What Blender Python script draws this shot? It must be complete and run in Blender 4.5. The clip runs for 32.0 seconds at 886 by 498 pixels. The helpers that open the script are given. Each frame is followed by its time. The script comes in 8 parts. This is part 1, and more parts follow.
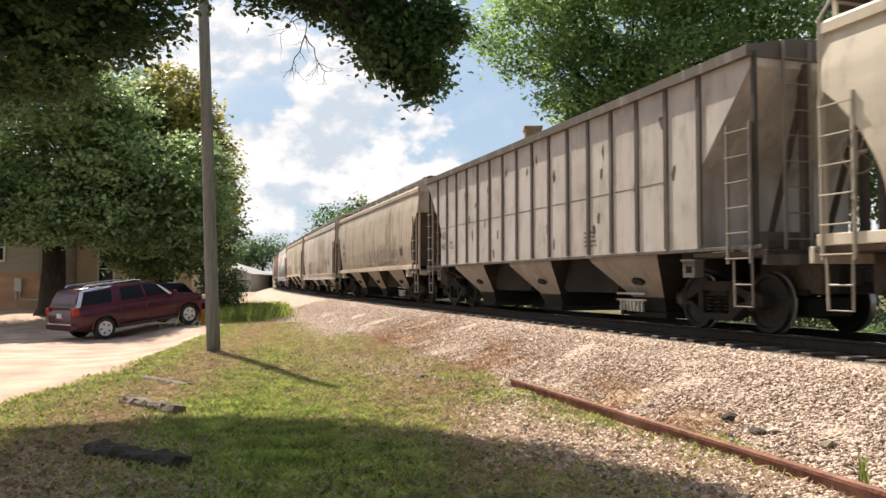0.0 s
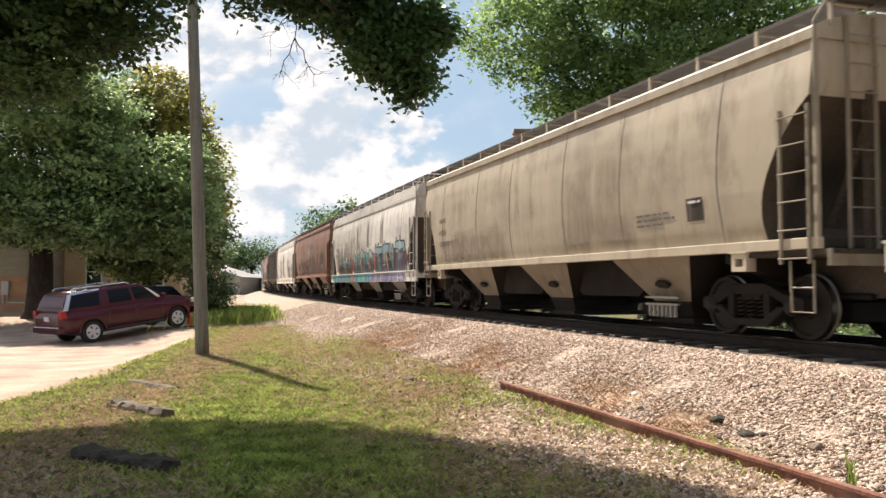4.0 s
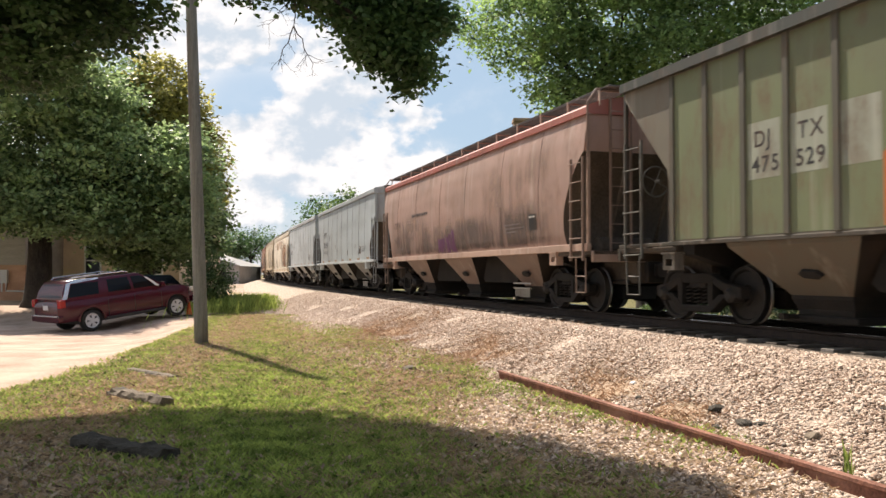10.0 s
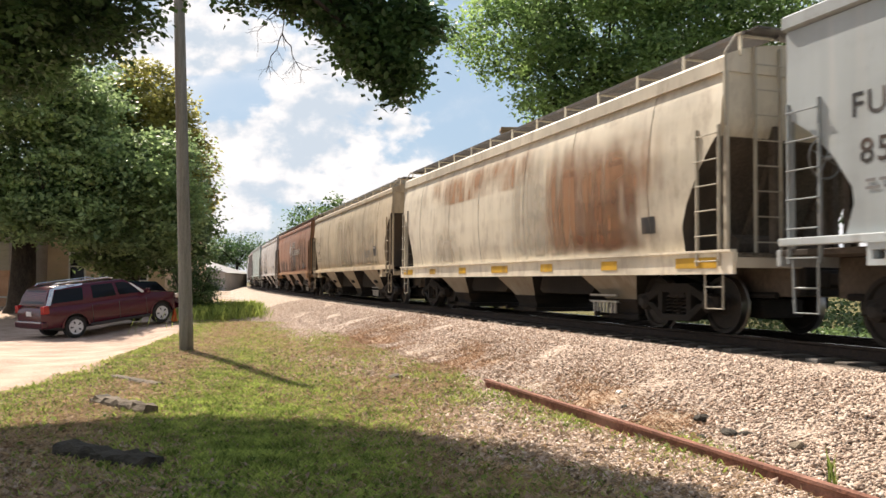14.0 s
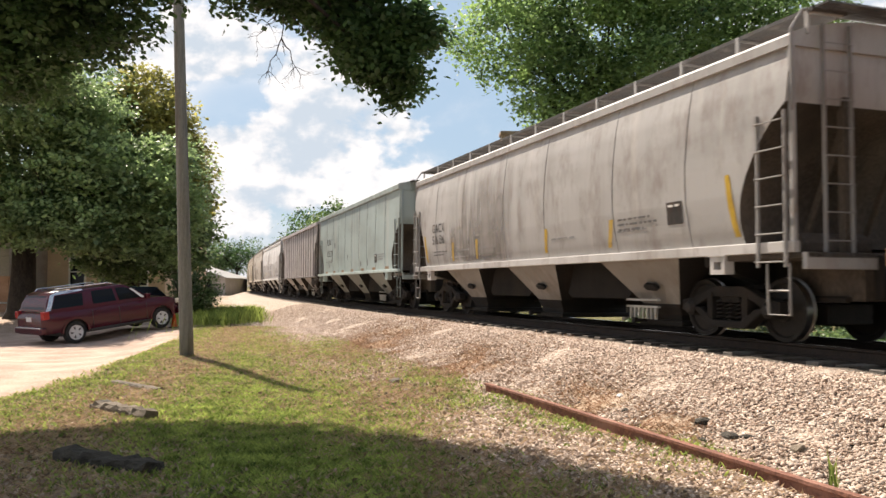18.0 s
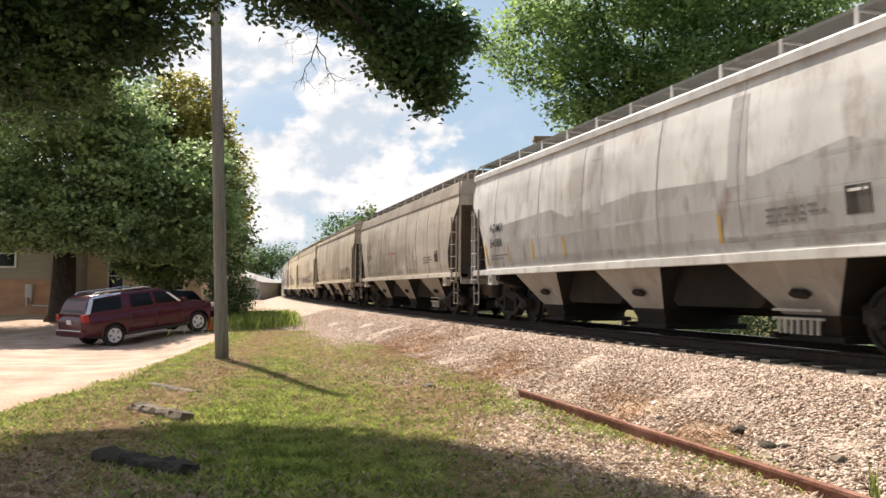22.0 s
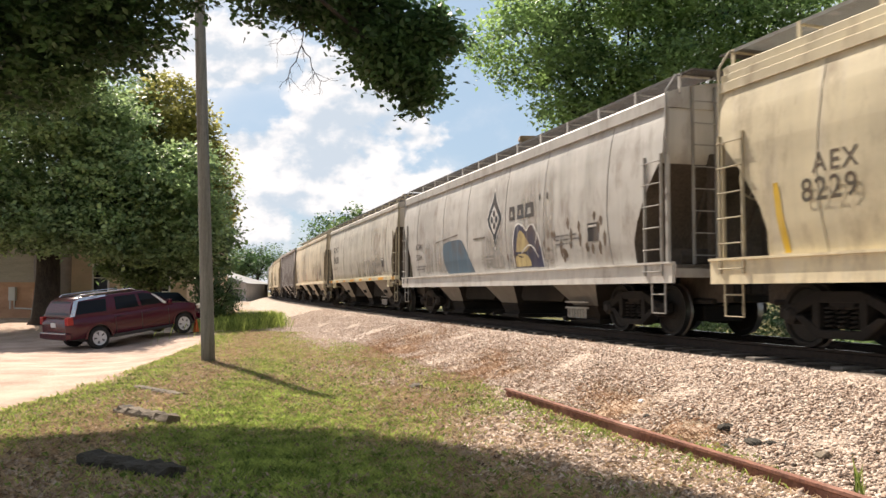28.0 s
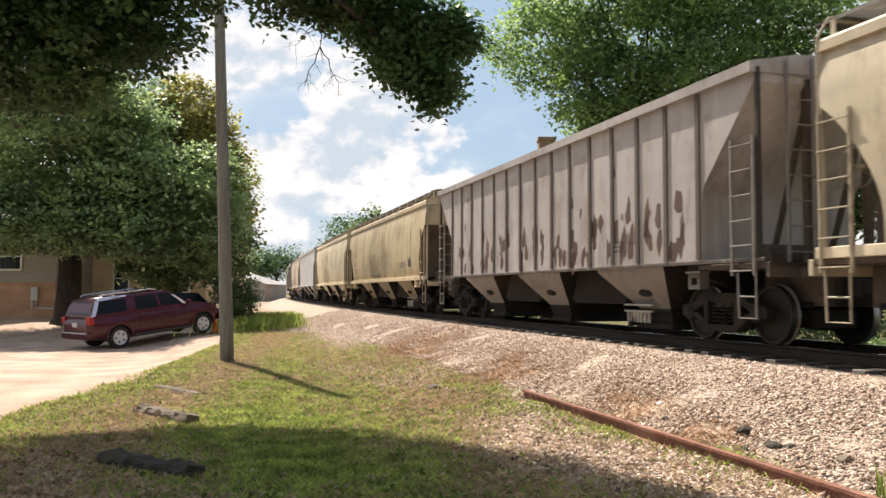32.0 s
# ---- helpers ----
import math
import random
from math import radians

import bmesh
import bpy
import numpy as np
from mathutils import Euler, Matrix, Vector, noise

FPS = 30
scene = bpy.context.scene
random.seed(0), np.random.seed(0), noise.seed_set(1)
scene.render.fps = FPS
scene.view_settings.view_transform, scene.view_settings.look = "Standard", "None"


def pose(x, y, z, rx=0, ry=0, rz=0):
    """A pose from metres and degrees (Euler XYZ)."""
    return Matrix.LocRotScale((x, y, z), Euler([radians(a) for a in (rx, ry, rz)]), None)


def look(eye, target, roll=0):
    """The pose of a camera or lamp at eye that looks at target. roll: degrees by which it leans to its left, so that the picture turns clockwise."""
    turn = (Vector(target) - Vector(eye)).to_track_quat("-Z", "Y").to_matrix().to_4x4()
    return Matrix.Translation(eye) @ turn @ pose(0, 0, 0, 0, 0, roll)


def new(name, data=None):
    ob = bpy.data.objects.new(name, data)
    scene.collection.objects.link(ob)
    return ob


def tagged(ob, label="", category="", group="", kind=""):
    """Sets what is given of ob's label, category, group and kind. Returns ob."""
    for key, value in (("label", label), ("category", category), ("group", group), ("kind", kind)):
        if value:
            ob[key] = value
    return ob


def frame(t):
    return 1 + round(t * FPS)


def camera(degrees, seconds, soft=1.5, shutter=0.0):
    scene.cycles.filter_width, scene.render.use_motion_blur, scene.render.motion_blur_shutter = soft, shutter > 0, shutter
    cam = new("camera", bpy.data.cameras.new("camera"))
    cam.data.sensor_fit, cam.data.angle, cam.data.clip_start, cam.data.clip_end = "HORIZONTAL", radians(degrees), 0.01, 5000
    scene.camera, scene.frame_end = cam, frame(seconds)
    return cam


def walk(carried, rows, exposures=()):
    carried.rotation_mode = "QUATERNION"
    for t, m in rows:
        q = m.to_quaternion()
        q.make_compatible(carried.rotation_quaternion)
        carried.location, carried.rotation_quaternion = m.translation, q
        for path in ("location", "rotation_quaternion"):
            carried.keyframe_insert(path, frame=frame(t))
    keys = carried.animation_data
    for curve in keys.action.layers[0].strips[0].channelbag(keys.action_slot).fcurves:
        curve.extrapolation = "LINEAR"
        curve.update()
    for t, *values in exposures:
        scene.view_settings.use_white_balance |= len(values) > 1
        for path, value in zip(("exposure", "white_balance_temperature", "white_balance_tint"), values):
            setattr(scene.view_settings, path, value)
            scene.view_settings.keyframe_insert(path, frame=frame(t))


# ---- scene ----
cam = camera(56.8, 32.0, soft=1.5, shutter=0.12)
EYE = (0.0, 0.0, 1.6)


def held(yaw, pitch, roll):
    """A pose of the hand-held camera, from degrees right, up and counter-clockwise."""
    return pose(*EYE, 90 + pitch, 0, -yaw) @ pose(0, 0, 0, 0, 0, roll)


walk(cam, [(t, held(a, b, c)) for t, a, b, c in (
    (0, -0.000, 2.300, 0.000), (0.5, 0.128, 2.373, 0.206), (1, 0.165, 2.418, 0.203), (1.5, 0.125, 2.291, 0.034),
    (2, 0.240, 2.277, -0.045), (2.5, 0.441, 2.454, -0.038), (3, 0.549, 2.512, -0.032), (3.5, 0.677, 2.600, -0.088),
    (5.5, 0.689, 1.989, 0.324), (6, 0.618, 2.039, 0.384), (6.5, 0.756, 2.179, 0.392), (7, 0.863, 2.159, 0.432),
    (7.5, 0.922, 2.327, 0.315), (8, 1.208, 2.436, 0.162), (8.5, 1.169, 2.505, 0.361), (9, 0.889, 2.324, 0.337),
    (9.5, 0.772, 2.018, 0.129), (10, 0.789, 1.757, 0.072), (10.5, 0.992, 1.595, 0.207), (11, 1.191, 1.678, 0.445),
    (11.5, 1.236, 2.069, 0.666), (12, 1.295, 2.589, 0.865), (12.5, 1.829, 2.699, 0.915), (13, 2.063, 2.546, 0.930),
    (13.5, 1.944, 2.337, 0.611), (14, 1.687, 2.332, 0.422), (14.5, 1.242, 2.344, 0.608), (16.5, 2.113, 2.922, 1.154),
    (17, 2.043, 2.837, 1.062), (17.5, 2.024, 2.629, 0.592), (18, 1.687, 2.620, 0.209), (18.5, 1.514, 2.805, 0.481),
    (19, 1.288, 2.898, 0.653), (19.5, 0.753, 2.912, 0.520), (20, 0.298, 2.883, 0.534), (20.5, 0.091, 2.849, 0.610),
    (21, -0.208, 2.852, 0.593), (21.5, -0.470, 2.877, 0.546), (22, -0.623, 2.971, 0.473), (22.5, -0.584, 3.118, 0.487),
    (23, -0.365, 3.168, 0.274), (23.5, -0.415, 3.110, 0.234), (24, -0.581, 2.981, 0.198), (24.5, -0.666, 2.910, 0.111),
    (25, -0.762, 2.880, 0.045), (25.5, -0.914, 2.917, 0.016), (27.5, 0.084, 3.092, 0.060), (28, 0.309, 2.978, 0.098),
    (28.5, 0.108, 2.918, 0.087), (29, -0.060, 2.858, 0.067), (29.5, -0.371, 3.035, 0.145), (30, -0.691, 3.127, 0.404),
    (30.5, -0.961, 3.215, 0.418), (31, -1.081, 3.243, 0.163), (31.5, -1.043, 3.224, 0.212), (32, -0.934, 3.046, 0.247),
)], exposures=((0.0, 0.86, 6850, 14), (32.0, 0.86, 6850, 14)))

# ---- light ----
SUN_AZ, SUN_EL = radians(-32), radians(52)      # from +Y, positive to +X
world = bpy.data.worlds.new("sky")
scene.world = world
world.use_nodes = True


def sky():
    """Summer sky with heaped clouds: a deck of billows, thinner overhead, with blue gaps."""
    nt = world.node_tree
    nt.nodes.clear()
    n, link = nt.nodes.new, nt.links.new
    out, bg = n("ShaderNodeOutputWorld"), n("ShaderNodeBackground")
    tex = n("ShaderNodeTexSky")
    tex.sky_type, tex.sun_disc = "NISHITA", False
    tex.sun_elevation, tex.sun_rotation = SUN_EL, SUN_AZ
    tex.air_density, tex.dust_density = 1.0, 1.6

    def calc(op, a, b=None, c=None):
        m = n("ShaderNodeMath")
        m.operation = op
        for i, v in enumerate((a, b, c)):
            if v is None:
                continue
            if isinstance(v, (int, float)):
                m.inputs[i].default_value = v
            else:
                link(v, m.inputs[i])
        return m.outputs[0]

    def span(v, lo, hi, to0=0.0, to1=1.0, kind="SMOOTHSTEP"):
        m = n("ShaderNodeMapRange")
        m.interpolation_type = kind
        for k, x in (("From Min", lo), ("From Max", hi), ("To Min", to0), ("To Max", to1)):
            m.inputs[k].default_value = x
        link(v, m.inputs[0])
        return m.outputs[0]
    co, sep = n("ShaderNodeTexCoord"), n("ShaderNodeSeparateXYZ")
    link(co.outputs["Generated"], sep.inputs[0])
    ahead = calc("MAXIMUM", calc("ABSOLUTE", sep.outputs[1]), 0.25)
    across, high = calc("DIVIDE", sep.outputs[0], ahead), calc("DIVIDE", sep.outputs[2], ahead)

    def noise_at(dx, dz, scale, detail, rough, lift=1.35):
        v = n("ShaderNodeCombineXYZ")
        link(calc("ADD", across, dx + CLOUD_SHIFT[0]), v.inputs[0])
        link(calc("MULTIPLY", calc("ADD", high, dz + CLOUD_SHIFT[1]), lift), v.inputs[1])
        t = n("ShaderNodeTexNoise")
        t.inputs["Scale"].default_value, t.inputs["Detail"].default_value, t.inputs["Roughness"].default_value = scale, detail, rough
        link(v.outputs[0], t.inputs["Vector"])
        return t.outputs["Fac"]

    def gap(x, z, rx, rz):
        """1 in the middle of an opening in the clouds, 0 outside it."""
        d = calc("ADD", calc("POWER", calc("DIVIDE", calc("SUBTRACT", across, x), rx), 2.0), calc("POWER", calc("DIVIDE", calc("SUBTRACT", high, z), rz), 2.0))
        return span(d, 0.0, 1.0, 1.0, 0.0)
    def heap(x, z, rx, rz):
        """A heap of cloud: 1 in its middle, falling evenly to 0 at its rim and below outside."""
        d = calc("ADD", calc("POWER", calc("DIVIDE", calc("SUBTRACT", across, x), rx), 2.0), calc("POWER", calc("DIVIDE", calc("SUBTRACT", high, z), rz), 2.0))
        return calc("SUBTRACT", 1.0, calc("SQRT", d))
    billow, lit = noise_at(0, 0, 10.0, 8, 0.54), noise_at(-0.012, 0.018, 10.0, 8, 0.54)
    fluff = calc("MULTIPLY", calc("SUBTRACT", billow, 0.5), 2.1)
    front = heap(*HEAPS[0])
    for h in HEAPS[1:]:
        front = calc("MAXIMUM", front, heap(*h))
    front = calc("SUBTRACT", front, calc("MULTIPLY", gap(-0.212, 0.216, 0.085, 0.045), 0.34))
    ring = span(calc("ADD", front, fluff), 0.04, 0.28)
    cover = calc("ADD", noise_at(3, 1, 2.2, 3, 0.5), 0.06)
    cover = calc("SUBTRACT", cover, calc("MULTIPLY", gap(-0.08, 0.20, 0.42, 0.34), 0.60))
    cover = calc("SUBTRACT", cover, span(high, 0.45, 1.6, 0.0, 0.26))
    rest = span(calc("ADD", cover, calc("MULTIPLY", calc("SUBTRACT", billow, 0.5), 0.95)), 0.44, 0.60)
    mask = calc("MAXIMUM", ring, rest)
    veil = calc("MULTIPLY", span(calc("ADD", noise_at(5, 2, 4.0, 7, 0.6), span(across, -0.30, -0.10, 0.14, 0.0)), 0.46, 0.72), 0.55)
    mask = calc("MAXIMUM", mask, calc("MULTIPLY", veil, span(gap(-0.215, 0.212, 0.085, 0.055), 0.0, 1.0, 1.0, 0.15)))
    mask = calc("MAXIMUM", mask, span(high, 0.0, 0.11, 0.80, 0.0))
    shade = calc("ADD", calc("MULTIPLY", calc("SUBTRACT", billow, lit), 4.6), 0.60)
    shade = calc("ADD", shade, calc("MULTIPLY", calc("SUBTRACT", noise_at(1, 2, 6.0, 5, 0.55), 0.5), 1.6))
    col = n("ShaderNodeMix")
    col.data_type = "RGBA"
    link(span(shade, 0.05, 0.85), col.inputs[0])
    col.inputs[6].default_value, col.inputs[7].default_value = CLOUD_SHADE, CLOUD_COLOUR
    haze = n("ShaderNodeMix")
    haze.data_type = "RGBA"
    haze.inputs[7].default_value = HAZE_COLOUR
    link(span(high, 0.30, 0.95, 0.78, 0.15), haze.inputs[0])
    link(tex.outputs[0], haze.inputs[6])
    mix = n("ShaderNodeMix")
    mix.data_type = "RGBA"
    link(mask, mix.inputs[0]); link(haze.outputs[2], mix.inputs[6]); link(col.outputs[2], mix.inputs[7])
    link(mix.outputs[2], bg.inputs[0])
    bg.inputs[1].default_value = 0.09
    link(bg.outputs[0], out.inputs[0])


CLOUD_SHIFT = (0.35, 0.1)
CLOUD_COLOUR, CLOUD_SHADE = (6.3, 6.4, 6.5, 1), (3.9, 4.6, 5.3, 1)
HAZE_COLOUR = (2.4, 3.55, 4.7, 1)
# heaps of cloud over the line: place and reach as slopes from the eye
HEAPS = ((-0.150, 0.165, 0.150, 0.085), (-0.135, 0.230, 0.085, 0.070), (-0.085, 0.115, 0.120, 0.045), (-0.250, 0.160, 0.080, 0.055),
         (-0.270, 0.290, 0.120, 0.060), (-0.300, 0.090, 0.150, 0.060), (-0.030, 0.095, 0.090, 0.035))
sky()
sun_light = bpy.data.lights.new("sun", "SUN")
sun_light.energy, sun_light.angle, sun_light.color = 5.0, radians(0.53), (1.0, 0.93, 0.82)
sun = new("sun", sun_light)
sun_way = Vector((math.sin(SUN_AZ) * math.cos(SUN_EL), math.cos(SUN_AZ) * math.cos(SUN_EL), math.sin(SUN_EL)))
sun.matrix_world = look(sun_way * 60, (0, 0, 0))

# ---- materials ----


def grained(name, dark, light, scale=4.0, rough=0.7, bump=0.3, fine=40.0, metal=0.0, stretch=(1, 1, 1), spec=0.4, stain=None, stain_scale=0.6, stain_at=(0.52, 0.68), dist=0.02):
    """A surface of two tones: broad patches, fine grain, relief, and stains of a third tone."""
    m = bpy.data.materials.new(name)
    m.use_nodes = True
    nt = m.node_tree
    n, link = nt.nodes.new, nt.links.new
    b = nt.nodes["Principled BSDF"]
    co = n("ShaderNodeTexCoord")
    mp = n("ShaderNodeMapping"); mp.inputs["Scale"].default_value = stretch
    link(co.outputs["Object"], mp.inputs[0])
    info = n("ShaderNodeObjectInfo")
    off = n("ShaderNodeVectorMath"); off.operation = "MULTIPLY_ADD"
    off.inputs[1].default_value, off.inputs[2].default_value = (37, 23, 11), (0, 0, 0)
    link(info.outputs["Random"], off.inputs[0])
    add = n("ShaderNodeVectorMath"); add.operation = "ADD"
    link(mp.outputs[0], add.inputs[0]); link(off.outputs[0], add.inputs[1])

    def tex(s, detail=5):
        t = n("ShaderNodeTexNoise")
        t.inputs["Scale"].default_value, t.inputs["Detail"].default_value = s, detail
        link(add.outputs[0], t.inputs["Vector"])
        return t.outputs["Fac"]
    broad, grain = tex(scale), tex(fine, 3)
    mixf = n("ShaderNodeMath"); mixf.operation = "MULTIPLY_ADD"
    mixf.inputs[1].default_value = 0.55
    link(grain, mixf.inputs[0])
    half = n("ShaderNodeMath"); half.operation = "MULTIPLY"; half.inputs[1].default_value = 0.55
    link(broad, half.inputs[0]); link(half.outputs[0], mixf.inputs[2])
    mr = n("ShaderNodeMapRange"); mr.inputs["From Min"].default_value, mr.inputs["From Max"].default_value = 0.38, 0.72
    link(mixf.outputs[0], mr.inputs[0])
    mix = n("ShaderNodeMix"); mix.data_type = "RGBA"
    mix.inputs[6].default_value, mix.inputs[7].default_value = (*dark, 1), (*light, 1)
    link(mr.outputs[0], mix.inputs[0])
    colour = mix.outputs[2]
    if stain:
        st = n("ShaderNodeMapRange"); st.inputs["From Min"].default_value, st.inputs["From Max"].default_value = stain_at
        link(tex(stain_scale, 6), st.inputs[0])
        mx = n("ShaderNodeMix"); mx.data_type = "RGBA"
        mx.inputs[7].default_value = (*stain, 1)
        link(st.outputs[0], mx.inputs[0]); link(colour, mx.inputs[6])
        colour = mx.outputs[2]
    link(colour, b.inputs["Base Color"])
    b.inputs["Roughness"].default_value, b.inputs["Metallic"].default_value = rough, metal
    b.inputs["Specular IOR Level"].default_value = spec
    if bump:
        bp = n("ShaderNodeBump"); bp.inputs["Strength"].default_value, bp.inputs["Distance"].default_value = bump, dist
        link(mixf.outputs[0], bp.inputs["Height"]); link(bp.outputs[0], b.inputs["Normal"])
    return m


def paint(name, rust=(0.13, 0.07, 0.04), grime=(0.10, 0.085, 0.07), rough=0.55, wear=(0.50, 0.74), amount=0.75, streak=0.28):
    """Weathered paint in the object's own colour, with streaks that run down, rust and road grime."""
    m = bpy.data.materials.new(name)
    m.use_nodes = True
    nt = m.node_tree
    n, link = nt.nodes.new, nt.links.new
    b = nt.nodes["Principled BSDF"]
    co, info = n("ShaderNodeTexCoord"), n("ShaderNodeObjectInfo")
    off = n("ShaderNodeVectorMath"); off.operation = "MULTIPLY"
    off.inputs[1].default_value = (61, 17, 29)
    link(info.outputs["Random"], off.inputs[0])

    def tex(stretch, s, detail=5, rough_=0.55):
        mp = n("ShaderNodeMapping"); mp.inputs["Scale"].default_value = stretch
        link(co.outputs["Object"], mp.inputs[0])
        add = n("ShaderNodeVectorMath"); add.operation = "ADD"
        link(mp.outputs[0], add.inputs[0]); link(off.outputs[0], add.inputs[1])
        t = n("ShaderNodeTexNoise")
        t.inputs["Scale"].default_value, t.inputs["Detail"].default_value, t.inputs["Roughness"].default_value = s, detail, rough_
        link(add.outputs[0], t.inputs["Vector"])
        return t.outputs["Fac"]

    def over(base, colour, fac, lo, hi, top):
        mr = n("ShaderNodeMapRange")
        mr.inputs["From Min"].default_value, mr.inputs["From Max"].default_value, mr.inputs["To Max"].default_value = lo, hi, top
        link(fac, mr.inputs[0])
        mx = n("ShaderNodeMix"); mx.data_type = "RGBA"
        link(mr.outputs[0], mx.inputs[0]); link(base, mx.inputs[6])
        mx.inputs[7].default_value = (*colour, 1)
        return mx.outputs[2]
    c = info.outputs["Color"]
    c = over(c, grime, tex((1, 1, 0.10), 1.5, 7, 0.62), 0.44, 0.80, streak)
    c = over(c, grime, tex((0.35, 1, 0.9), 0.9, 6), 0.46, 0.76, 0.42)
    c = over(c, rust, tex((1, 1, 0.45), 2.4, 9, 0.68), *wear, amount)
    c = over(c, (0.62, 0.58, 0.52), tex((1.6, 1, 0.08), 2.2, 5), 0.56, 0.76, 0.30)
    link(c, b.inputs["Base Color"])
    b.inputs["Roughness"].default_value, b.inputs["Specular IOR Level"].default_value = rough, 0.35
    bp = n("ShaderNodeBump"); bp.inputs["Strength"].default_value, bp.inputs["Distance"].default_value = 0.25, 0.02
    link(tex((1, 1, 0.5), 1.6, 3), bp.inputs["Height"]); link(bp.outputs[0], b.inputs["Normal"])
    return m


def plain(name, colour, rough=0.5, metal=0.0, spec=0.5, glow=0.0):
    m = bpy.data.materials.new(name)
    m.use_nodes = True
    b = m.node_tree.nodes["Principled BSDF"]
    b.inputs["Base Color"].default_value = (*colour, 1)
    b.inputs["Roughness"].default_value, b.inputs["Metallic"].default_value = rough, metal
    b.inputs["Specular IOR Level"].default_value = spec
    return m


def leafy(name, dark, light, thin=0.35, clump=0.8, gloss=0.5):
    """Leaves: a tone for each clump, a little light let through."""
    m = bpy.data.materials.new(name)
    m.use_nodes = True
    nt = m.node_tree
    n, link = nt.nodes.new, nt.links.new
    b, out = nt.nodes["Principled BSDF"], nt.nodes["Material Output"]
    geo = n("ShaderNodeNewGeometry")
    co = n("ShaderNodeTexCoord")
    t = n("ShaderNodeTexNoise"); t.inputs["Scale"].default_value = clump
    link(co.outputs["Object"], t.inputs["Vector"])
    f = n("ShaderNodeMath"); f.operation = "MULTIPLY_ADD"; f.inputs[1].default_value = 0.48
    link(geo.outputs["Random Per Island"], f.inputs[0])
    h = n("ShaderNodeMapRange")
    for k, v in (("From Min", 0.36), ("From Max", 0.66), ("To Max", 0.56)):
        h.inputs[k].default_value = v
    link(t.outputs["Fac"], h.inputs[0]); link(h.outputs[0], f.inputs[2])
    mix = n("ShaderNodeMix"); mix.data_type = "RGBA"
    mix.inputs[6].default_value, mix.inputs[7].default_value = (*dark, 1), (*light, 1)
    link(f.outputs[0], mix.inputs[0])
    link(mix.outputs[2], b.inputs["Base Color"])
    b.inputs["Roughness"].default_value, b.inputs["Specular IOR Level"].default_value = 0.72 - 0.6 * gloss, gloss
    tr = n("ShaderNodeBsdfTranslucent")
    link(mix.outputs[2], tr.inputs["Color"])
    ms = n("ShaderNodeMixShader"); ms.inputs[0].default_value = thin
    link(b.outputs[0], ms.inputs[1]); link(tr.outputs[0], ms.inputs[2]); link(ms.outputs[0], out.inputs["Surface"])
    return m


def wash():
    """A thin film of rust and dirt in the object's own colour, ragged and streaked, that lets the paint show through."""
    m = bpy.data.materials.new("dirt_wash")
    m.use_nodes = True
    nt = m.node_tree
    n, link = nt.nodes.new, nt.links.new
    b, out = nt.nodes["Principled BSDF"], nt.nodes["Material Output"]
    co, info, sep = n("ShaderNodeTexCoord"), n("ShaderNodeObjectInfo"), n("ShaderNodeSeparateXYZ")
    link(co.outputs["Generated"], sep.inputs[0])

    def step(v, lo, hi, top=1.0):
        r = n("ShaderNodeMapRange")
        r.interpolation_type = "SMOOTHSTEP"
        for k, x in (("From Min", lo), ("From Max", hi), ("To Max", top)):
            r.inputs[k].default_value = x
        link(v, r.inputs[0])
        return r.outputs[0]

    def times(a, c):
        k = n("ShaderNodeMath"); k.operation = "MULTIPLY"
        link(a, k.inputs[0]); link(c, k.inputs[1])
        return k.outputs[0]

    def tex(stretch, scale):
        mp, add = n("ShaderNodeMapping"), n("ShaderNodeVectorMath")
        mp.inputs["Scale"].default_value = stretch
        link(co.outputs["Object"], mp.inputs[0]); link(mp.outputs[0], add.inputs[0])
        off = n("ShaderNodeVectorMath"); off.operation = "MULTIPLY"; off.inputs[1].default_value = (47, 13, 19)
        link(info.outputs["Random"], off.inputs[0]); link(off.outputs[0], add.inputs[1])
        t = n("ShaderNodeTexNoise")
        t.inputs["Scale"].default_value, t.inputs["Detail"].default_value = scale, 7
        link(add.outputs[0], t.inputs["Vector"])
        return t.outputs["Fac"]
    edge = times(times(step(sep.outputs[0], 0.0, 0.22), step(sep.outputs[0], 1.0, 0.78)), times(step(sep.outputs[2], 0.0, 0.12), step(sep.outputs[2], 1.0, 0.55)))
    alpha = times(edge, times(step(tex((1, 1, 0.12), 2.6), 0.30, 0.62), step(tex((0.5, 1, 0.6), 1.1), 0.30, 0.60, 0.85)))
    link(info.outputs["Color"], b.inputs["Base Color"])
    b.inputs["Roughness"].default_value = 0.8
    clear, mix = n("ShaderNodeBsdfTransparent"), n("ShaderNodeMixShader")
    link(alpha, mix.inputs[0]); link(clear.outputs[0], mix.inputs[1]); link(b.outputs[0], mix.inputs[2]); link(mix.outputs[0], out.inputs["Surface"])
    return m


M_WASH = wash()
M_PAINT = paint("weathered_car_paint", amount=0.55)
M_CLEAN = paint("smooth_car_paint", wear=(0.60, 0.80), amount=0.4, streak=0.22)
# ribbed cars' ends: the shade on them is put into the paint
M_END = paint("shaded_end_paint", grime=(0.055, 0.046, 0.038), wear=(0.56, 0.80), amount=0.4, streak=0.85)
# underframe: real grime, made near-black for the shade beneath the cars as well
M_UNDER = grained("grime_and_shade", (0.006, 0.005, 0.0045), (0.020, 0.016, 0.013), 2.5, 0.85, 0.4, stain=(0.034, 0.024, 0.017))
M_WHEEL = grained("worn_steel", (0.009, 0.008, 0.007), (0.030, 0.024, 0.020), 6, 0.7, 0.3)
M_TREAD = plain("polished_tread", (0.25, 0.24, 0.23), 0.35, 1.0)
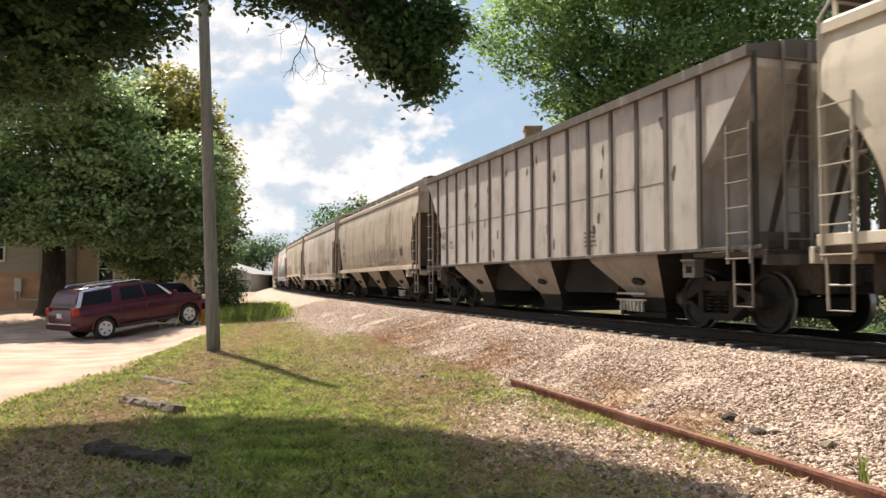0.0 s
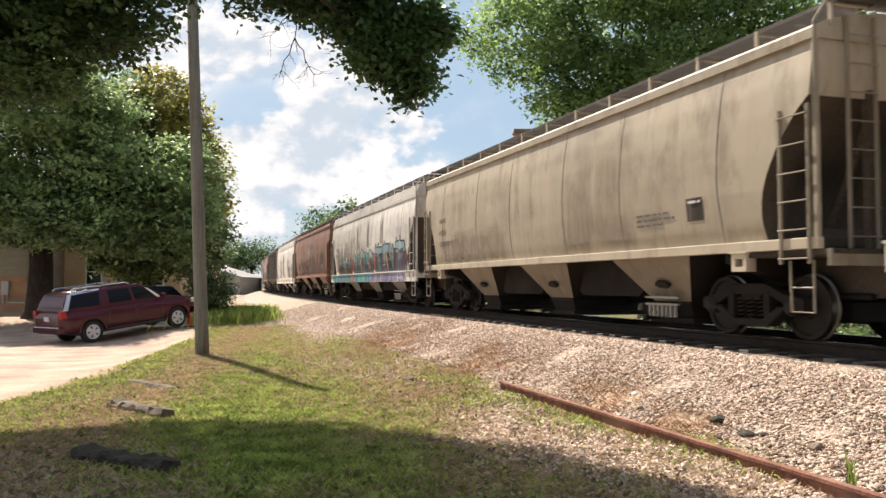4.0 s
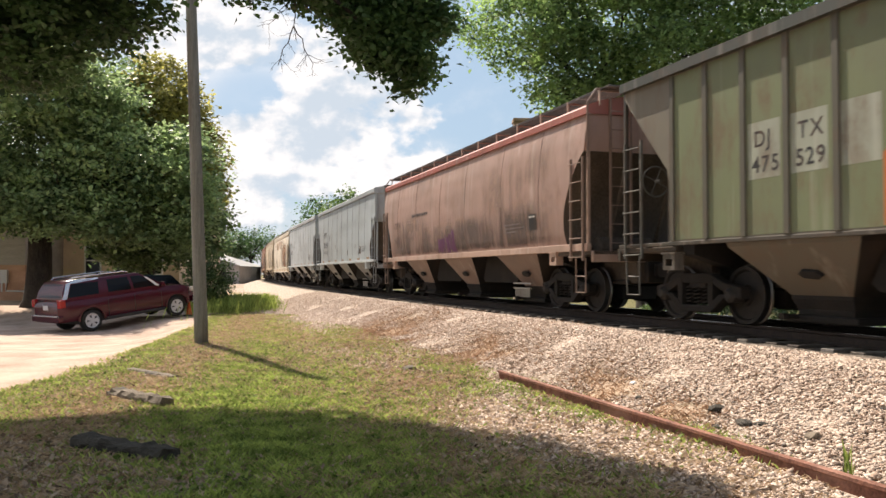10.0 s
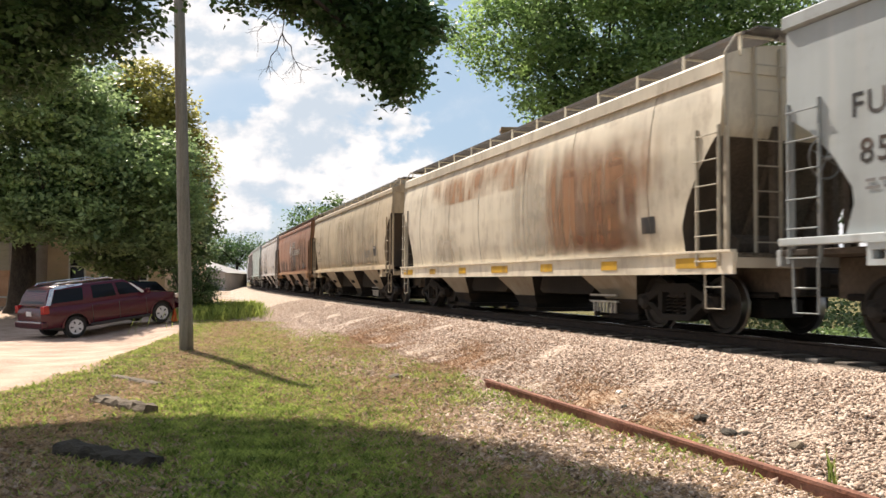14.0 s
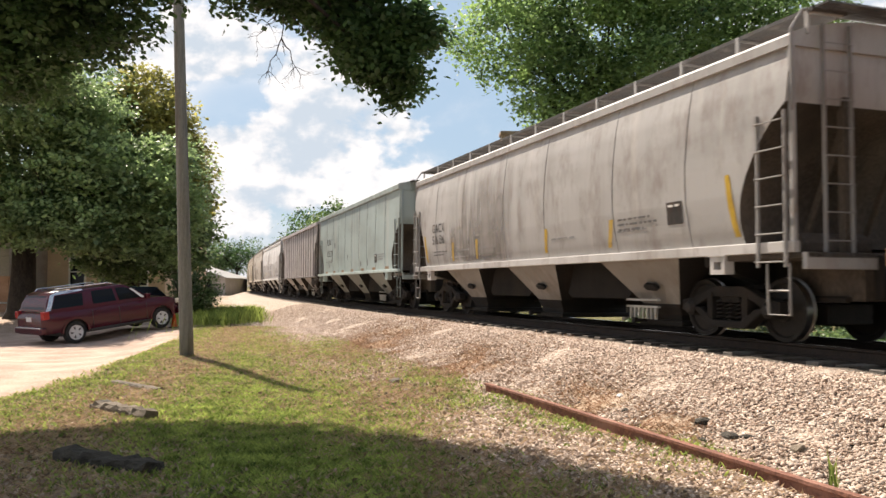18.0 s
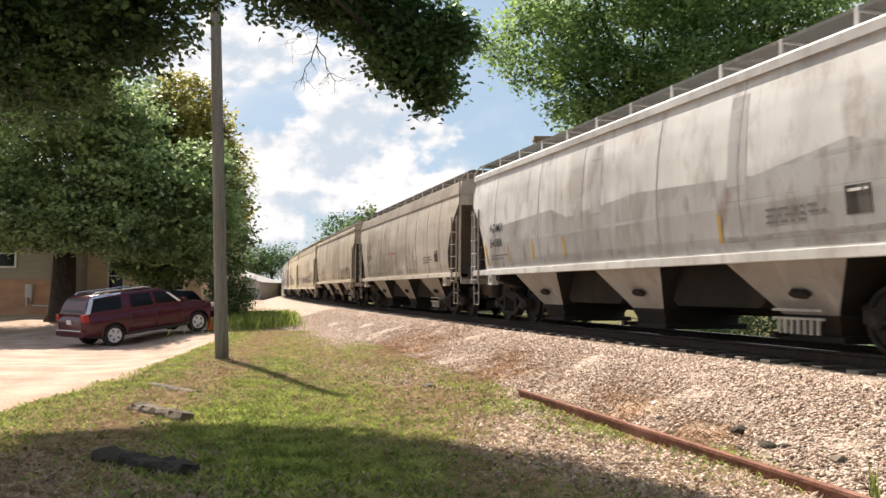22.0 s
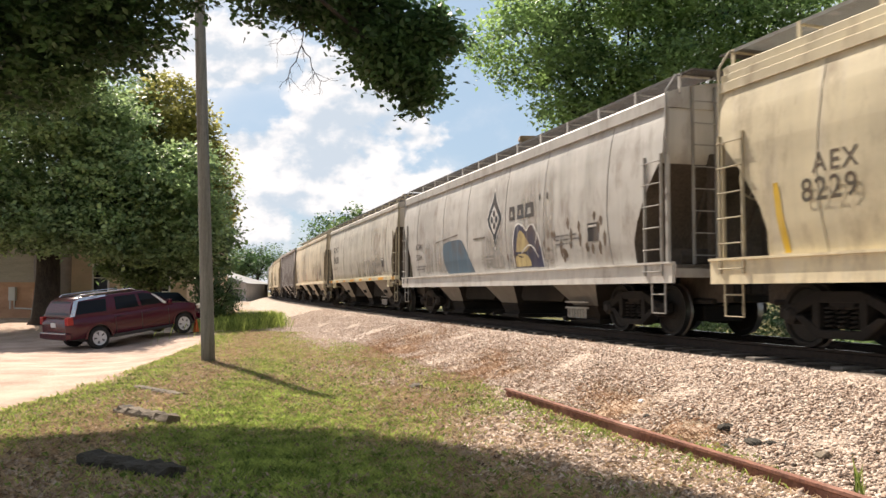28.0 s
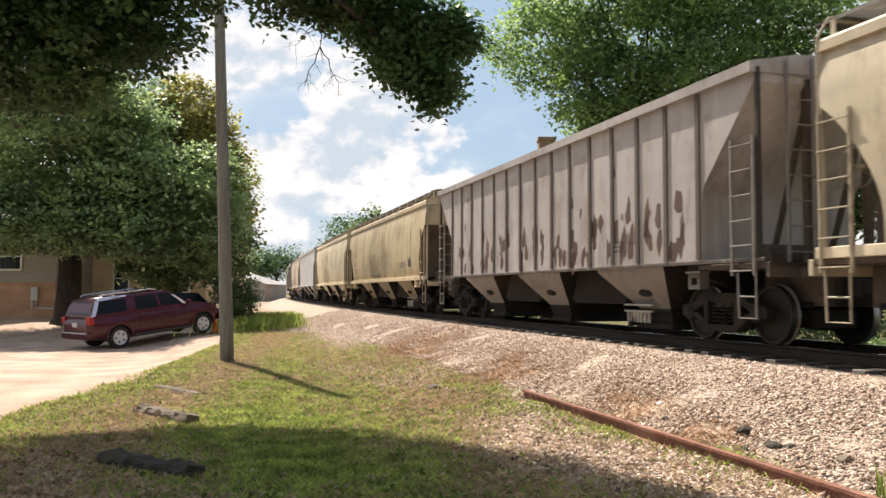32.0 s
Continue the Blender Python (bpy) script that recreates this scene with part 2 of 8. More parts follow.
M_RAILTOP = plain("polished_rail_head", (0.45, 0.43, 0.41), 0.25, 1.0)
M_RUST = grained("rusted_rail", (0.11, 0.045, 0.03), (0.30, 0.135, 0.090), 7, 0.85, 0.5, stain=(0.40, 0.23, 0.17))
M_TIE = grained("weathered_oak", (0.045, 0.035, 0.03), (0.13, 0.11, 0.09), 3, 0.9, 0.6, stretch=(0.4, 3, 3), stain=(0.2, 0.18, 0.16))
M_POLE = grained("pole_wood", (0.110, 0.110, 0.095), (0.230, 0.232, 0.205), 3, 0.85, 0.5, 30, stretch=(6, 6, 0.35), stain=(0.10, 0.08, 0.06))
M_BARK = grained("bark", (0.018, 0.014, 0.011), (0.062, 0.050, 0.038), 5, 0.95, 1.0, 25, stretch=(1, 1, 0.4), dist=0.06)
# rails under the train: grimy steel, darkened further to stand in shade
M_SHADERAIL = grained("grimy_shaded_rail", (0.018, 0.013, 0.011), (0.050, 0.034, 0.026), 7, 0.85, 0.3)
# end sheets and frames: grime, with the shade of the sunless ends mixed in
M_GRIMESHADE = grained("grimy_shaded_end", (0.040, 0.031, 0.023), (0.135, 0.106, 0.082), 1.2, 0.85, 0.3, stretch=(1, 1, 0.3), stain=(0.03, 0.025, 0.02))
M_LEAF = leafy("oak_leaf", (0.022, 0.050, 0.021), (0.150, 0.265, 0.095), 0.55, 1.6)
M_LEAF_SHADE = leafy("shade_tree_leaf", (0.046, 0.098, 0.040), (0.500, 0.640, 0.290), 0.58, 0.55)
M_LEAF_DARK = leafy("shaded_leaf", (0.030, 0.064, 0.022), (0.210, 0.310, 0.110), 0.45)
M_LEAF_LIGHT = leafy("sweetgum_leaf", (0.034, 0.084, 0.032), (0.380, 0.540, 0.190), 0.58, 0.60)
M_LEAF_GOLD = leafy("magnolia_leaf", (0.085, 0.095, 0.026), (0.56, 0.52, 0.150), 0.55)

# ---- mesh helpers ----


def mesh_of(name, verts, faces, mats, smooth=False, mat_index=None):
    me = bpy.data.meshes.new(name)
    me.from_pydata([tuple(v) for v in verts], [], faces)
    for m in mats if isinstance(mats, (list, tuple)) else (mats,):
        me.materials.append(m)
    if mat_index is not None:
        me.polygons.foreach_set("material_index", mat_index)
    if smooth:
        me.polygons.foreach_set("use_smooth", [True] * len(me.polygons))
    me.update()
    return me


def put(name, me, parent=None, label="", m=None):
    """Links one mesh object, under a thing or a part."""
    ob = new(name, me)
    if parent:
        ob.parent = parent
    if m is not None:
        ob.matrix_basis = m
    if label:
        ob["label"] = label
    return ob


def part(name, bm, material, parent, label="", smooth=False, m=None):
    me = bpy.data.meshes.new(name)
    bm.to_mesh(me)
    bm.free()
    me.materials.append(material)
    if smooth:
        me.polygons.foreach_set("use_smooth", [True] * len(me.polygons))
    return put(name, me, parent, label, m)


def thing(name, m, label, category, group="", kind=""):
    ob = new(name)
    ob.empty_display_size = 0.2
    ob.matrix_basis = m
    return tagged(ob, label, category, group, kind)


def add_box(bm, lo, hi, bevel=0.0, taper=None):
    """A box from corner to corner; taper scales its top about its middle."""
    lo, hi = Vector(lo), Vector(hi)
    vs = []
    for z in (0, 1):
        for x, y in ((0, 0), (1, 0), (1, 1), (0, 1)):
            p = Vector(((lo.x, hi.x)[x], (lo.y, hi.y)[y], (lo.z, hi.z)[z]))
            if z and taper:
                c = (lo + hi) / 2
                p.x, p.y = c.x + (p.x - c.x) * taper[0], c.y + (p.y - c.y) * taper[1]
            vs.append(bm.verts.new(p))
    fs = [bm.faces.new([vs[i] for i in f]) for f in ((3, 2, 1, 0), (4, 5, 6, 7), (0, 1, 5, 4), (1, 2, 6, 5), (2, 3, 7, 6), (3, 0, 4, 7))]
    if bevel:
        es = list({e for f in fs for e in f.edges})
        bmesh.ops.bevel(bm, geom=es, offset=bevel, segments=2, profile=0.5, affect="EDGES")
    return fs


def add_tube(bm, points, radii, sides=8, caps=True):
    """A round bar along the points."""
    pts = [Vector(p) for p in points]
    if not hasattr(radii, "__len__"):
        radii = [radii] * len(pts)
    rings, side = [], None
    for i, p in enumerate(pts):
        d = (pts[min(i + 1, len(pts) - 1)] - pts[max(i - 1, 0)]).normalized()
        if side is None:
            side = d.orthogonal().normalized()
        side = (side - d * side.dot(d)).normalized()
        up = d.cross(side)
        rings.append([bm.verts.new(p + (side * math.cos(a) + up * math.sin(a)) * radii[i]) for a in (2 * math.pi * k / sides for k in range(sides))])
    for a, b in zip(rings, rings[1:]):
        for k in range(sides):
            bm.faces.new((a[k], a[(k + 1) % sides], b[(k + 1) % sides], b[k]))
    if caps:
        bm.faces.new(rings[0][::-1])
        bm.faces.new(rings[-1])


def add_turned(bm, rings, sides=24, axis="y"):
    """A turned solid: rings of (place along the axis, radius)."""
    made = []
    for s, r in rings:
        ring = []
        for k in range(sides):
            a = 2 * math.pi * k / sides
            c, d = r * math.cos(a), r * math.sin(a)
            ring.append(bm.verts.new({"y": (c, s, d), "x": (s, c, d), "z": (c, d, s)}[axis]))
        made.append(ring)
    for a, b in zip(made, made[1:]):
        for k in range(sides):
            bm.faces.new((a[k], b[k], b[(k + 1) % sides], a[(k + 1) % sides]))
    bm.faces.new(made[0])
    bm.faces.new(made[-1][::-1])
    bmesh.ops.recalc_face_normals(bm, faces=bm.faces[:])


def add_slab(bm, outline, y0, y1, bevel=0.0):
    """A plate: an outline of (x, z) drawn out from y0 to y1."""
    a = [bm.verts.new((x, y0, z)) for x, z in outline]
    b = [bm.verts.new((x, y1, z)) for x, z in outline]
    n = len(a)
    fs = [bm.faces.new(a), bm.faces.new(b[::-1])]
    for i in range(n):
        fs.append(bm.faces.new((a[i], b[i], b[(i + 1) % n], a[(i + 1) % n])))
    bmesh.ops.recalc_face_normals(bm, faces=fs)
    if bevel:
        bmesh.ops.bevel(bm, geom=list({e for f in fs for e in f.edges}), offset=bevel, segments=1, affect="EDGES")


def B():
    return bmesh.new()


# ---- the line of the track: metres from the near point, away from the camera positive ----
NEAR, HEADING, CURVE = (5.5, 8.346), -0.31396, 0.000839
RAIL_TOP, HALF_CAR = 0.82, 1.55


def line(s, out=0.0):
    """A point on the car side's line at s, moved outwards (towards the camera) by out, and the heading there."""
    h0, h = HEADING, HEADING + CURVE * s
    x = NEAR[0] + (math.cos(h0) - math.cos(h)) / CURVE
    y = NEAR[1] + (math.sin(h) - math.sin(h0)) / CURVE
    return x - math.cos(h) * out, y + math.sin(h) * out, h


def axis(s, out=0.0):
    """The same from the middle of the track: out is positive towards the camera."""
    return line(s, out - HALF_CAR)


def from_axis(x, y):
    """How far (x, y) lies from the middle of the track, positive on the camera's side."""
    cx = NEAR[0] + HALF_CAR * math.cos(HEADING) + math.cos(HEADING) / CURVE
    cy = NEAR[1] - HALF_CAR * math.sin(HEADING) - math.sin(HEADING) / CURVE
    return math.hypot(x - cx, y - cy) - 1 / CURVE


def sweep(profile, s_values, closed=True):
    """Vertices and faces of an outline of (out, z) swept along the track."""
    verts, faces, k = [], [], len(profile)
    for s in s_values:
        for o, z in profile:
            x, y, _ = axis(s, o)
            verts.append((x, y, z))
    for i in range(len(s_values) - 1):
        for j in range(k if closed else k - 1):
            a, b = i * k + j, i * k + (j + 1) % k
            faces.append((a, b, b + k, a + k))
    if closed:
        faces.append(tuple(range(k))[::-1])
        faces.append(tuple((len(s_values) - 1) * k + j for j in range(k)))
    return verts, faces


# ---- ground ----
def smooth01(a, b, x):
    t = min(1.0, max(0.0, (x - a) / (b - a)))
    return t * t * (3 - 2 * t)


def road_edge(y):
    """Where the dirt road's near edge runs, at y."""
    return -4.6 - 0.085 * (y - 5) - 0.0035 * max(0, y - 14) ** 2 if y < 36 else -8.9 - 0.25 * (y - 36)


def ground_height(x, y):
    z = 0.05 * noise.noise((x * 0.35, y * 0.35, 3.0)) + 0.025 * noise.noise((x * 1.3, y * 1.3, 7.0))
    u = from_axis(x, y)
    d = road_edge(y) - x
    along = (x + 11.53) * 0.62 + (y - 28.0) * 0.78
    z -= 0.37 * smooth01(0.2, 2.4, d) * smooth01(14, 25, y) * (1 - smooth01(0.0, 3.4, along)) * (1 - smooth01(16, 20, d))
    z += 0.20 * smooth01(34, 44, y) * smooth01(3, 9, u)
    z -= 0.12 * (1 - smooth01(-7, 6.2, u)) * (1 - smooth01(-9, -6, u))
    return z


def axis_values(lo_fine, hi_fine, step, far):
    v = list(np.arange(lo_fine, hi_fine + 1e-6, step))
    a, g = lo_fine, step
    left = []
    while a > -far:
        g *= 1.28
        a -= g
        left.append(a)
    a, g, right = hi_fine, step, []
    while a < far:
        g *= 1.28
        a += g
        right.append(a)
    return left[::-1] + v + right


def worn_patch(x, y):
    """Brown patches of dead weeds and dirt in the gravel."""
    best = 0.0
    for px, py, rx, ry in ((-1.3, 21.0, 1.5, 4.0), (0.6, 15.4, 1.3, 2.4), (2.15, 11.0, 0.7, 1.5), (2.7, 9.0, 0.5, 1.1), (-0.2, 12.2, 1.0, 1.6)):
        best = max(best, math.exp(-((x - px) / rx) ** 2 - ((y - py) / ry) ** 2))
    return best * (0.95 + 0.9 * noise.noise((x * 1.4, y * 1.4, 6.0)))


def ground_zones(x, y):
    """Shares of gravel, dry ground and dirt road at a place; the rest is grass."""
    u = from_axis(x, y)
    w = 0.9 * noise.noise((x * 0.5, y * 0.5, 1.0)) + 0.5 * noise.noise((x * 1.7, y * 1.7, 5.0))
    gravel = 1 - smooth01(5.5, 7.5, u + w + 0.9 * smooth01(14, 30, y)) if u > 0 else 1 - smooth01(4.0, 5.0, -u + 0.3 * w)
    gravel = max(gravel, 0.85 * (1 - smooth01(0.5, 2.6, math.hypot((x + 3.5) / 1.5, (y - 6.3) / 1.4) + 0.4 * w)))
    dry = math.exp(-((u - 6.5 + w) / 1.9) ** 2) * 0.80
    dry = max(dry, math.exp(-((x - 0.1) / 2.3) ** 2 - ((y - 16.5) / 3.6) ** 2) * 0.8)
    d = road_edge(y) - x + 0.5 * w
    dirt = smooth01(-0.25, 0.9, d) * (1 - smooth01(60, 75, y)) * (1 - smooth01(16, 22, d))
    dry = max(dry, math.exp(-((d + 1.0) / 1.6) ** 2) * 0.97)
    dirt = max(dirt, smooth01(58, 64, y) * (1 - smooth01(150, 170, y)) * smooth01(5, 9, u) * (1 - smooth01(40, 50, u)))
    worn = worn_patch(x, y)
    return gravel * (1 - 0.8 * min(1, max(0, worn))), min(1, max(0, dry, worn)), dirt


def ground_material():
    m = bpy.data.materials.new("ground")
    m.use_nodes = True
    nt = m.node_tree
    n, link = nt.nodes.new, nt.links.new
    b = nt.nodes["Principled BSDF"]
    co = n("ShaderNodeTexCoord")

    def tex(s, detail=6, rough=0.6, kind="ShaderNodeTexNoise"):
        t = n(kind)
        t.inputs["Scale"].default_value = s
        if kind == "ShaderNodeTexNoise":
            t.inputs["Detail"].default_value, t.inputs["Roughness"].default_value = detail, rough
        link(co.outputs["Object"], t.inputs["Vector"])
        return t

    def two(fac, a, c, lo=0.35, hi=0.65):
        mr = n("ShaderNodeMapRange"); mr.inputs["From Min"].default_value, mr.inputs["From Max"].default_value = lo, hi
        link(fac, mr.inputs[0])
        mx = n("ShaderNodeMix"); mx.data_type = "RGBA"
        for i, v in ((6, a), (7, c)):
            if isinstance(v, tuple):
                mx.inputs[i].default_value = (*v, 1)
            else:
                link(v, mx.inputs[i])
        link(mr.outputs[0], mx.inputs[0])
        return mx.outputs[2]
    coarse, mid, fine = tex(0.8).outputs["Fac"], tex(6).outputs["Fac"], tex(45, 4).outputs["Fac"]
    grass = two(fine, two(mid, (0.040, 0.042, 0.014), (0.120, 0.115, 0.038)), (0.34, 0.28, 0.14), 0.45, 0.75)
    dry = two(fine, two(mid, (0.15, 0.090, 0.055), (0.42, 0.29, 0.185)), (0.66, 0.51, 0.36), 0.45, 0.75)
    dirt = two(fine, two(coarse, (0.26, 0.178, 0.130), (0.52, 0.385, 0.30)), (0.62, 0.49, 0.41), 0.44, 0.74)
    cell = tex(26, kind="ShaderNodeTexVoronoi")
    gravel = two(cell.outputs["Color"], two(mid, (0.21, 0.160, 0.122), (0.36, 0.285, 0.225)), (0.54, 0.455, 0.38), 0.2, 0.9)
    att = n("ShaderNodeAttribute"); att.attribute_name = "zone"
    sep = n("ShaderNodeSeparateColor")
    link(att.outputs["Color"], sep.inputs[0])
    c = grass
    for i, (col, soft) in enumerate(((dirt, 0.25), (dry, 0.30), (gravel, 0.28))):
        j = n("ShaderNodeMath"); j.operation = "MULTIPLY_ADD"; j.inputs[1].default_value = 0.9
        h = n("ShaderNodeMath"); h.operation = "SUBTRACT"; h.inputs[1].default_value = 0.45
        link(mid, j.inputs[0]); link(sep.outputs[(2, 1, 0)[i]], j.inputs[2]); link(j.outputs[0], h.inputs[0])
        c = two(h.outputs[0], c, col, 0.5 - soft, 0.5 + soft)
    # strip along the track: oily ballast, with the train's shade painted in
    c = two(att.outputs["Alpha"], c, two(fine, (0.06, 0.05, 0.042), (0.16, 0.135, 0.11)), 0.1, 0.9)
    link(c, b.inputs["Base Color"])
    b.inputs["Roughness"].default_value, b.inputs["Specular IOR Level"].default_value = 0.95, 0.15
    bp = n("ShaderNodeBump"); bp.inputs["Strength"].default_value, bp.inputs["Distance"].default_value = 0.6, 0.03
    mixh = n("ShaderNodeMath"); mixh.operation = "ADD"
    link(fine, mixh.inputs[0]); link(cell.outputs["Distance"], mixh.inputs[1])
    link(mixh.outputs[0], bp.inputs["Height"]); link(bp.outputs[0], b.inputs["Normal"])
    return m


M_GROUND = ground_material()


def zone_layer(me):
    layer = me.color_attributes.new("zone", "FLOAT_COLOR", "POINT")
    vals = []
    for v in me.vertices:
        g, d, r = ground_zones(v.co.x, v.co.y)
        vals += [g, d, r, 0.0]
    layer.data.foreach_set("color", vals)


def build_ground():
    xs, ys = axis_values(-14, 9, 0.22, 1600), axis_values(4.5, 34, 0.22, 1600)
    verts = [(x, y, ground_height(x, y)) for y in ys for x in xs]
    w = len(xs)
    faces = [(j * w + i, j * w + i + 1, (j + 1) * w + i + 1, (j + 1) * w + i) for j in range(len(ys) - 1) for i in range(w - 1)]
    me = mesh_of("ground", verts, faces, M_GROUND, smooth=True)
    zone_layer(me)
    tagged(put("ground", me), "patchy grass verge, dirt and spilled gravel beside the railway", "ground", kind="structure")


def bed_height(u):
    """The ballast bank's height at u metres from the middle of the track."""
    a = abs(u)
    if a < 1.75:
        return 0.60
    return 0.60 - 0.64 * smooth01(1.6, 4.9 if u > 0 else 4.2, a) if a < 6 else -0.1


def build_bed():
    s_values = list(np.arange(-480, -12, 6.0)) + list(np.arange(-12, 60, 0.3)) + list(np.arange(60, 660, 4.0))
    us = [5.6, 5.1, 4.6, 4.1, 3.6, 3.1, 2.6, 2.2, 1.8, 1.4, 0.7, 0, -0.7, -1.4, -1.8, -2.4, -3.2, -4.0, -4.6]
    verts = []
    for s in s_values:
        for u in us:
            x, y, _ = axis(s, u)
            verts.append((x, y, bed_height(u) - (0.12 if abs(u) > 4.5 else 0) + 0.05 * noise.noise((x * 1.1, y * 1.1, 2)) + 0.03 * noise.noise((x * 4, y * 4, 9))))
    k = len(us)
    faces = [(i * k + j, (i + 1) * k + j, (i + 1) * k + j + 1, i * k + j + 1) for i in range(len(s_values) - 1) for j in range(k - 1)]
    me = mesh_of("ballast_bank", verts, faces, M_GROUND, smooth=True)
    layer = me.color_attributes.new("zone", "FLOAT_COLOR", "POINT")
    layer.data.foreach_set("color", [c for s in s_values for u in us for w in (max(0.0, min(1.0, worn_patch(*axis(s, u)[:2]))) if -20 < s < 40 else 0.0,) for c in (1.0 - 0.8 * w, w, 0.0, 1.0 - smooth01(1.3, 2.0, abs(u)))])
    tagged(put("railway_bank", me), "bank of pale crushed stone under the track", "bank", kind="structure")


def stone_shapes(count, rng):
    """Rough broken stones: long, flattish splinters with eight uneven faces."""
    tips = np.array([(1, 0, 0), (-1, 0, 0), (0, 1, 0), (0, -1, 0), (0, 0, 1), (0, 0, -1)], float)
    faces = [(0, 2, 4), (2, 1, 4), (1, 3, 4), (3, 0, 4), (2, 0, 5), (1, 2, 5), (3, 1, 5), (0, 3, 5)]
    size = np.array((1.25, 0.95, 0.72))
    return [(tips * (0.75 + 0.5 * rng.random((6, 1))) + 0.62 * (rng.random((6, 3)) - 0.5)) * size * (0.75 + 0.5 * rng.random(3)) for _ in range(count)], faces


def scatter_stones(name, places, label, seed, size=(0.012, 0.026)):
    rng = np.random.default_rng(seed)
    shapes, base = stone_shapes(40, rng)
    n = len(places)
    p = np.asarray(places)
    a, b = rng.random(n) * 6.283, rng.normal(0, 0.45, n)
    ca, sa, cb, sb, nil = np.cos(a), np.sin(a), np.cos(b), np.sin(b), np.zeros(n)
    r = np.stack([np.stack([ca, -sa, nil], 1), np.stack([sa * cb, ca * cb, -sb], 1), np.stack([sa * sb, ca * sb, cb], 1)], 1)
    k = rng.uniform(*size, n) * np.where(rng.random(n) < 0.06, 1.5, 1)
    stack = np.asarray(shapes)[np.arange(n) % 40]
    verts = (np.einsum("nij,nvj->nvi", r, stack) * k[:, None, None] + (p + np.stack([nil, nil, k * 0.3], 1))[:, None]).reshape(-1, 3)
    faces = (np.array(base)[None] + 6 * np.arange(n)[:, None, None]).reshape(-1, 3)
    me = bpy.data.meshes.new(name)
    me.vertices.add(n * 6)
    me.vertices.foreach_set("co", verts.ravel())
    me.loops.add(faces.size)
    me.loops.foreach_set("vertex_index", faces.ravel())
    me.polygons.add(len(faces))
    me.polygons.foreach_set("loop_start", np.arange(0, faces.size, 3))
    me.materials.append(M_STONES)
    me.update()
    return tagged(put(name, me), label, "gravel", kind="stuff")


def stones_material():
    m = bpy.data.materials.new("loose_ballast")
    m.use_nodes = True
    nt = m.node_tree
    n, link = nt.nodes.new, nt.links.new
    b = nt.nodes["Principled BSDF"]
    geo = n("ShaderNodeNewGeometry")
    r = n("ShaderNodeValToRGB")
    r.color_ramp.elements[0].color, r.color_ramp.elements[1].color = (0.22, 0.155, 0.115, 1), (0.62, 0.525, 0.44, 1)
    r.color_ramp.elements.new(0.35).color = (0.41, 0.315, 0.25, 1)
    r.color_ramp.elements.new(0.7).color = (0.51, 0.415, 0.345, 1)
    link(geo.outputs["Random Per Island"], r.inputs[0])
    co = n("ShaderNodeTexCoord")
    t = n("ShaderNodeTexNoise"); t.inputs["Scale"].default_value, t.inputs["Detail"].default_value = 90, 4
    link(co.outputs["Object"], t.inputs["Vector"])
    mx = n("ShaderNodeMix"); mx.data_type = "RGBA"; mx.blend_type = "MULTIPLY"; mx.inputs[0].default_value = 0.5
    link(r.outputs[0], mx.inputs[6]); link(t.outputs["Fac"], mx.inputs[7])
    sc = n("ShaderNodeMix"); sc.data_type = "RGBA"; sc.blend_type = "MULTIPLY"; sc.inputs[0].default_value = 1
    sc.inputs[7].default_value = (1.38, 1.36, 1.35, 1)
    link(mx.outputs[2], sc.inputs[6])
    link(sc.outputs[2], b.inputs["Base Color"])
    b.inputs["Roughness"].default_value, b.inputs["Specular IOR Level"].default_value = 0.9, 0.2
    return m


M_STONES = stones_material()


def build_stones():
    rng = np.random.default_rng(5)
    near = []
    while len(near) < 150000:
        s = rng.uniform(-9, 40) if rng.random() < 0.7 else rng.uniform(-8, 14)
        u = rng.uniform(1.6, 7.9)
        x, y, _ = axis(s, u)
        if y < 4.2 or x > 11:
            continue
        if u > 5.0 and rng.random() > ground_zones(x, y)[0] * (1.05 - 0.16 * (u - 5.0)):
            continue
        if abs((x - 1.04) * 0.956 + (y - 12.54) * 0.293) < 0.07 and 4.5 < y < 12.6:
            continue
        if rng.random() < 1.1 * worn_patch(x, y):
            continue
        z = max(bed_height(u) if u < 5.5 else -1, ground_height(x, y))
        near.append((x, y, z + 0.008))
    while len(near) < 168000:
        x, y = rng.uniform(-5.2, -1.6), rng.uniform(4.6, 8.8)
        if rng.random() < ground_zones(x, y)[0]:
            near.append((x, y, ground_height(x, y)))
    scatter_stones("loose_ballast", near, "loose pale crushed stone spread along the track", 11)


RAIL_SECTION = [(-0.075, 0), (0.075, 0), (0.075, 0.012), (0.016, 0.032), (0.012, 0.12), (0.036, 0.138), (0.036, 0.168), (0.028, 0.172), (-0.028, 0.172), (-0.036, 0.168), (-0.036, 0.138), (-0.012, 0.12), (-0.016, 0.032), (-0.075, 0.012)]


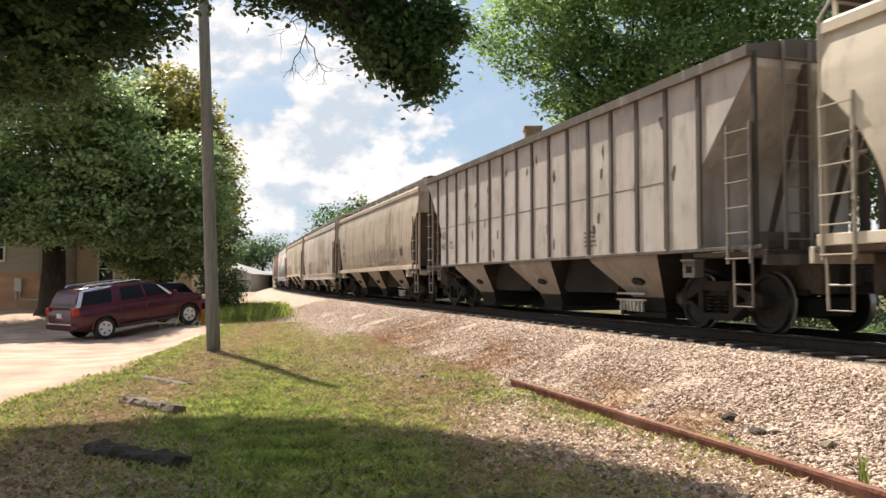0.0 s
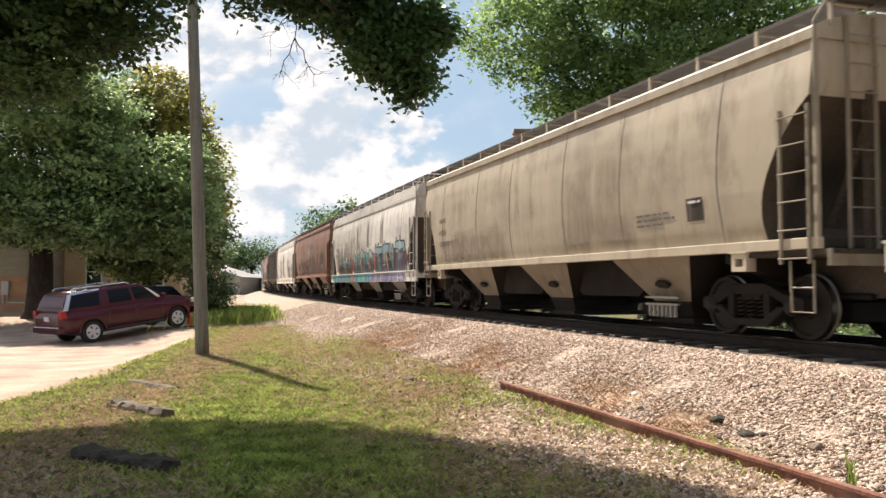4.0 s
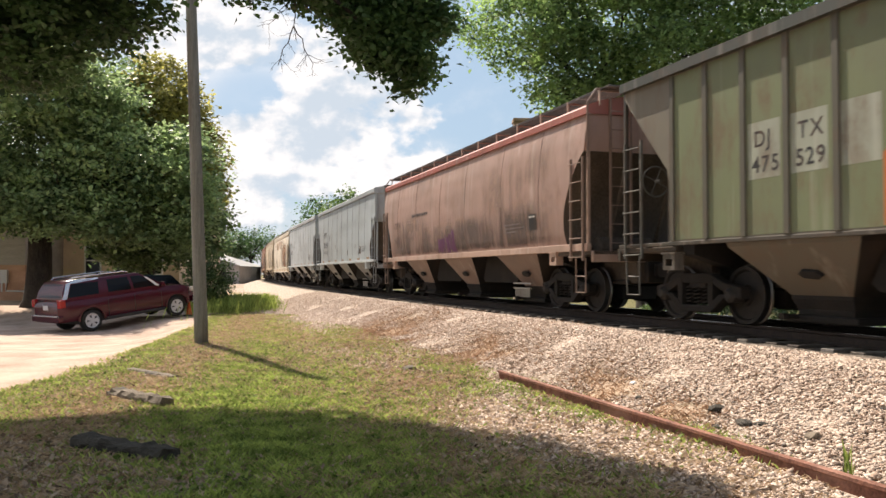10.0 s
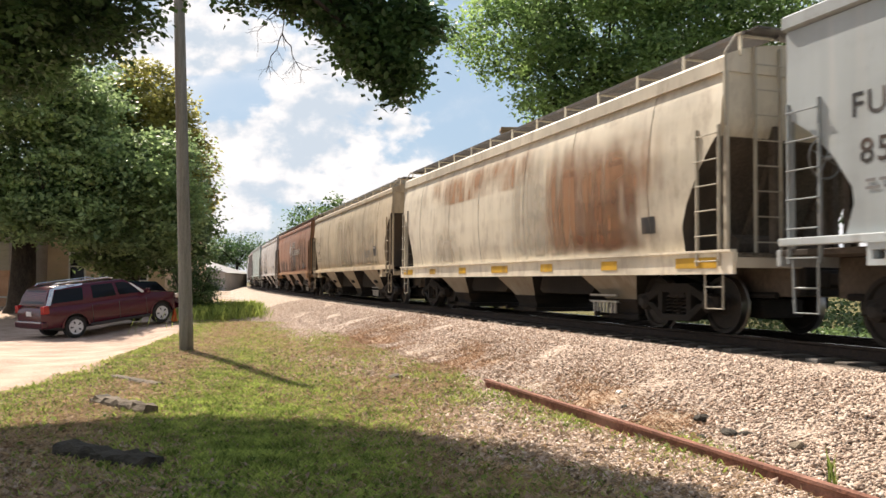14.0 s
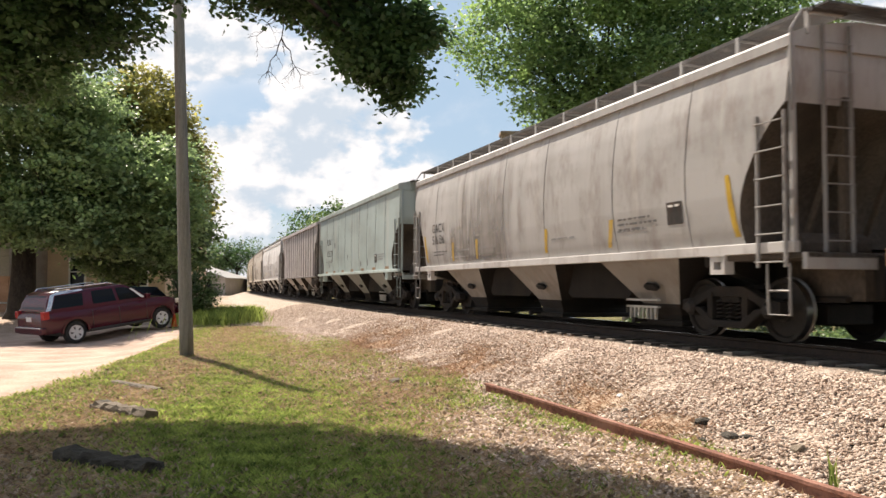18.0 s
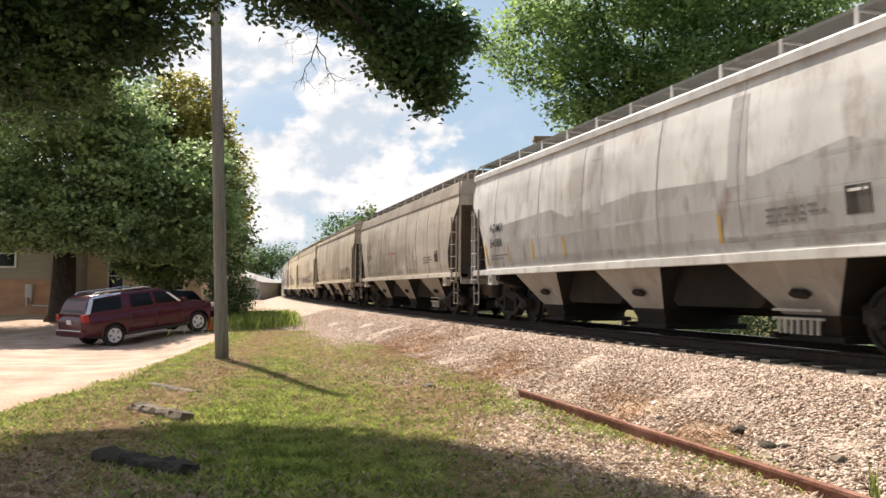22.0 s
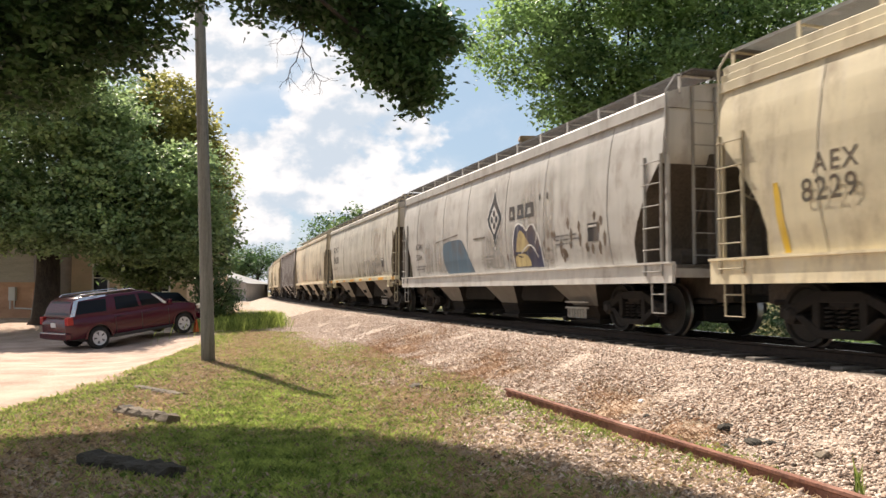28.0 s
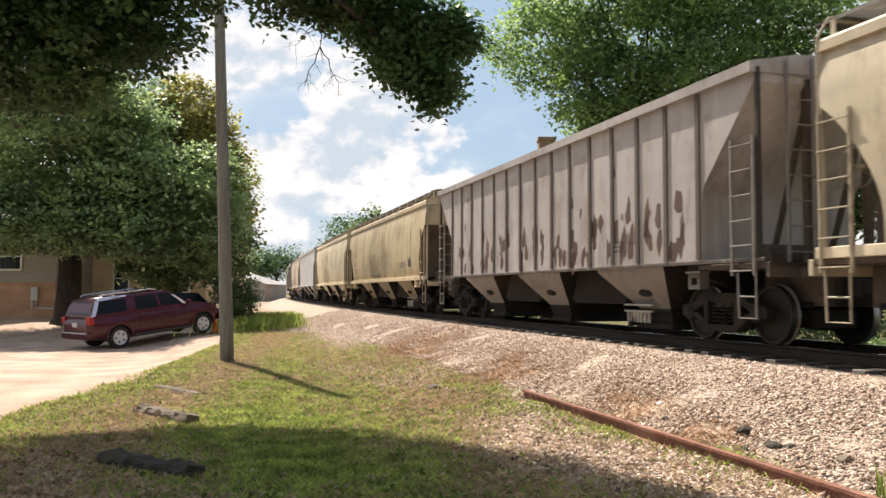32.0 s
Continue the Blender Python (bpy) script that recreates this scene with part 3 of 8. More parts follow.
def build_track():
    track = thing("railway_track", pose(0, 0, 0), "curved railway track on dark timber sleepers in pale ballast", "track", kind="structure")
    s_values = list(np.arange(-480, -16, 8.0)) + list(np.arange(-16, 80, 1.0)) + list(np.arange(80, 660, 5.0))
    for side in (1, -1):
        prof = [(side * 0.7525 + a, RAIL_TOP - 0.172 + b) for a, b in RAIL_SECTION]
        v, f = sweep(prof, s_values)
        tops = [1 if len(q) == 4 and all(v[i][2] > RAIL_TOP - 0.006 for i in q) else 0 for q in f]
        put("rail", mesh_of("rail", v, f, [M_SHADERAIL, M_RAILTOP], mat_index=tops), track, "worn steel rail with a polished head")
    bm = B()
    add_box(bm, (-0.11, -1.3, -0.16), (0.11, 1.3, 0), 0.012)
    me = bpy.data.meshes.new("sleeper")
    bm.to_mesh(me); bm.free()
    me.materials.append(M_TIE)
    rng = random.Random(4)
    for i in range(170):
        x, y, h = axis(-14 + i * 0.54 + rng.uniform(-0.03, 0.03), rng.uniform(-0.06, 0.06))
        put("sleeper", me, track, m=pose(x, y, RAIL_TOP - 0.175, 0, 0, 90 - math.degrees(h) + rng.uniform(-1.5, 1.5)))


def build_stub():
    """The loose rusty rail that lies beside the track."""
    ob = thing("old_rail", pose(0, 0, 0), "loose rusty length of old rail lying in the gravel", "rail")
    a, b = Vector((1.04, 12.54, -0.02)), Vector((3.42, 4.78, -0.02))
    d = (b - a).normalized()
    side = Vector((-d.y, d.x, 0))
    verts = []
    for i in range(2):
        p = (a, b)[i]
        for o, z in RAIL_SECTION:
            q = p + side * o * 1.0
            verts.append((q.x, q.y, p.z + z * 0.92))
    k = len(RAIL_SECTION)
    faces = [(j, (j + 1) % k, (j + 1) % k + k, j + k) for j in range(k)] + [tuple(range(k))[::-1], tuple(range(k, 2 * k))]
    put("rail_bar", mesh_of("rail_bar", verts, faces, M_RUST), ob)


build_ground()
build_bed()
build_track()
build_stub()
build_stones()

# ---- the train ----
def rgb(r, g, b):
    return tuple(((c / 255) / 12.92 if c < 10 else ((c / 255 + 0.055) / 1.055) ** 2.4) for c in (r, g, b))


# side outline (z, half width) from the sill up to the eave, roof outline, and how the end is cut away (distance from the end, z)
KINDS = {
    "round": dict(side=[(1.36, 1.44), (1.6, 1.49), (2.1, 1.535), (2.6, 1.55), (3.1, 1.545), (3.5, 1.52), (3.8, 1.475), (3.98, 1.435)],
                  roof=[(3.97, 1.50), (4.10, 1.50), (4.15, 1.45), (4.25, 1.18), (4.34, 0.75), (4.39, 0.35), (4.40, 0.0)],
                  cut=[(0.0, 3.25), (0.28, 3.02), (0.55, 2.72), (0.80, 2.35), (0.95, 2.0), (0.98, 1.7), (0.92, 1.36)], sill=(1.24, 1.39), hoppers=3),
    "flat": dict(side=[(1.36, 1.535), (2.2, 1.55), (3.2, 1.55), (4.08, 1.545)],
                 roof=[(4.08, 1.50), (4.12, 1.60), (4.27, 1.60), (4.30, 1.56), (4.40, 1.1), (4.46, 0.6), (4.48, 0.0)],
                 cut=[(0.0, 2.95), (0.30, 2.78), (0.7, 2.40), (1.02, 1.95), (1.06, 1.8), (0.9, 1.36)], sill=(1.28, 1.38), hoppers=3),
    "ribbed": dict(side=[(1.30, 1.50), (2.2, 1.50), (3.2, 1.50), (4.12, 1.50)],
                   roof=[(4.04, 1.60), (4.20, 1.60), (4.22, 1.5), (4.35, 0.8), (4.40, 0.0)],
                   cut=[(0.0, 3.90), (0.5, 3.36), (1.34, 2.45), (1.35, 1.30)], sill=None, hoppers=3),
    "deep": dict(side=[(1.26, 1.47), (1.7, 1.52), (2.3, 1.55), (2.9, 1.55), (3.4, 1.52), (3.7, 1.475), (3.92, 1.42)],
                 roof=[(3.91, 1.49), (4.12, 1.49), (4.17, 1.44), (4.27, 1.15), (4.35, 0.75), (4.40, 0.35), (4.41, 0.0)],
                 cut=[(0.0, 3.05), (0.22, 2.85), (0.52, 2.50), (0.85, 2.0), (0.98, 1.65), (0.95, 1.26)], sill=(0.93, 1.27), hoppers=3),
    "grooved": dict(side=[(1.36, 1.44), (1.6, 1.49), (2.1, 1.535), (2.6, 1.55), (3.1, 1.545), (3.5, 1.51), (3.70, 1.475), (3.82, 1.45)],
                    roof=[(3.81, 1.49), (3.94, 1.49), (3.96, 1.45), (4.07, 1.45), (4.09, 1.41), (4.19, 1.41), (4.22, 1.36), (4.32, 0.95), (4.39, 0.45), (4.41, 0.0)],
                    cut=[(0.0, 3.45), (0.25, 3.20), (0.60, 2.80), (0.88, 2.40), (1.08, 2.0), (1.12, 1.7), (1.02, 1.36)], sill=(1.24, 1.38), hoppers=3),
    "banded": dict(side=[(1.26, 1.47), (1.7, 1.52), (2.3, 1.55), (2.9, 1.55), (3.4, 1.52), (3.65, 1.48), (3.80, 1.45)],
                   roof=[(3.79, 1.49), (3.93, 1.49), (3.95, 1.45), (4.06, 1.45), (4.08, 1.41), (4.19, 1.41), (4.22, 1.36), (4.32, 0.95), (4.39, 0.45), (4.41, 0.0)],
                   cut=[(0.0, 3.05), (0.22, 2.85), (0.52, 2.50), (0.85, 2.0), (0.98, 1.65), (0.95, 1.26)], sill=(0.90, 1.27), hoppers=3),
}


def interp(table, v):
    for (a, p), (b, q) in zip(table, table[1:]):
        if v <= b:
            return p + (q - p) * (v - a) / (b - a) if b > a else q
    return table[-1][1]


def side_at(kind, z):
    return interp(KINDS[kind]["side"], z)


DEEP = ("deep", "banded")
MESHES = {}


def cached(key, make):
    if key not in MESHES:
        MESHES[key] = make()
    return MESHES[key]


def bm_mesh(name, bm, mats, smooth=False, index=None):
    bmesh.ops.recalc_face_normals(bm, faces=bm.faces[:])
    me = bpy.data.meshes.new(name)
    bm.to_mesh(me)
    bm.free()
    for m in mats if isinstance(mats, (list, tuple)) else (mats,):
        me.materials.append(m)
    if smooth:
        me.polygons.foreach_set("use_smooth", [True] * len(me.polygons))
        me.set_sharp_from_angle(angle=radians(35))
    return me


def body_mesh(kind, length, end=None):
    k = KINDS[kind]
    hl = length / 2
    z0, z1 = k["side"][0][0], k["side"][-1][0]
    zs = [z for z, _ in k["side"]]
    # dense height steps, and for each the distance that the side stops short of the end
    steps = sorted(set(zs + [z0 + (z1 - z0) * i / 14 for i in range(15)]))
    cut = sorted(((z, e) for e, z in k["cut"]), key=lambda c: c[0])
    bm = B()
    cols = [-1 + 2 * i / 26 for i in range(27)]
    grid = []
    for z in steps:
        e = interp(cut, z) if z < cut[-1][0] else 0.0
        row = [[], []]
        for c in cols:
            x = c * (hl - e)
            w = side_at(kind, z)
            row[0].append(bm.verts.new((x, -w, z)))
            row[1].append(bm.verts.new((x, w, z)))
        grid.append(row)
    for a, b in zip(grid, grid[1:]):
        for i in range(len(cols) - 1):
            bm.faces.new((a[0][i], a[0][i + 1], b[0][i + 1], b[0][i]))
            bm.faces.new((a[1][i + 1], a[1][i], b[1][i], b[1][i + 1]))
        # cut-away ends and the floor take the second material, coloured dark for shade
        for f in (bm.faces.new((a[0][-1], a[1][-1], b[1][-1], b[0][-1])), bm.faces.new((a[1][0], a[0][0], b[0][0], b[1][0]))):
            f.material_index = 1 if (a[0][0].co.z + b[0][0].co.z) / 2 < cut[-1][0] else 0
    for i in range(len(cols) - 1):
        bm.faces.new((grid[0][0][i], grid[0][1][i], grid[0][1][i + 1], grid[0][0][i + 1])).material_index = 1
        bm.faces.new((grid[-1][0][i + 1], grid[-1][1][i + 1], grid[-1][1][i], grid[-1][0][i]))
    return bm_mesh("body", bm, [M_CLEAN if kind == "flat" else M_PAINT, end or (M_END if kind == "ribbed" else M_GRIMESHADE)], True)


def roof_mesh(kind, length):
    k, hl = KINDS[kind], length / 2 + 0.04
    prof = [(-w, z) for z, w in k["roof"]] + [(w, z) for z, w in k["roof"][-2::-1]]
    bm = B()
    rings = [[bm.verts.new((x, y, z)) for y, z in prof] for x in np.linspace(-hl, hl, 14)]
    for a, b in zip(rings, rings[1:]):
        for i in range(len(prof) - 1):
            bm.faces.new((a[i], b[i], b[i + 1], a[i + 1]))
        bm.faces.new((a[-1], b[-1], b[0], a[0]))
    bm.faces.new(rings[0])
    bm.faces.new(rings[-1][::-1])
    return bm_mesh("roof", bm, M_PAINT, True)


def hopper_mesh(top, bottom, kind):
    """One discharge hopper: a funnel that narrows to its gate."""
    bm = B()
    z0 = KINDS[kind]["side"][0][0] - 0.01
    w = KINDS[kind]["side"][0][1] - (0.14 if kind in DEEP else 0.05)
    levels = [(z0, top / 2, w), (z0 - 0.10, top / 2 - 0.03, w - 0.02), (0.48, bottom / 2 + 0.02, 0.86)]
    rings = [[bm.verts.new((sx * a, sy * b, z)) for sx, sy in ((-1, -1), (1, -1), (1, 1), (-1, 1))] for z, a, b in levels]
    for p, q in zip(rings, rings[1:]):
        for i in range(4):
            bm.faces.new((p[i], p[(i + 1) % 4], q[(i + 1) % 4], q[i]))
    bm.faces.new(rings[0]); bm.faces.new(rings[-1][::-1])
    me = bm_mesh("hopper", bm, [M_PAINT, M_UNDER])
    # slopes facing along the car: dark colour for grime and the shade between hoppers
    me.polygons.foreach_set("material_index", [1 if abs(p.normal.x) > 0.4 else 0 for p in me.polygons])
    return me


def saddle_mesh(gap, kind):
    """A dark block for the slope sheets between two hoppers, their shade in its colour."""
    bm = B()
    z0 = KINDS[kind]["side"][0][0] - 0.012
    w = KINDS[kind]["side"][0][1] - 0.55
    o = [(-gap / 2 - 0.04, z0), (gap / 2 + 0.04, z0), (gap / 2 + 0.34, 0.66), (gap / 2 + 0.20, 0.56), (-gap / 2 - 0.20, 0.56), (-gap / 2 - 0.34, 0.66)]
    add_slab(bm, o, -w, w)
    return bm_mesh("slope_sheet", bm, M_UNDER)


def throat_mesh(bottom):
    """The lower end of a hopper, down to its gate, coloured near-black for grime and shade."""
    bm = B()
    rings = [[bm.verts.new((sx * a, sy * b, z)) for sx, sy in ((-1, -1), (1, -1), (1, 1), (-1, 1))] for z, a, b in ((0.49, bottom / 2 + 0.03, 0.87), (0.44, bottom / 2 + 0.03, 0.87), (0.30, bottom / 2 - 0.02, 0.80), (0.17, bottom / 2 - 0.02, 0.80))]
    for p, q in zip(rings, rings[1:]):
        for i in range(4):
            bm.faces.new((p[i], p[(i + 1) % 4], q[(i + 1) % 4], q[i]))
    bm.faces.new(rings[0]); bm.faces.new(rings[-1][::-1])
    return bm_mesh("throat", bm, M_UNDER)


def pocket_mesh():
    """The rusty bracket on a hopper's sloping side where a shaker is hung."""
    bm = B()
    add_slab(bm, [(-0.20, 0.01), (-0.11, 0.07), (0.14, 0.05), (0.22, -0.03), (0.13, -0.08), (-0.12, -0.06)], -0.05, 0.02, 0.01)
    return bm_mesh("shaker_bracket", bm, M_UNDER)


def pad_mesh():
    """The box under the sill by which a car is lifted, open in front."""
    bm = B()
    for lo, hi in (((-0.16, -0.07, 0.0), (-0.09, 0.10, 0.26)), ((0.09, -0.07, 0.0), (0.16, 0.10, 0.26)), ((-0.09, -0.07, 0.0), (0.09, 0.10, 0.07)), ((-0.09, -0.07, 0.18), (0.09, 0.10, 0.26)), ((-0.2, -0.09, 0.26), (0.2, 0.10, 0.29))):
        add_box(bm, lo, hi)
    return bm_mesh("jacking_pad", bm, M_PAINT)


def gate_mesh():
    bm = B()
    add_box(bm, (-0.66, -0.90, 0.11), (0.66, 0.90, 0.21), 0.02)
    add_tube(bm, [(-0.42, -1.15, 0.19), (-0.42, 1.15, 0.19)], 0.035)
    add_box(bm, (-0.47, -1.18, 0.15), (-0.37, -1.10, 0.24))
    return bm_mesh("outlet_gate", bm, M_UNDER)


def ladder_mesh(z0, z1, width):
    bm = B()
    for x in (0, width):
        add_box(bm, (x - 0.019, -0.022, z0), (x + 0.019, 0.022, z1))
    return bm_mesh("ladder", bm, M_PAINT)


def rung_mesh(width):
    bm = B()
    add_tube(bm, [(0, 0, 0), (0, -0.05, 0), (width, -0.05, 0), (width, 0, 0)], 0.011, 6)
    return bm_mesh("rung", bm, M_PAINT)


def board_mesh(length):
    """The open steel grating of the roof walk, close-set bars with a deeper rim."""
    bm = B()
    for i in range(13):
        y = 0.05 * i
        rim = i in (0, 12)
        add_box(bm, (-length / 2, y - 0.007, -0.055 if rim else -0.034), (length / 2, y + 0.007, 0.0))
    n = int(length / 0.16)
    for i in range(n + 1):
        x = -length / 2 + length * i / n
        add_box(bm, (x - 0.006, 0, -0.020), (x + 0.006, 0.6, -0.006))
    return bm_mesh("roof_walk", bm, M_PAINT)


def bracket_mesh():
    bm = B()
    add_box(bm, (-0.035, -0.012, -0.34), (0.035, 0.012, 0.0))
    add_box(bm, (-0.02, 0.0, -0.06), (0.02, 0.6, -0.03))
    return bm_mesh("walk_bracket", bm, M_PAINT)


def sideframe_mesh():
    bm = B()
    up = [(-1.12, 0.40), (-1.12, 0.58), (-0.75, 0.64), (-0.36, 0.80), (0.36, 0.80), (0.75, 0.64), (1.12, 0.58), (1.12, 0.40), (0.82, 0.46), (0.42, 0.64), (-0.42, 0.64), (-0.82, 0.46)]
    lo = [(-0.82, 0.46), (-0.40, 0.17), (0.40, 0.17), (0.82, 0.46), (0.64, 0.47), (0.32, 0.28), (-0.32, 0.28), (-0.64, 0.47)]
    add_slab(bm, up, -0.09, 0.09, 0.012)
    add_slab(bm, lo, -0.11, 0.11, 0.012)
    for s in (-1, 1):
        add_slab(bm, [(s * 0.46, 0.24), (s * 0.34, 0.24), (s * 0.34, 0.70), (s * 0.46, 0.70)], -0.10, 0.10)
    return bm_mesh("side_frame", bm, M_UNDER)


def spring_mesh():
    bm = B()
    pts = [(0.075 * math.cos(a), 0.075 * math.sin(a), 0.29 + 0.30 * a / (2 * math.pi * 5)) for a in np.linspace(0, 2 * math.pi * 5, 36)]
    add_tube(bm, pts, 0.017, 5)
    return bm_mesh("spring", bm, M_UNDER)


def bearing_mesh():
    bm = B()
    add_turned(bm, [(-0.16, 0.02), (-0.16, 0.07), (-0.10, 0.125), (0.12, 0.13)], 14)
    return bm_mesh("bearing", bm, M_WHEEL)


def wheelset_mesh():
    half = [(1.06, 0.075), (0.83, 0.085), (0.825, 0.15), (0.79, 0.17), (0.775, 0.37), (0.815, 0.395), (0.815, 0.452), (0.705, 0.457), (0.697, 0.484), (0.672, 0.480), (0.672, 0.395), (0.72, 0.36), (0.70, 0.15), (0.66, 0.13), (0.655, 0.085)]
    rings = [(-y, r) for y, r in half] + [(y, r) for y, r in half[::-1]]
    bm = B()
    add_turned(bm, rings, 32)
    me = bm_mesh("wheelset", bm, [M_WHEEL, M_TREAD], True)
    me.polygons.foreach_set("material_index", [1 if min(math.hypot(me.vertices[i].co.x, me.vertices[i].co.z) for i in p.vertices) > 0.44 else 0 for p in me.polygons])
    return me


def bolster_mesh():
    bm = B()
    add_box(bm, (-0.22, -1.05, 0.55), (0.22, 1.05, 0.76), 0.02)
    for y in (-0.62, 0.62):
        add_box(bm, (-0.75, y - 0.05, 0.38), (0.75, y + 0.05, 0.47), 0.01)
    add_box(bm, (-1.30, -0.40, 0.26), (1.30, 0.40, 0.55), 0.02)
    return bm_mesh("truck_bolster", bm, M_UNDER)


def coupler_mesh():
    bm = B()
    add_box(bm, (-0.2, -0.10, 0.78), (0.55, 0.10, 0.95), 0.02)
    add_box(bm, (0.50, -0.17, 0.72), (0.86, 0.14, 1.0), 0.05)
    add_box(bm, (0.80, 0.02, 0.74), (0.98, 0.18, 0.98), 0.03)
    return bm_mesh("coupler", bm, M_UNDER)


def sill_mesh(kind, length):
    z0, z1 = KINDS[kind]["sill"] or (1.25, 1.31)
    bm = B()
    if kind in DEEP:
        o = [(-0.03, z0), (-0.03, z1 - 0.03), (-0.07, z1 - 0.02), (-0.07, z1 + 0.015), (0.04, z1 + 0.015), (0.03, z0)]
        rings = [[bm.verts.new((x, y, z)) for y, z in o] for x in (-length / 2 - 0.25, length / 2 + 0.25)]
        for k in range(6):
            bm.faces.new((rings[0][k], rings[1][k], rings[1][(k + 1) % 6], rings[0][(k + 1) % 6]))
        bm.faces.new(rings[0]); bm.faces.new(rings[1][::-1])
    elif kind == "ribbed":
        add_box(bm, (-length / 2 - 0.2, 0.02, z0), (length / 2 + 0.2, 0.05, z1), 0.008)
    else:
        add_box(bm, (-length / 2 - 0.1, -0.06, z0), (length / 2 + 0.1, 0.05, z1), 0.012)
    return bm_mesh("side_sill", bm, M_PAINT)


def centre_sill_mesh(length):
    bm = B()
    add_box(bm, (-length / 2 - 0.35, -0.33, 0.62), (length / 2 + 0.35, 0.33, 1.20), 0.02)
    add_tube(bm, [(-length / 2, -0.55, 0.62), (length / 2, -0.55, 0.62)], 0.05, 6)
    add_box(bm, (-length / 2 + 2.6, 0.55, 0.38), (length / 2 - 2.6, 0.72, 0.66), 0.01)
    for s in (-1, 1):
        x = s * (length / 2 - 1.75)
        add_slab_across(bm, x)
    return bm_mesh("centre_sill", bm, M_UNDER)


def add_slab_across(bm, x):
    """The body bolster: a web across the car, wider at its top."""
    out = [(-1.42, 1.30), (1.42, 1.30), (1.42, 1.10), (0.5, 0.82), (-0.5, 0.82), (-1.42, 1.10)]
    a = [bm.verts.new((x - 0.14, y, z)) for y, z in out]
    b = [bm.verts.new((x + 0.14, y, z)) for y, z in out]
    bm.faces.new(a); bm.faces.new(b[::-1])
    for i in range(6):
        bm.faces.new((a[i], b[i], b[(i + 1) % 6], a[(i + 1) % 6]))


def end_frame_mesh(kind):
    """Platform, corner posts and struts that carry the cut-away end; +x is outwards from the car's end."""
    bm = B()
    add_box(bm, (-1.5, -1.48, 1.16), (0.28, 1.48, 1.24), 0.01)
    add_box(bm, (-1.1, -0.5, 0.60), (0.22, 0.5, 1.16), 0.02)
    zt = KINDS[kind]["cut"][0][1]
    for y in (-0.55, 0.55):
        add_box(bm, (-0.09, y - 0.06, 1.2), (0.03, y + 0.06, zt + 0.1), 0.008)
        add_tube(bm, [(-0.9, y, 1.2), (-0.05, y, zt - 0.3)], 0.05, 6)
    add_tube(bm, [(-0.55, -0.95, 1.35), (-0.55, 0.25, 1.35)], 0.20, 12)
    return bm_mesh("end_frame", bm, M_GRIMESHADE)


def end_rail_mesh():
    """The bent rail at a corner that leads up to the roof walk."""
    bm = B()
    add_tube(bm, [(0, 1.49, 3.1), (0, 1.49, 4.18), (0, 1.30, 4.46), (0, 0.9, 4.50)], 0.022, 6)
    return bm_mesh("end_rail", bm, M_PAINT)


def crossover_mesh():
    """The board across the car's end that joins the two roof walks."""
    bm = B()
    for i in range(6):
        add_box(bm, (-0.10 + 0.085 * i, -1.2, -0.03), (-0.04 + 0.085 * i, 1.2, 0.0))
    return bm_mesh("crossover_walk", bm, M_PAINT)


def end_sill_mesh():
    bm = B()
    add_box(bm, (0.20, -1.5, 1.02), (0.28, 1.5, 1.24), 0.01)
    return bm_mesh("end_sill", bm, M_PAINT)


def outlet_rack_mesh():
    """The pale rails and rack under the leading hopper's gate."""
    bm = B()
    for z in (0.42, 0.54):
        add_box(bm, (-0.50, -0.03, z), (0.50, 0.03, z + 0.035))
    for i in range(7):
        add_box(bm, (-0.40 + 0.13 * i, -0.02, 0.22), (-0.36 + 0.13 * i, 0.02, 0.42))
    return bm_mesh("outlet_rack", bm, M_PAINT)


def corner_post_mesh(height):
    bm = B()
    add_box(bm, (-0.05, -0.03, 1.24), (0.03, 0.03, height), 0.008)
    return bm_mesh("corner_post", bm, M_PAINT)


def rib_mesh():
    bm = B()
    z0, z1 = 1.33, 4.06
    a = [(-0.060, 0.0), (-0.050, -0.034), (0.050, -0.034), (0.060, 0.0)]
    lo = [bm.verts.new((x, y, z0)) for x, y in a]
    hi = [bm.verts.new((x, y, z1)) for x, y in a]
    for i in range(3):
        bm.faces.new((lo[i], lo[i + 1], hi[i + 1], hi[i]))
    bm.faces.new(lo); bm.faces.new(hi[::-1])
    return bm_mesh("rib", bm, M_PAINT)


def seam_mesh(kind):
    """A weld seam that stands a little proud of the side sheet."""
    bm = B()
    z0, z1 = KINDS[kind]["side"][0][0] + 0.03, KINDS[kind]["side"][-1][0] - 0.03
    rows = []
    for i in range(12):
        z = z0 + (z1 - z0) * i / 11
        y = -side_at(kind, z)
        x = 0.045 * math.sin(2.1 * z) + 0.09 * (2.6 - z) ** 2 / 4
        rows.append([bm.verts.new((x - 0.016, y + 0.002, z)), bm.verts.new((x, y - 0.009, z)), bm.verts.new((x + 0.016, y + 0.002, z))])
    for a, b in zip(rows, rows[1:]):
        bm.faces.new((a[0], a[1], b[1], b[0])); bm.faces.new((a[1], a[2], b[2], b[1]))
    return bm_mesh("weld_seam", bm, M_PAINT, True)


def hatch_mesh(length):
    bm = B()
    add_box(bm, (-length / 2 + 0.8, -0.30, 4.36), (length / 2 - 0.8, 0.30, 4.52), 0.03)
    return bm_mesh("roof_hatch", bm, M_PAINT)


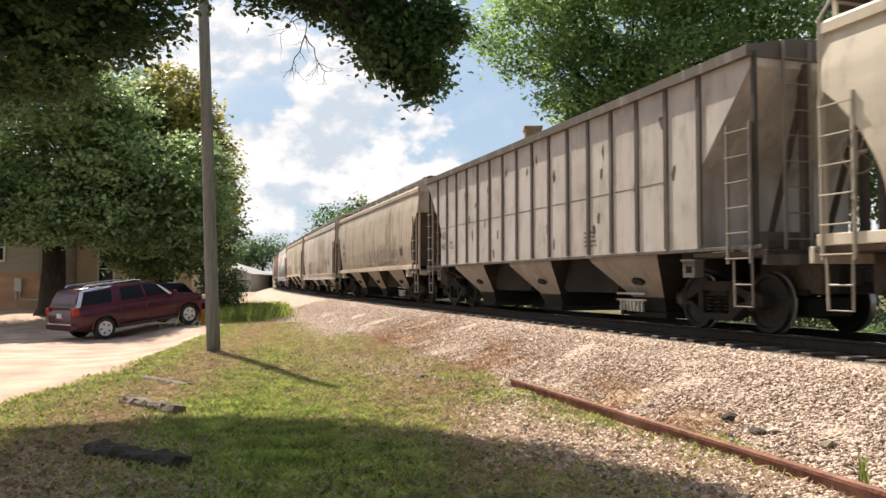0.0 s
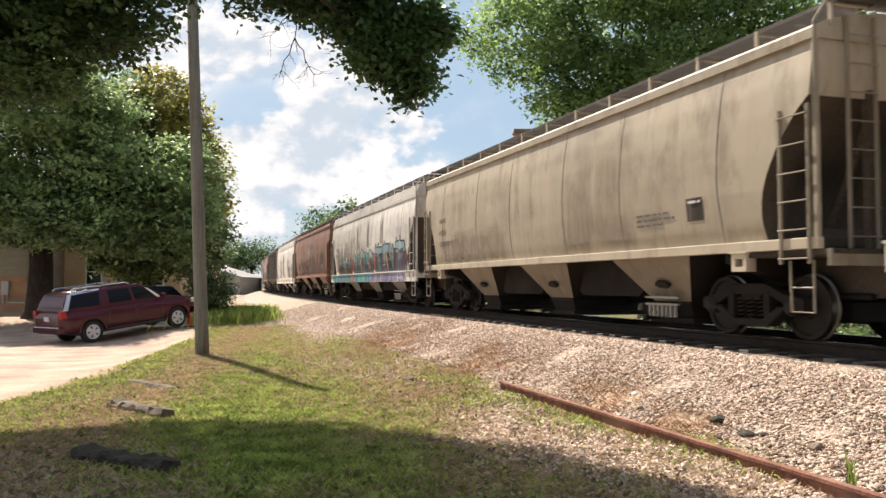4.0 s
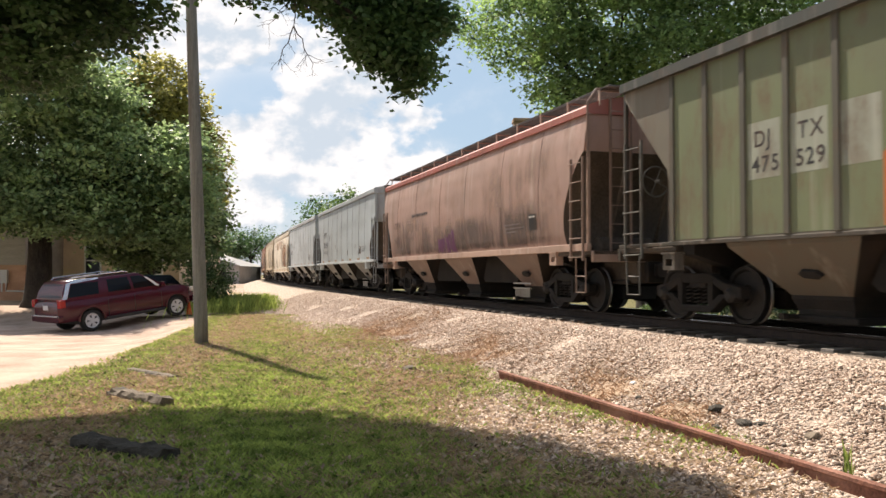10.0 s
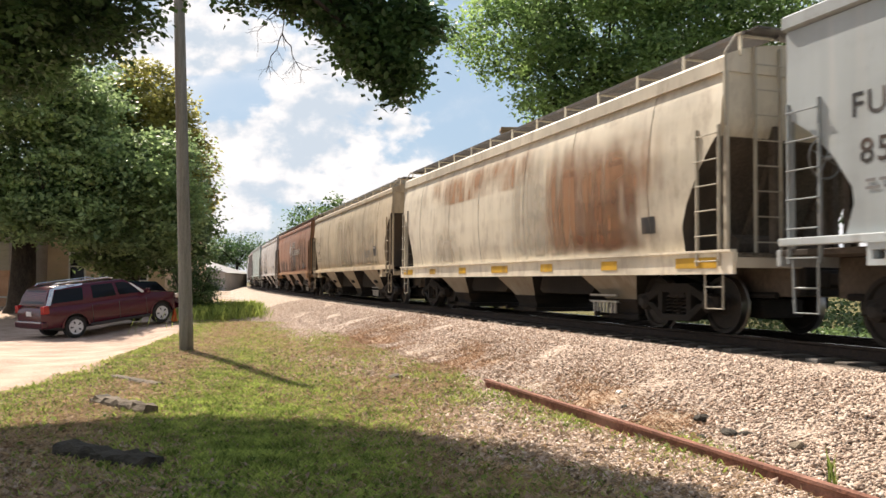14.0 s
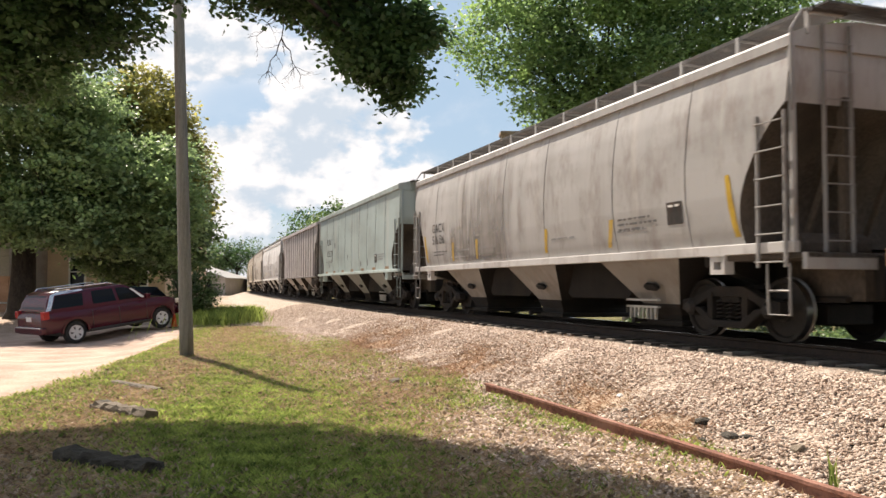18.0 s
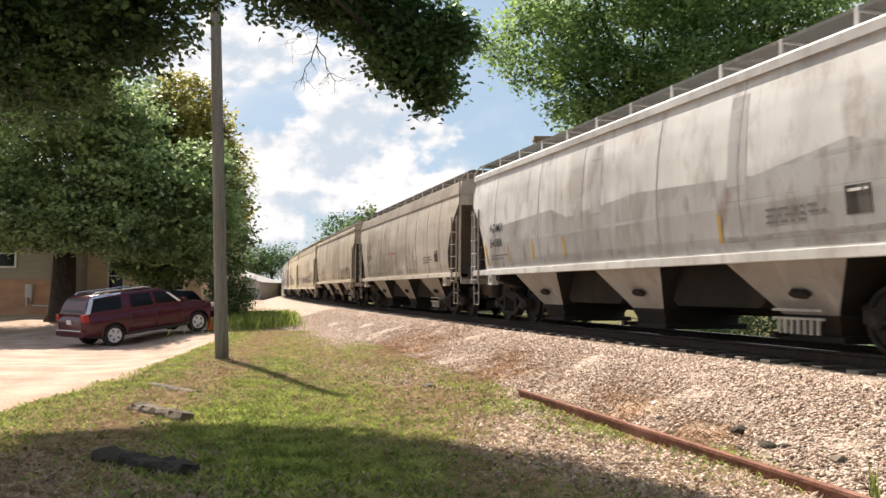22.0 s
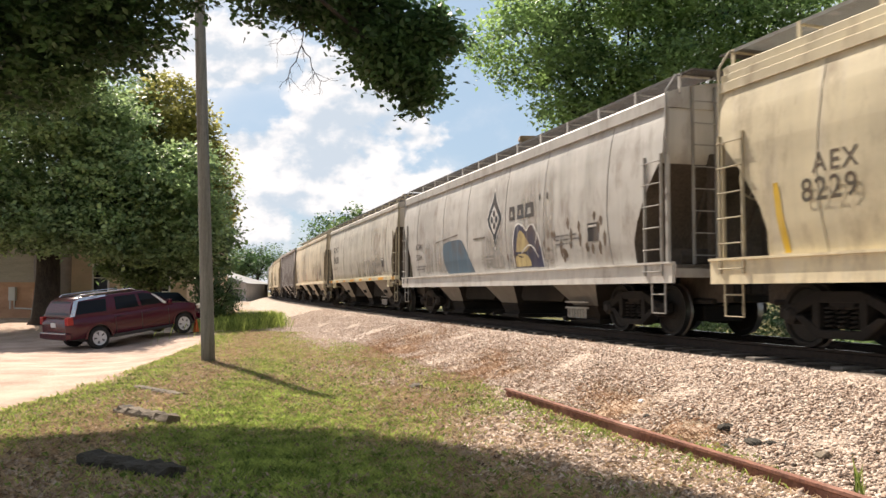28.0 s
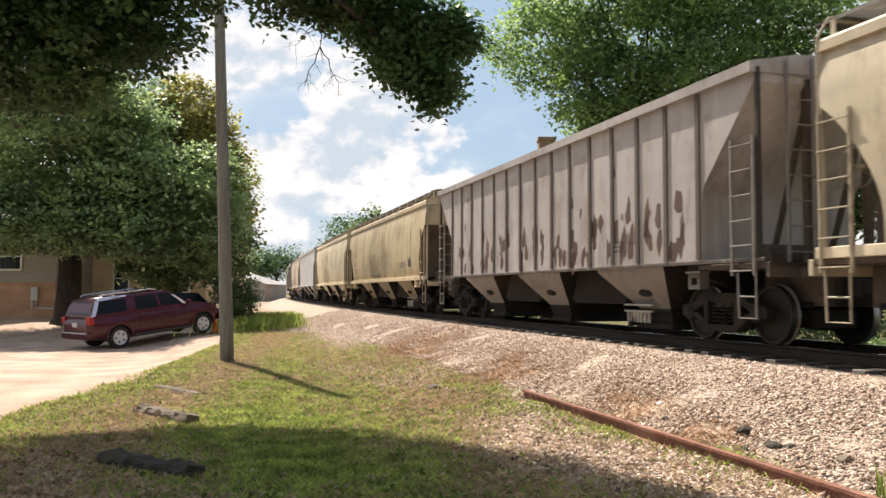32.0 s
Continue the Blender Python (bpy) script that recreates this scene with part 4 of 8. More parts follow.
def brake_wheel_mesh():
    bm = B()
    pts = [(0.06, 0.28 * math.cos(a), 0.28 * math.sin(a)) for a in np.linspace(0, 2 * math.pi, 21)]
    add_tube(bm, pts, 0.016, 6, False)
    for k in range(4):
        a = k * math.pi / 2 + 0.4
        add_tube(bm, [(0.04, 0, 0), (0.06, 0.28 * math.cos(a), 0.28 * math.sin(a))], 0.012, 5)
    add_tube(bm, [(-0.1, 0, 0), (0.07, 0, 0)], 0.03, 8)
    return bm_mesh("brake_wheel", bm, M_PAINT)


def step_mesh():
    """The stirrup step that hangs under the corner."""
    bm = B()
    add_tube(bm, [(0, 0, 1.1), (0.02, 0, 0.42), (0.42, 0, 0.42), (0.42, 0, 1.1)], 0.018, 6)
    add_tube(bm, [(0.02, 0, 0.74), (0.42, 0, 0.74)], 0.014, 6)
    return bm_mesh("sill_step", bm, M_PAINT)


WHEELSETS = {1: [], -1: []}


def coloured(ob, c):
    ob.color = (*c, 1)
    return ob


def build_truck(car, x, index):
    truck = put("truck", cached("bolster", bolster_mesh), car, "grimy cast-steel truck with two axles", pose(x, 0, 0))
    for s in (-1, 1):
        put("side_frame", cached("sideframe", sideframe_mesh), truck, m=pose(0, s * 1.0, 0))
        for x in (-0.22, 0.0, 0.22):
            put("spring", cached("springs", spring_mesh), truck, m=pose(x, s * 1.0, 0))
        for e in (-1, 1):
            put("bearing", cached("bearing", bearing_mesh), truck, m=pose(e * 0.89, s * 1.0, 0.457, 0, 0, 0 if s < 0 else 180))
    for e in (-1, 1):
        WHEELSETS[e].append(put("wheelset", cached("wheelset", wheelset_mesh), truck, m=pose(e * 0.89, 0, 0.457)))


def glyph(char, size):
    """One stencilled character as a mesh, and its width."""
    def make():
        cu = bpy.data.curves.new("letter", "FONT")
        cu.body, cu.size, cu.offset = char, size, size * 0.012
        tmp = bpy.data.objects.new("letter", cu)
        me = bpy.data.meshes.new_from_object(tmp)
        bpy.data.objects.remove(tmp)
        me.materials.clear()
        me.materials.append(M_STENCIL)
        return me, max(v.co.x for v in me.vertices)
    return cached(("glyph", char, size), make)


def lettering(car, text, x, z, size, kind, colour, extra=0.004):
    """Stencilled marks on the side that faces the road."""
    y = -max(side_at(kind, z), side_at(kind, z + size * 0.7)) - extra
    lean = math.degrees(math.atan2(side_at(kind, z) - side_at(kind, z + size * 0.7), size * 0.7))
    for char in text:
        me, width = glyph(char, round(size, 3))
        coloured(put("letter", me, car, "", pose(x, y, z, 90 - lean, 0, 0)), colour)
        x += width + 0.10 * size


def bars(car, x, z, rows, kind, colour, height=0.038, gap=0.05, depth=0.008, name="small_print"):
    """Small writing that cannot be read: bars of its size."""
    rng = random.Random(int(x * 100) + int(z * 10))
    verts, faces = [], []
    for r, width in enumerate(rows):
        a, zz = 0.0, -r * (height + gap)
        while a < width:
            w = min(width - a, rng.uniform(0.08, 0.28))
            i = len(verts)
            y0 = -side_at(kind, z + zz) - depth
            verts += [(a, y0, zz), (a + w, y0, zz), (a + w, y0, zz + height), (a, y0, zz + height)]
            faces.append((i, i + 1, i + 2, i + 3))
            a += w + rng.uniform(0.03, 0.06)
    ob = coloured(put(name, mesh_of(name, verts, faces, M_STENCIL), car, m=pose(x, 0, z)), colour)
    ob["kind"] = "stuff"


def patch(car, outline, kind, colour, depth=0.006, name="paint_patch", label="", mat=None):
    """A flat painted shape that follows the side sheet, from an outline of (x, z)."""
    bm = B()
    vs = [bm.verts.new((x, -side_at(kind, z) - depth, z)) for x, z in outline]
    bm.faces.new(vs)
    zs = [z for _, z in outline]
    cuts = max(5, int((max(zs) - min(zs)) / 0.11))
    for i in range(1, cuts):
        c = min(zs) + (max(zs) - min(zs)) * i / cuts
        bmesh.ops.bisect_plane(bm, geom=bm.verts[:] + bm.edges[:] + bm.faces[:], plane_co=(0, 0, c), plane_no=(0, 0, 1))
    for v in bm.verts:
        v.co.y = -side_at(kind, v.co.z) - depth
    me = bm_mesh(name, bm, mat or M_STENCIL)
    coloured(put(name, me, car, label), colour)


def ribbon(car, points, width, kind, colour, depth=0.009, name="paint_stroke"):
    """A sprayed stroke along points of (x, z)."""
    verts, faces = [], []
    n = len(points)
    for i, (x, z) in enumerate(points):
        a, b = points[max(i - 1, 0)], points[min(i + 1, n - 1)]
        dx, dz = b[0] - a[0], b[1] - a[1]
        l = math.hypot(dx, dz) or 1
        w = width * (0.75 + 0.25 * math.sin(i * 1.7)) / 2
        for s in (-1, 1):
            px, pz = x - s * dz / l * w, z + s * dx / l * w
            verts.append((px, -side_at(kind, pz) - depth, pz))
        if i:
            k = 2 * i
            faces.append((k - 2, k, k + 1, k - 1))
    coloured(put(name, mesh_of(name, verts, faces, M_STENCIL), car), colour)


def curvy(points, n=6):
    """Points of a smooth line through the given ones."""
    out = []
    p = [points[0]] + list(points) + [points[-1]]
    for a, b, c, d in zip(p, p[1:], p[2:], p[3:]):
        for i in range(n):
            t = i / n
            out.append(tuple(0.5 * (2 * b[k] + (c[k] - a[k]) * t + (2 * a[k] - 5 * b[k] + 4 * c[k] - d[k]) * t * t + (3 * b[k] - a[k] - 3 * c[k] + d[k]) * t ** 3) for k in (0, 1)))
    return out + [points[-1]]


def build_car(index, spec):
    kind, length, body_c, sill_c, label = spec["kind"], spec["length"], spec["body"], spec["sill"], spec["label"]
    car = thing("hopper_car", pose(0, 0, 0), label, "freight car", "cars of the freight train")
    hl = length / 2
    if kind == "ribbed":
        sill_c = tuple(0.10 * c + g for c, g in zip(sill_c, (0.03, 0.024, 0.018)))
    trim = spec.get("trim", tuple((0.9 if kind == "ribbed" else 0.5) * c for c in sill_c))
    roof_c = spec.get("roof", tuple(c * 0.95 for c in body_c))
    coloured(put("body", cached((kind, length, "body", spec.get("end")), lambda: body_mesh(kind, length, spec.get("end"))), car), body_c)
    coloured(put("roof", cached((kind, length, "roof"), lambda: roof_mesh(kind, length)), car), roof_c)
    put("centre_sill", cached((length, "centre"), lambda: centre_sill_mesh(length)), car)
    w0 = KINDS[kind]["side"][0][1]
    for s in (-1, 1):
        coloured(put("side_sill", cached((kind, length, "sill"), lambda: sill_mesh(kind, length)), car, m=pose(0, s * (w0 + 0.045), 0, 0, 0, 0 if s < 0 else 180)), sill_c)
    n = KINDS[kind]["hoppers"]
    clear = 3 * (4.35 if length > 16 else 4.1)
    top = 0.58 * clear / n
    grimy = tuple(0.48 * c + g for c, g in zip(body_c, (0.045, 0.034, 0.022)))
    # deep sills shade their hoppers: that shade is put into the colour here
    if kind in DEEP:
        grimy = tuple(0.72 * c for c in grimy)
    for i in range(n):
        x = -clear / 2 + clear * (i + 0.5) / n
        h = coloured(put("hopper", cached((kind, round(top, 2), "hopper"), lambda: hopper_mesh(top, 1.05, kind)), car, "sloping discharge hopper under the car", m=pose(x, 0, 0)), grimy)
        if i < n - 1:
            put("slope_sheet", cached((kind, round(top, 2), "saddle"), lambda: saddle_mesh(clear / n - top, kind)), car, "slope sheet between the hoppers, coloured dark for grime and shade", pose(x + clear / n / 2, 0, 0))
        if kind not in DEEP:
            put("shaker_bracket", cached("pocket", pocket_mesh), h, "rust-dark bracket", pose(0.1, -1.13, 0.80, 32, 0, 0))
        put("outlet_gate", cached("gate", gate_mesh), h)
        put("throat", cached("throat", lambda: throat_mesh(1.05)), h, "lower end of the hopper, near-black for grime and shade")
    coloured(put("outlet_rack", cached("rack", outlet_rack_mesh), car, "pale steel gate rack", pose(hl - 4.1, -1.08, 0)), (0.42, 0.41, 0.38))
    for s in (-1, 1):
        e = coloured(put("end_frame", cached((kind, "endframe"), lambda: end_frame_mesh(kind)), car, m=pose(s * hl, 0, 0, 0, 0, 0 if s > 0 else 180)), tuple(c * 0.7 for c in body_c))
        coloured(put("end_sill", cached("endsill", end_sill_mesh), car, m=pose(s * hl, 0, 0, 0, 0, 0 if s > 0 else 180)), tuple(0.7 * c for c in sill_c))
        put("coupler", cached("coupler", coupler_mesh), car, "knuckle coupler", pose(s * (hl + 0.25), 0, 0, 0, 0, 0 if s > 0 else 180))
        build_truck(car, s * (hl - (1.45 if kind == "ribbed" else 1.8)), index)
        pad_z = (KINDS[kind]["sill"] or (1.12,))[0] - 0.27
        for y in () if kind in DEEP else (-1, 1):
            coloured(put("jacking_pad", cached("pad", pad_mesh), car, m=pose(s * (hl - 1.45), y * (w0 + 0.02), pad_z, 0, 0, 0 if y < 0 else 180)), sill_c)
        post_z = KINDS[kind]["side"][-1][0]
        for y in (-1, 1):
            coloured(put("corner_post", cached((post_z, "post"), lambda: corner_post_mesh(post_z)), car, m=pose(s * (hl + 0.03), y * 1.46, 0)), tuple(c * (0.30 if kind == "ribbed" else 0.7) for c in sill_c))
            if spec.get("walk", 0.26) > 0.2:
                coloured(put("end_rail", cached("endrail", end_rail_mesh), car, "bent grab rail up to the roof walk", pose(s * (hl + 0.05), 0, 0, 0, 0, 0 if y > 0 else 180)), trim)
        for y in (-1, 1):
            w = 0.52
            l = coloured(put("ladder", cached("ladder", lambda: ladder_mesh(1.05, 3.12, 0.52)), car, m=pose(s * (hl - 0.02) - w / 2 - s * w / 2, y * (1.56 if kind != "ribbed" else 1.52), 0)), trim)
            for i in range(6):
                coloured(put("rung", cached("rung", lambda: rung_mesh(0.52)), l, m=pose(0 if y < 0 else w, 0, 1.12 + 0.375 * i, 0, 0, 0 if y < 0 else 180)), trim)
            coloured(put("sill_step", cached("step", step_mesh), car, m=pose(s * (hl - 0.02) - 0.21 - s * 0.21, y * 1.5, 0)), trim)
        l = coloured(put("end_ladder", cached("endladder", lambda: ladder_mesh(1.2, 4.3, 0.46)), car, m=pose(s * (hl + 0.09), s * -1.0, 0, 0, 0, 90)), trim)
        for i in range(8):
            coloured(put("rung", cached("rung46", lambda: rung_mesh(0.46)), l, m=pose(0 if s > 0 else 0.46, 0, 1.4 + 0.375 * i, 0, 0, 0 if s > 0 else 180)), trim)
    coloured(put("brake_wheel", cached("brakewheel", brake_wheel_mesh), car, m=pose(-hl - 0.12, -0.75, 2.5, 0, 0, 180)), trim)
    rise = spec.get("walk", 0.26)
    edge = KINDS[kind]["roof"]
    if rise:
        zt = {"round": 4.22, "grooved": 4.25, "deep": 4.24, "banded": 4.25, "flat": 4.32, "ribbed": 4.26}[kind] + rise
        for y in (-1, 1):
            yy = y * (1.22 if kind in ("round", "grooved") + DEEP else 1.15)
            coloured(put("roof_walk", cached((length, "board"), lambda: board_mesh(length + 0.3)), car, "open steel grating walk", pose(0, yy, zt, 0, 0, 0 if y < 0 else 180)), tuple(0.42 * c for c in spec.get("walk_c", (0.16, 0.15, 0.14))))
            coloured(put("crossover_walk", cached("crossover", crossover_mesh), car, m=pose(y * (hl + 0.02), 0, zt + 0.004, 0, 0, 0 if y > 0 else 180)), (0.05, 0.045, 0.04))
            m = 13
            for i in range(m):
                coloured(put("walk_bracket", cached("bracket", bracket_mesh), car, m=pose(-hl - 0.05 + (length + 0.1) * i / (m - 1), yy, zt, 0, 0, 0 if y < 0 else 180)), spec.get("post", tuple(min(0.6, 1.5 * c) for c in trim)))
    coloured(put("roof_hatch", cached((length, "hatch"), lambda: hatch_mesh(length)), car), tuple(c * 0.8 for c in roof_c))
    if kind == "ribbed":
        first, step, m = spec.get("ribs", (1.42, (length - 2.84) / 14, 15))
        for y in (-1, 1):
            for i in range(m):
                x = -hl + first + step * i
                coloured(put("rib", cached("rib", rib_mesh), car, m=pose(x, y * 1.5, 0, 0, 0, 0 if y < 0 else 180)), spec.get("rib", tuple(c * 0.5 for c in body_c)))
    else:
        count = spec.get("seams", 9 if kind == "flat" else 6)
        for i in range(count):
            x = -hl + 2.0 + (length - 4.0) * i / (count - 1) + 0.2 * math.sin(3.1 * i + index)
            coloured(put("weld_seam", cached((kind, "seam"), lambda: seam_mesh(kind)), car, m=pose(x, 0, 0)), tuple(c * (0.50 if "seams" in spec else 0.64) for c in body_c))
    rng = random.Random(index * 7 + 3)
    if kind not in ("ribbed", "flat"):
        lo, hi = KINDS[kind]["side"][0][0] + 0.03, KINDS[kind]["side"][-1][0] - 0.05
        for i in range(3):
            x, w = rng.uniform(-hl + 1.2, hl - 4.5), rng.uniform(2.5, 5.5)
            tone = rng.choice(((0.20, 0.145, 0.10), (0.17, 0.135, 0.105), (0.26, 0.20, 0.15)))
            tone = tuple(0.55 * a + 0.45 * b for a, b in zip(body_c, tone))
            stain(car, kind, x, min(x + w, hl - 1.1), lo, rng.uniform(2.2, 3.2) if i < 2 else hi, tone, 0.0022 + 0.0006 * i)
    if "deco" in spec:
        spec["deco"](car, kind, hl)
    return car


M_STENCIL = paint("stencil_paint", wear=(0.50, 0.66), amount=0.55, streak=0.45)
BLACK, WHITE, YELLOW = (0.02, 0.02, 0.022), (0.72, 0.70, 0.66), (0.62, 0.36, 0.03)


def marks(owner, number, x=1.5, z=2.62, size=0.34, colour=BLACK, lines=True, data=True, nx=None, nz=None, nsize=None):
    def deco(car, kind, hl):
        a = -hl + x
        low = z - size * 1.4 if nz is None else nz
        small = 0.79
        lettering(car, owner, a, z + 0.07 * size, size * small, kind, colour)
        lettering(car, number, -hl + (x if nx is None else nx), low + 0.07 * size, (nsize or size) * small, kind, colour)
        if lines:
            bars(car, a, low - 0.22, [1.2, 0.9], kind, tuple(0.5 * c + 0.10 for c in colour))
        if data:
            bars(car, hl - 4.2, 1.95, [1.0, 1.2, 0.8], kind, tuple(0.5 * c + 0.10 for c in colour))
            box = hl - 2.7
            patch(car, [(box, 1.78), (box + 0.42, 1.78), (box + 0.42, 2.14), (box, 2.14)], kind, BLACK, name="data_plate")
            bars(car, box + 0.05, 2.06, [0.32], kind, WHITE, depth=0.014)
    return deco


def dashes(car, kind, hl, colour=YELLOW, z=1.02, h=0.16, count=7):
    """Reflective marks along the sill."""
    for i in range(count):
        x = -hl + 0.6 + (2 * hl - 1.2) * i / (count - 1)
        w = 0.55 if i % 3 else 1.0
        bm = B()
        y = -KINDS[kind]["side"][0][1] - 0.045 - (0.036 if kind in DEEP else 0.066)
        add_box(bm, (x - w / 2, y - 0.004, z), (x + w / 2, y, z + h))
        coloured(put("reflector", bm_mesh("reflector", bm, M_STENCIL), car), colour)


def diamond(car, kind, x, z, size, ring, inner, letters=(), letter_colour=WHITE):
    """A company sign drawn as plain shapes: a kite with a tail, a rounded rhomb, four dots, and bars for its letters."""
    def kite(k):
        pts = [(0.0, 1.0), (0.20, 0.62), (0.52, 0.26), (0.70, 0.0), (0.56, -0.26), (0.22, -0.58), (0.10, -0.78)]
        pts = pts + [(0.06, -1.02), (-0.02, -1.02)] + [(-a + 0.04 * (b < -0.5), b) for a, b in pts[:0:-1]]
        return [(x + a * size * k, z + b * size * k) for a, b in pts]
    patch(car, kite(1.0), kind, ring, 0.006, "sign", "kite-shaped company sign")
    patch(car, kite(0.90), kind, inner, 0.010, "sign")
    rhomb = curvy([(x + a * size, z + b * size) for a, b in ((0, 0.44), (0.20, 0.22), (0.42, -0.03), (0.20, -0.30), (0, -0.52), (-0.20, -0.30), (-0.42, -0.03), (-0.20, 0.22), (0, 0.44))], 2)[:-1]
    patch(car, rhomb, kind, WHITE, 0.014, "sign")
    for a, b in ((0, 0.16), (0.20, -0.04), (0, -0.24), (-0.20, -0.04)):
        c = [(x + (a + 0.115 * math.cos(q)) * size, z + (b + 0.12 * math.sin(q)) * size) for q in np.linspace(0, 2 * math.pi, 11)[:-1]]
        patch(car, c, kind, inner, 0.018, "sign")
    for lx, lz, w, h, n in letters:
        for i in range(n):
            a = lx + i * (w + 0.12)
            patch(car, [(a, lz), (a + w, lz), (a + w * 0.94, lz + h), (a + w * 0.10, lz + h)], kind, letter_colour, 0.008, "sign_letter")
            patch(car, [(a + 0.04, lz + 0.04), (a + w - 0.04, lz + 0.04), (a + w * 0.90, lz + h - 0.04), (a + w * 0.15, lz + h - 0.04)], kind, inner, 0.011, "sign_letter")
            patch(car, [(a + w * 0.36, lz + h * 0.22), (a + w * 0.66, lz + h * 0.22), (a + w * 0.62, lz + h * 0.70), (a + w * 0.40, lz + h * 0.70)], kind, letter_colour, 0.014, "sign_letter")


def cloud(car, kind, x, z, w, h, colour):
    """A puffed patch of sprayed paint."""
    pts = []
    for j in range(12):
        a = 2 * math.pi * j / 12
        r = (1.0, 0.86, 0.95, 0.80)[(j * 5) % 4]
        pts.append((x + w * r * math.cos(a), max(1.41, z + h * r * math.sin(a))))
    pts = curvy(pts + pts[:1], 3)[:-1]
    patch(car, pts, kind, colour, 0.006)


def scrawl(car, kind, x0, z0, width, height, n, colour=BLACK, stroke=0.055, seed=1):
    """Loose sprayed strokes, no readable letters."""
    rng = random.Random(seed)
    for i in range(n):
        x = x0 + width * i / n
        w = width / n
        pts = [(x + rng.uniform(0, 0.25) * w, max(1.3, z0 + rng.uniform(0, 0.2) * height))]
        for k in range(rng.choice((4, 5, 6))):
            pts.append((x + rng.uniform(0.0, 1.05) * w, z0 + height * (rng.uniform(0.65, 1.05) if k % 2 == 0 else rng.uniform(-0.1, 0.4))))
        ribbon(car, curvy(pts, 5), stroke, kind, colour)


def rust_patches(car, kind, hl, n, colour=(0.16, 0.09, 0.06), z0=1.5, z1=3.0, seed=3, size=0.22):
    rng = random.Random(seed)
    for i in range(n):
        x, z = rng.uniform(-hl + 1.8, hl - 1.8), rng.uniform(z0, z1)
        pts = []
        for j in range(9):
            a = 2 * math.pi * j / 9
            r = size * rng.uniform(0.4, 1.0)
            pts.append((x + 0.6 * r * math.cos(a), z + r * math.sin(a) * rng.uniform(0.8, 1.6)))
        patch(car, pts, kind, colour, 0.003, "rust_patch")


def stain(car, kind, x0, x1, z0, z1, colour, depth=0.0045):
    patch(car, [(x0, z0), (x1, z0), (x1, z1), (x0, z1)], kind, colour, depth, "dirt_stain", "", M_WASH)


def edge_stripe(car, kind, x, colour=(0.66, 0.42, 0.03), z0=1.5, z1=2.4):
    patch(car, [(x, z0), (x + 0.12, z0), (x + 0.03, (z0 + z1) / 2), (x - 0.04, z1), (x - 0.14, z1), (x - 0.1, (z0 + z1) / 2)], kind, colour, 0.007, "yellow_stripe")

BEIGE, TAN, CREAM = rgb(176, 160, 136), rgb(186, 166, 130), rgb(196, 184, 158)
SILVER = rgb(156, 166, 169)


def sill_strokes(car, kind, x0, x1, n, colours, seed, height=0.24, wide=0.09):
    """Sprayed strokes that run on over the side sill."""
    rng = random.Random(seed)
    z0, z1 = KINDS[kind]["sill"]
    y = -KINDS[kind]["side"][0][1] - 0.045 - (0.036 if kind in DEEP else 0.066)
    for i in range(n):
        x = x0 + (x1 - x0) * (i + rng.random()) / n
        w, d = rng.uniform(0.03, wide), rng.uniform(-0.2, 0.2)
        h = min(height, z1 - z0 - 0.04)
        yy = y - 0.006 - 0.0005 * (i % 4)
        v = [(x, yy, z0 + 0.01), (x + w, yy, z0 + 0.01), (x + w * 0.3 + d, yy, z0 + h), (x + d, yy, z0 + h)]
        coloured(put("paint_stroke", mesh_of("paint_stroke", v, [(0, 1, 2, 3)], M_STENCIL), car), colours[i % len(colours)])


def deco_aex(car, kind, hl):
    for i, (a, b) in enumerate((("AEX", 0), ("145", 1), ("72", 1))):
        lettering(car, a, -hl + (1.30, 1.36, 2.24)[i], 2.13 - 0.33 * b, 0.31, kind, BLACK, 0.006)
    rust_patches(car, kind, hl, 34, (0.10, 0.065, 0.05), 1.5, 3.6, 5, 0.14)
    for i in range(14):
        x = -hl + 1.15 + i * 0.94
        patch(car, [(x, 2.46), (x + 0.74, 2.46), (x + 0.74, 2.48), (x, 2.48)], kind, (0.10, 0.09, 0.08), 0.004, "seam_line")
    bars(car, hl - 5.2, 1.75, [0.5, 0.5, 0.5, 0.5], kind, (0.10, 0.08, 0.09))


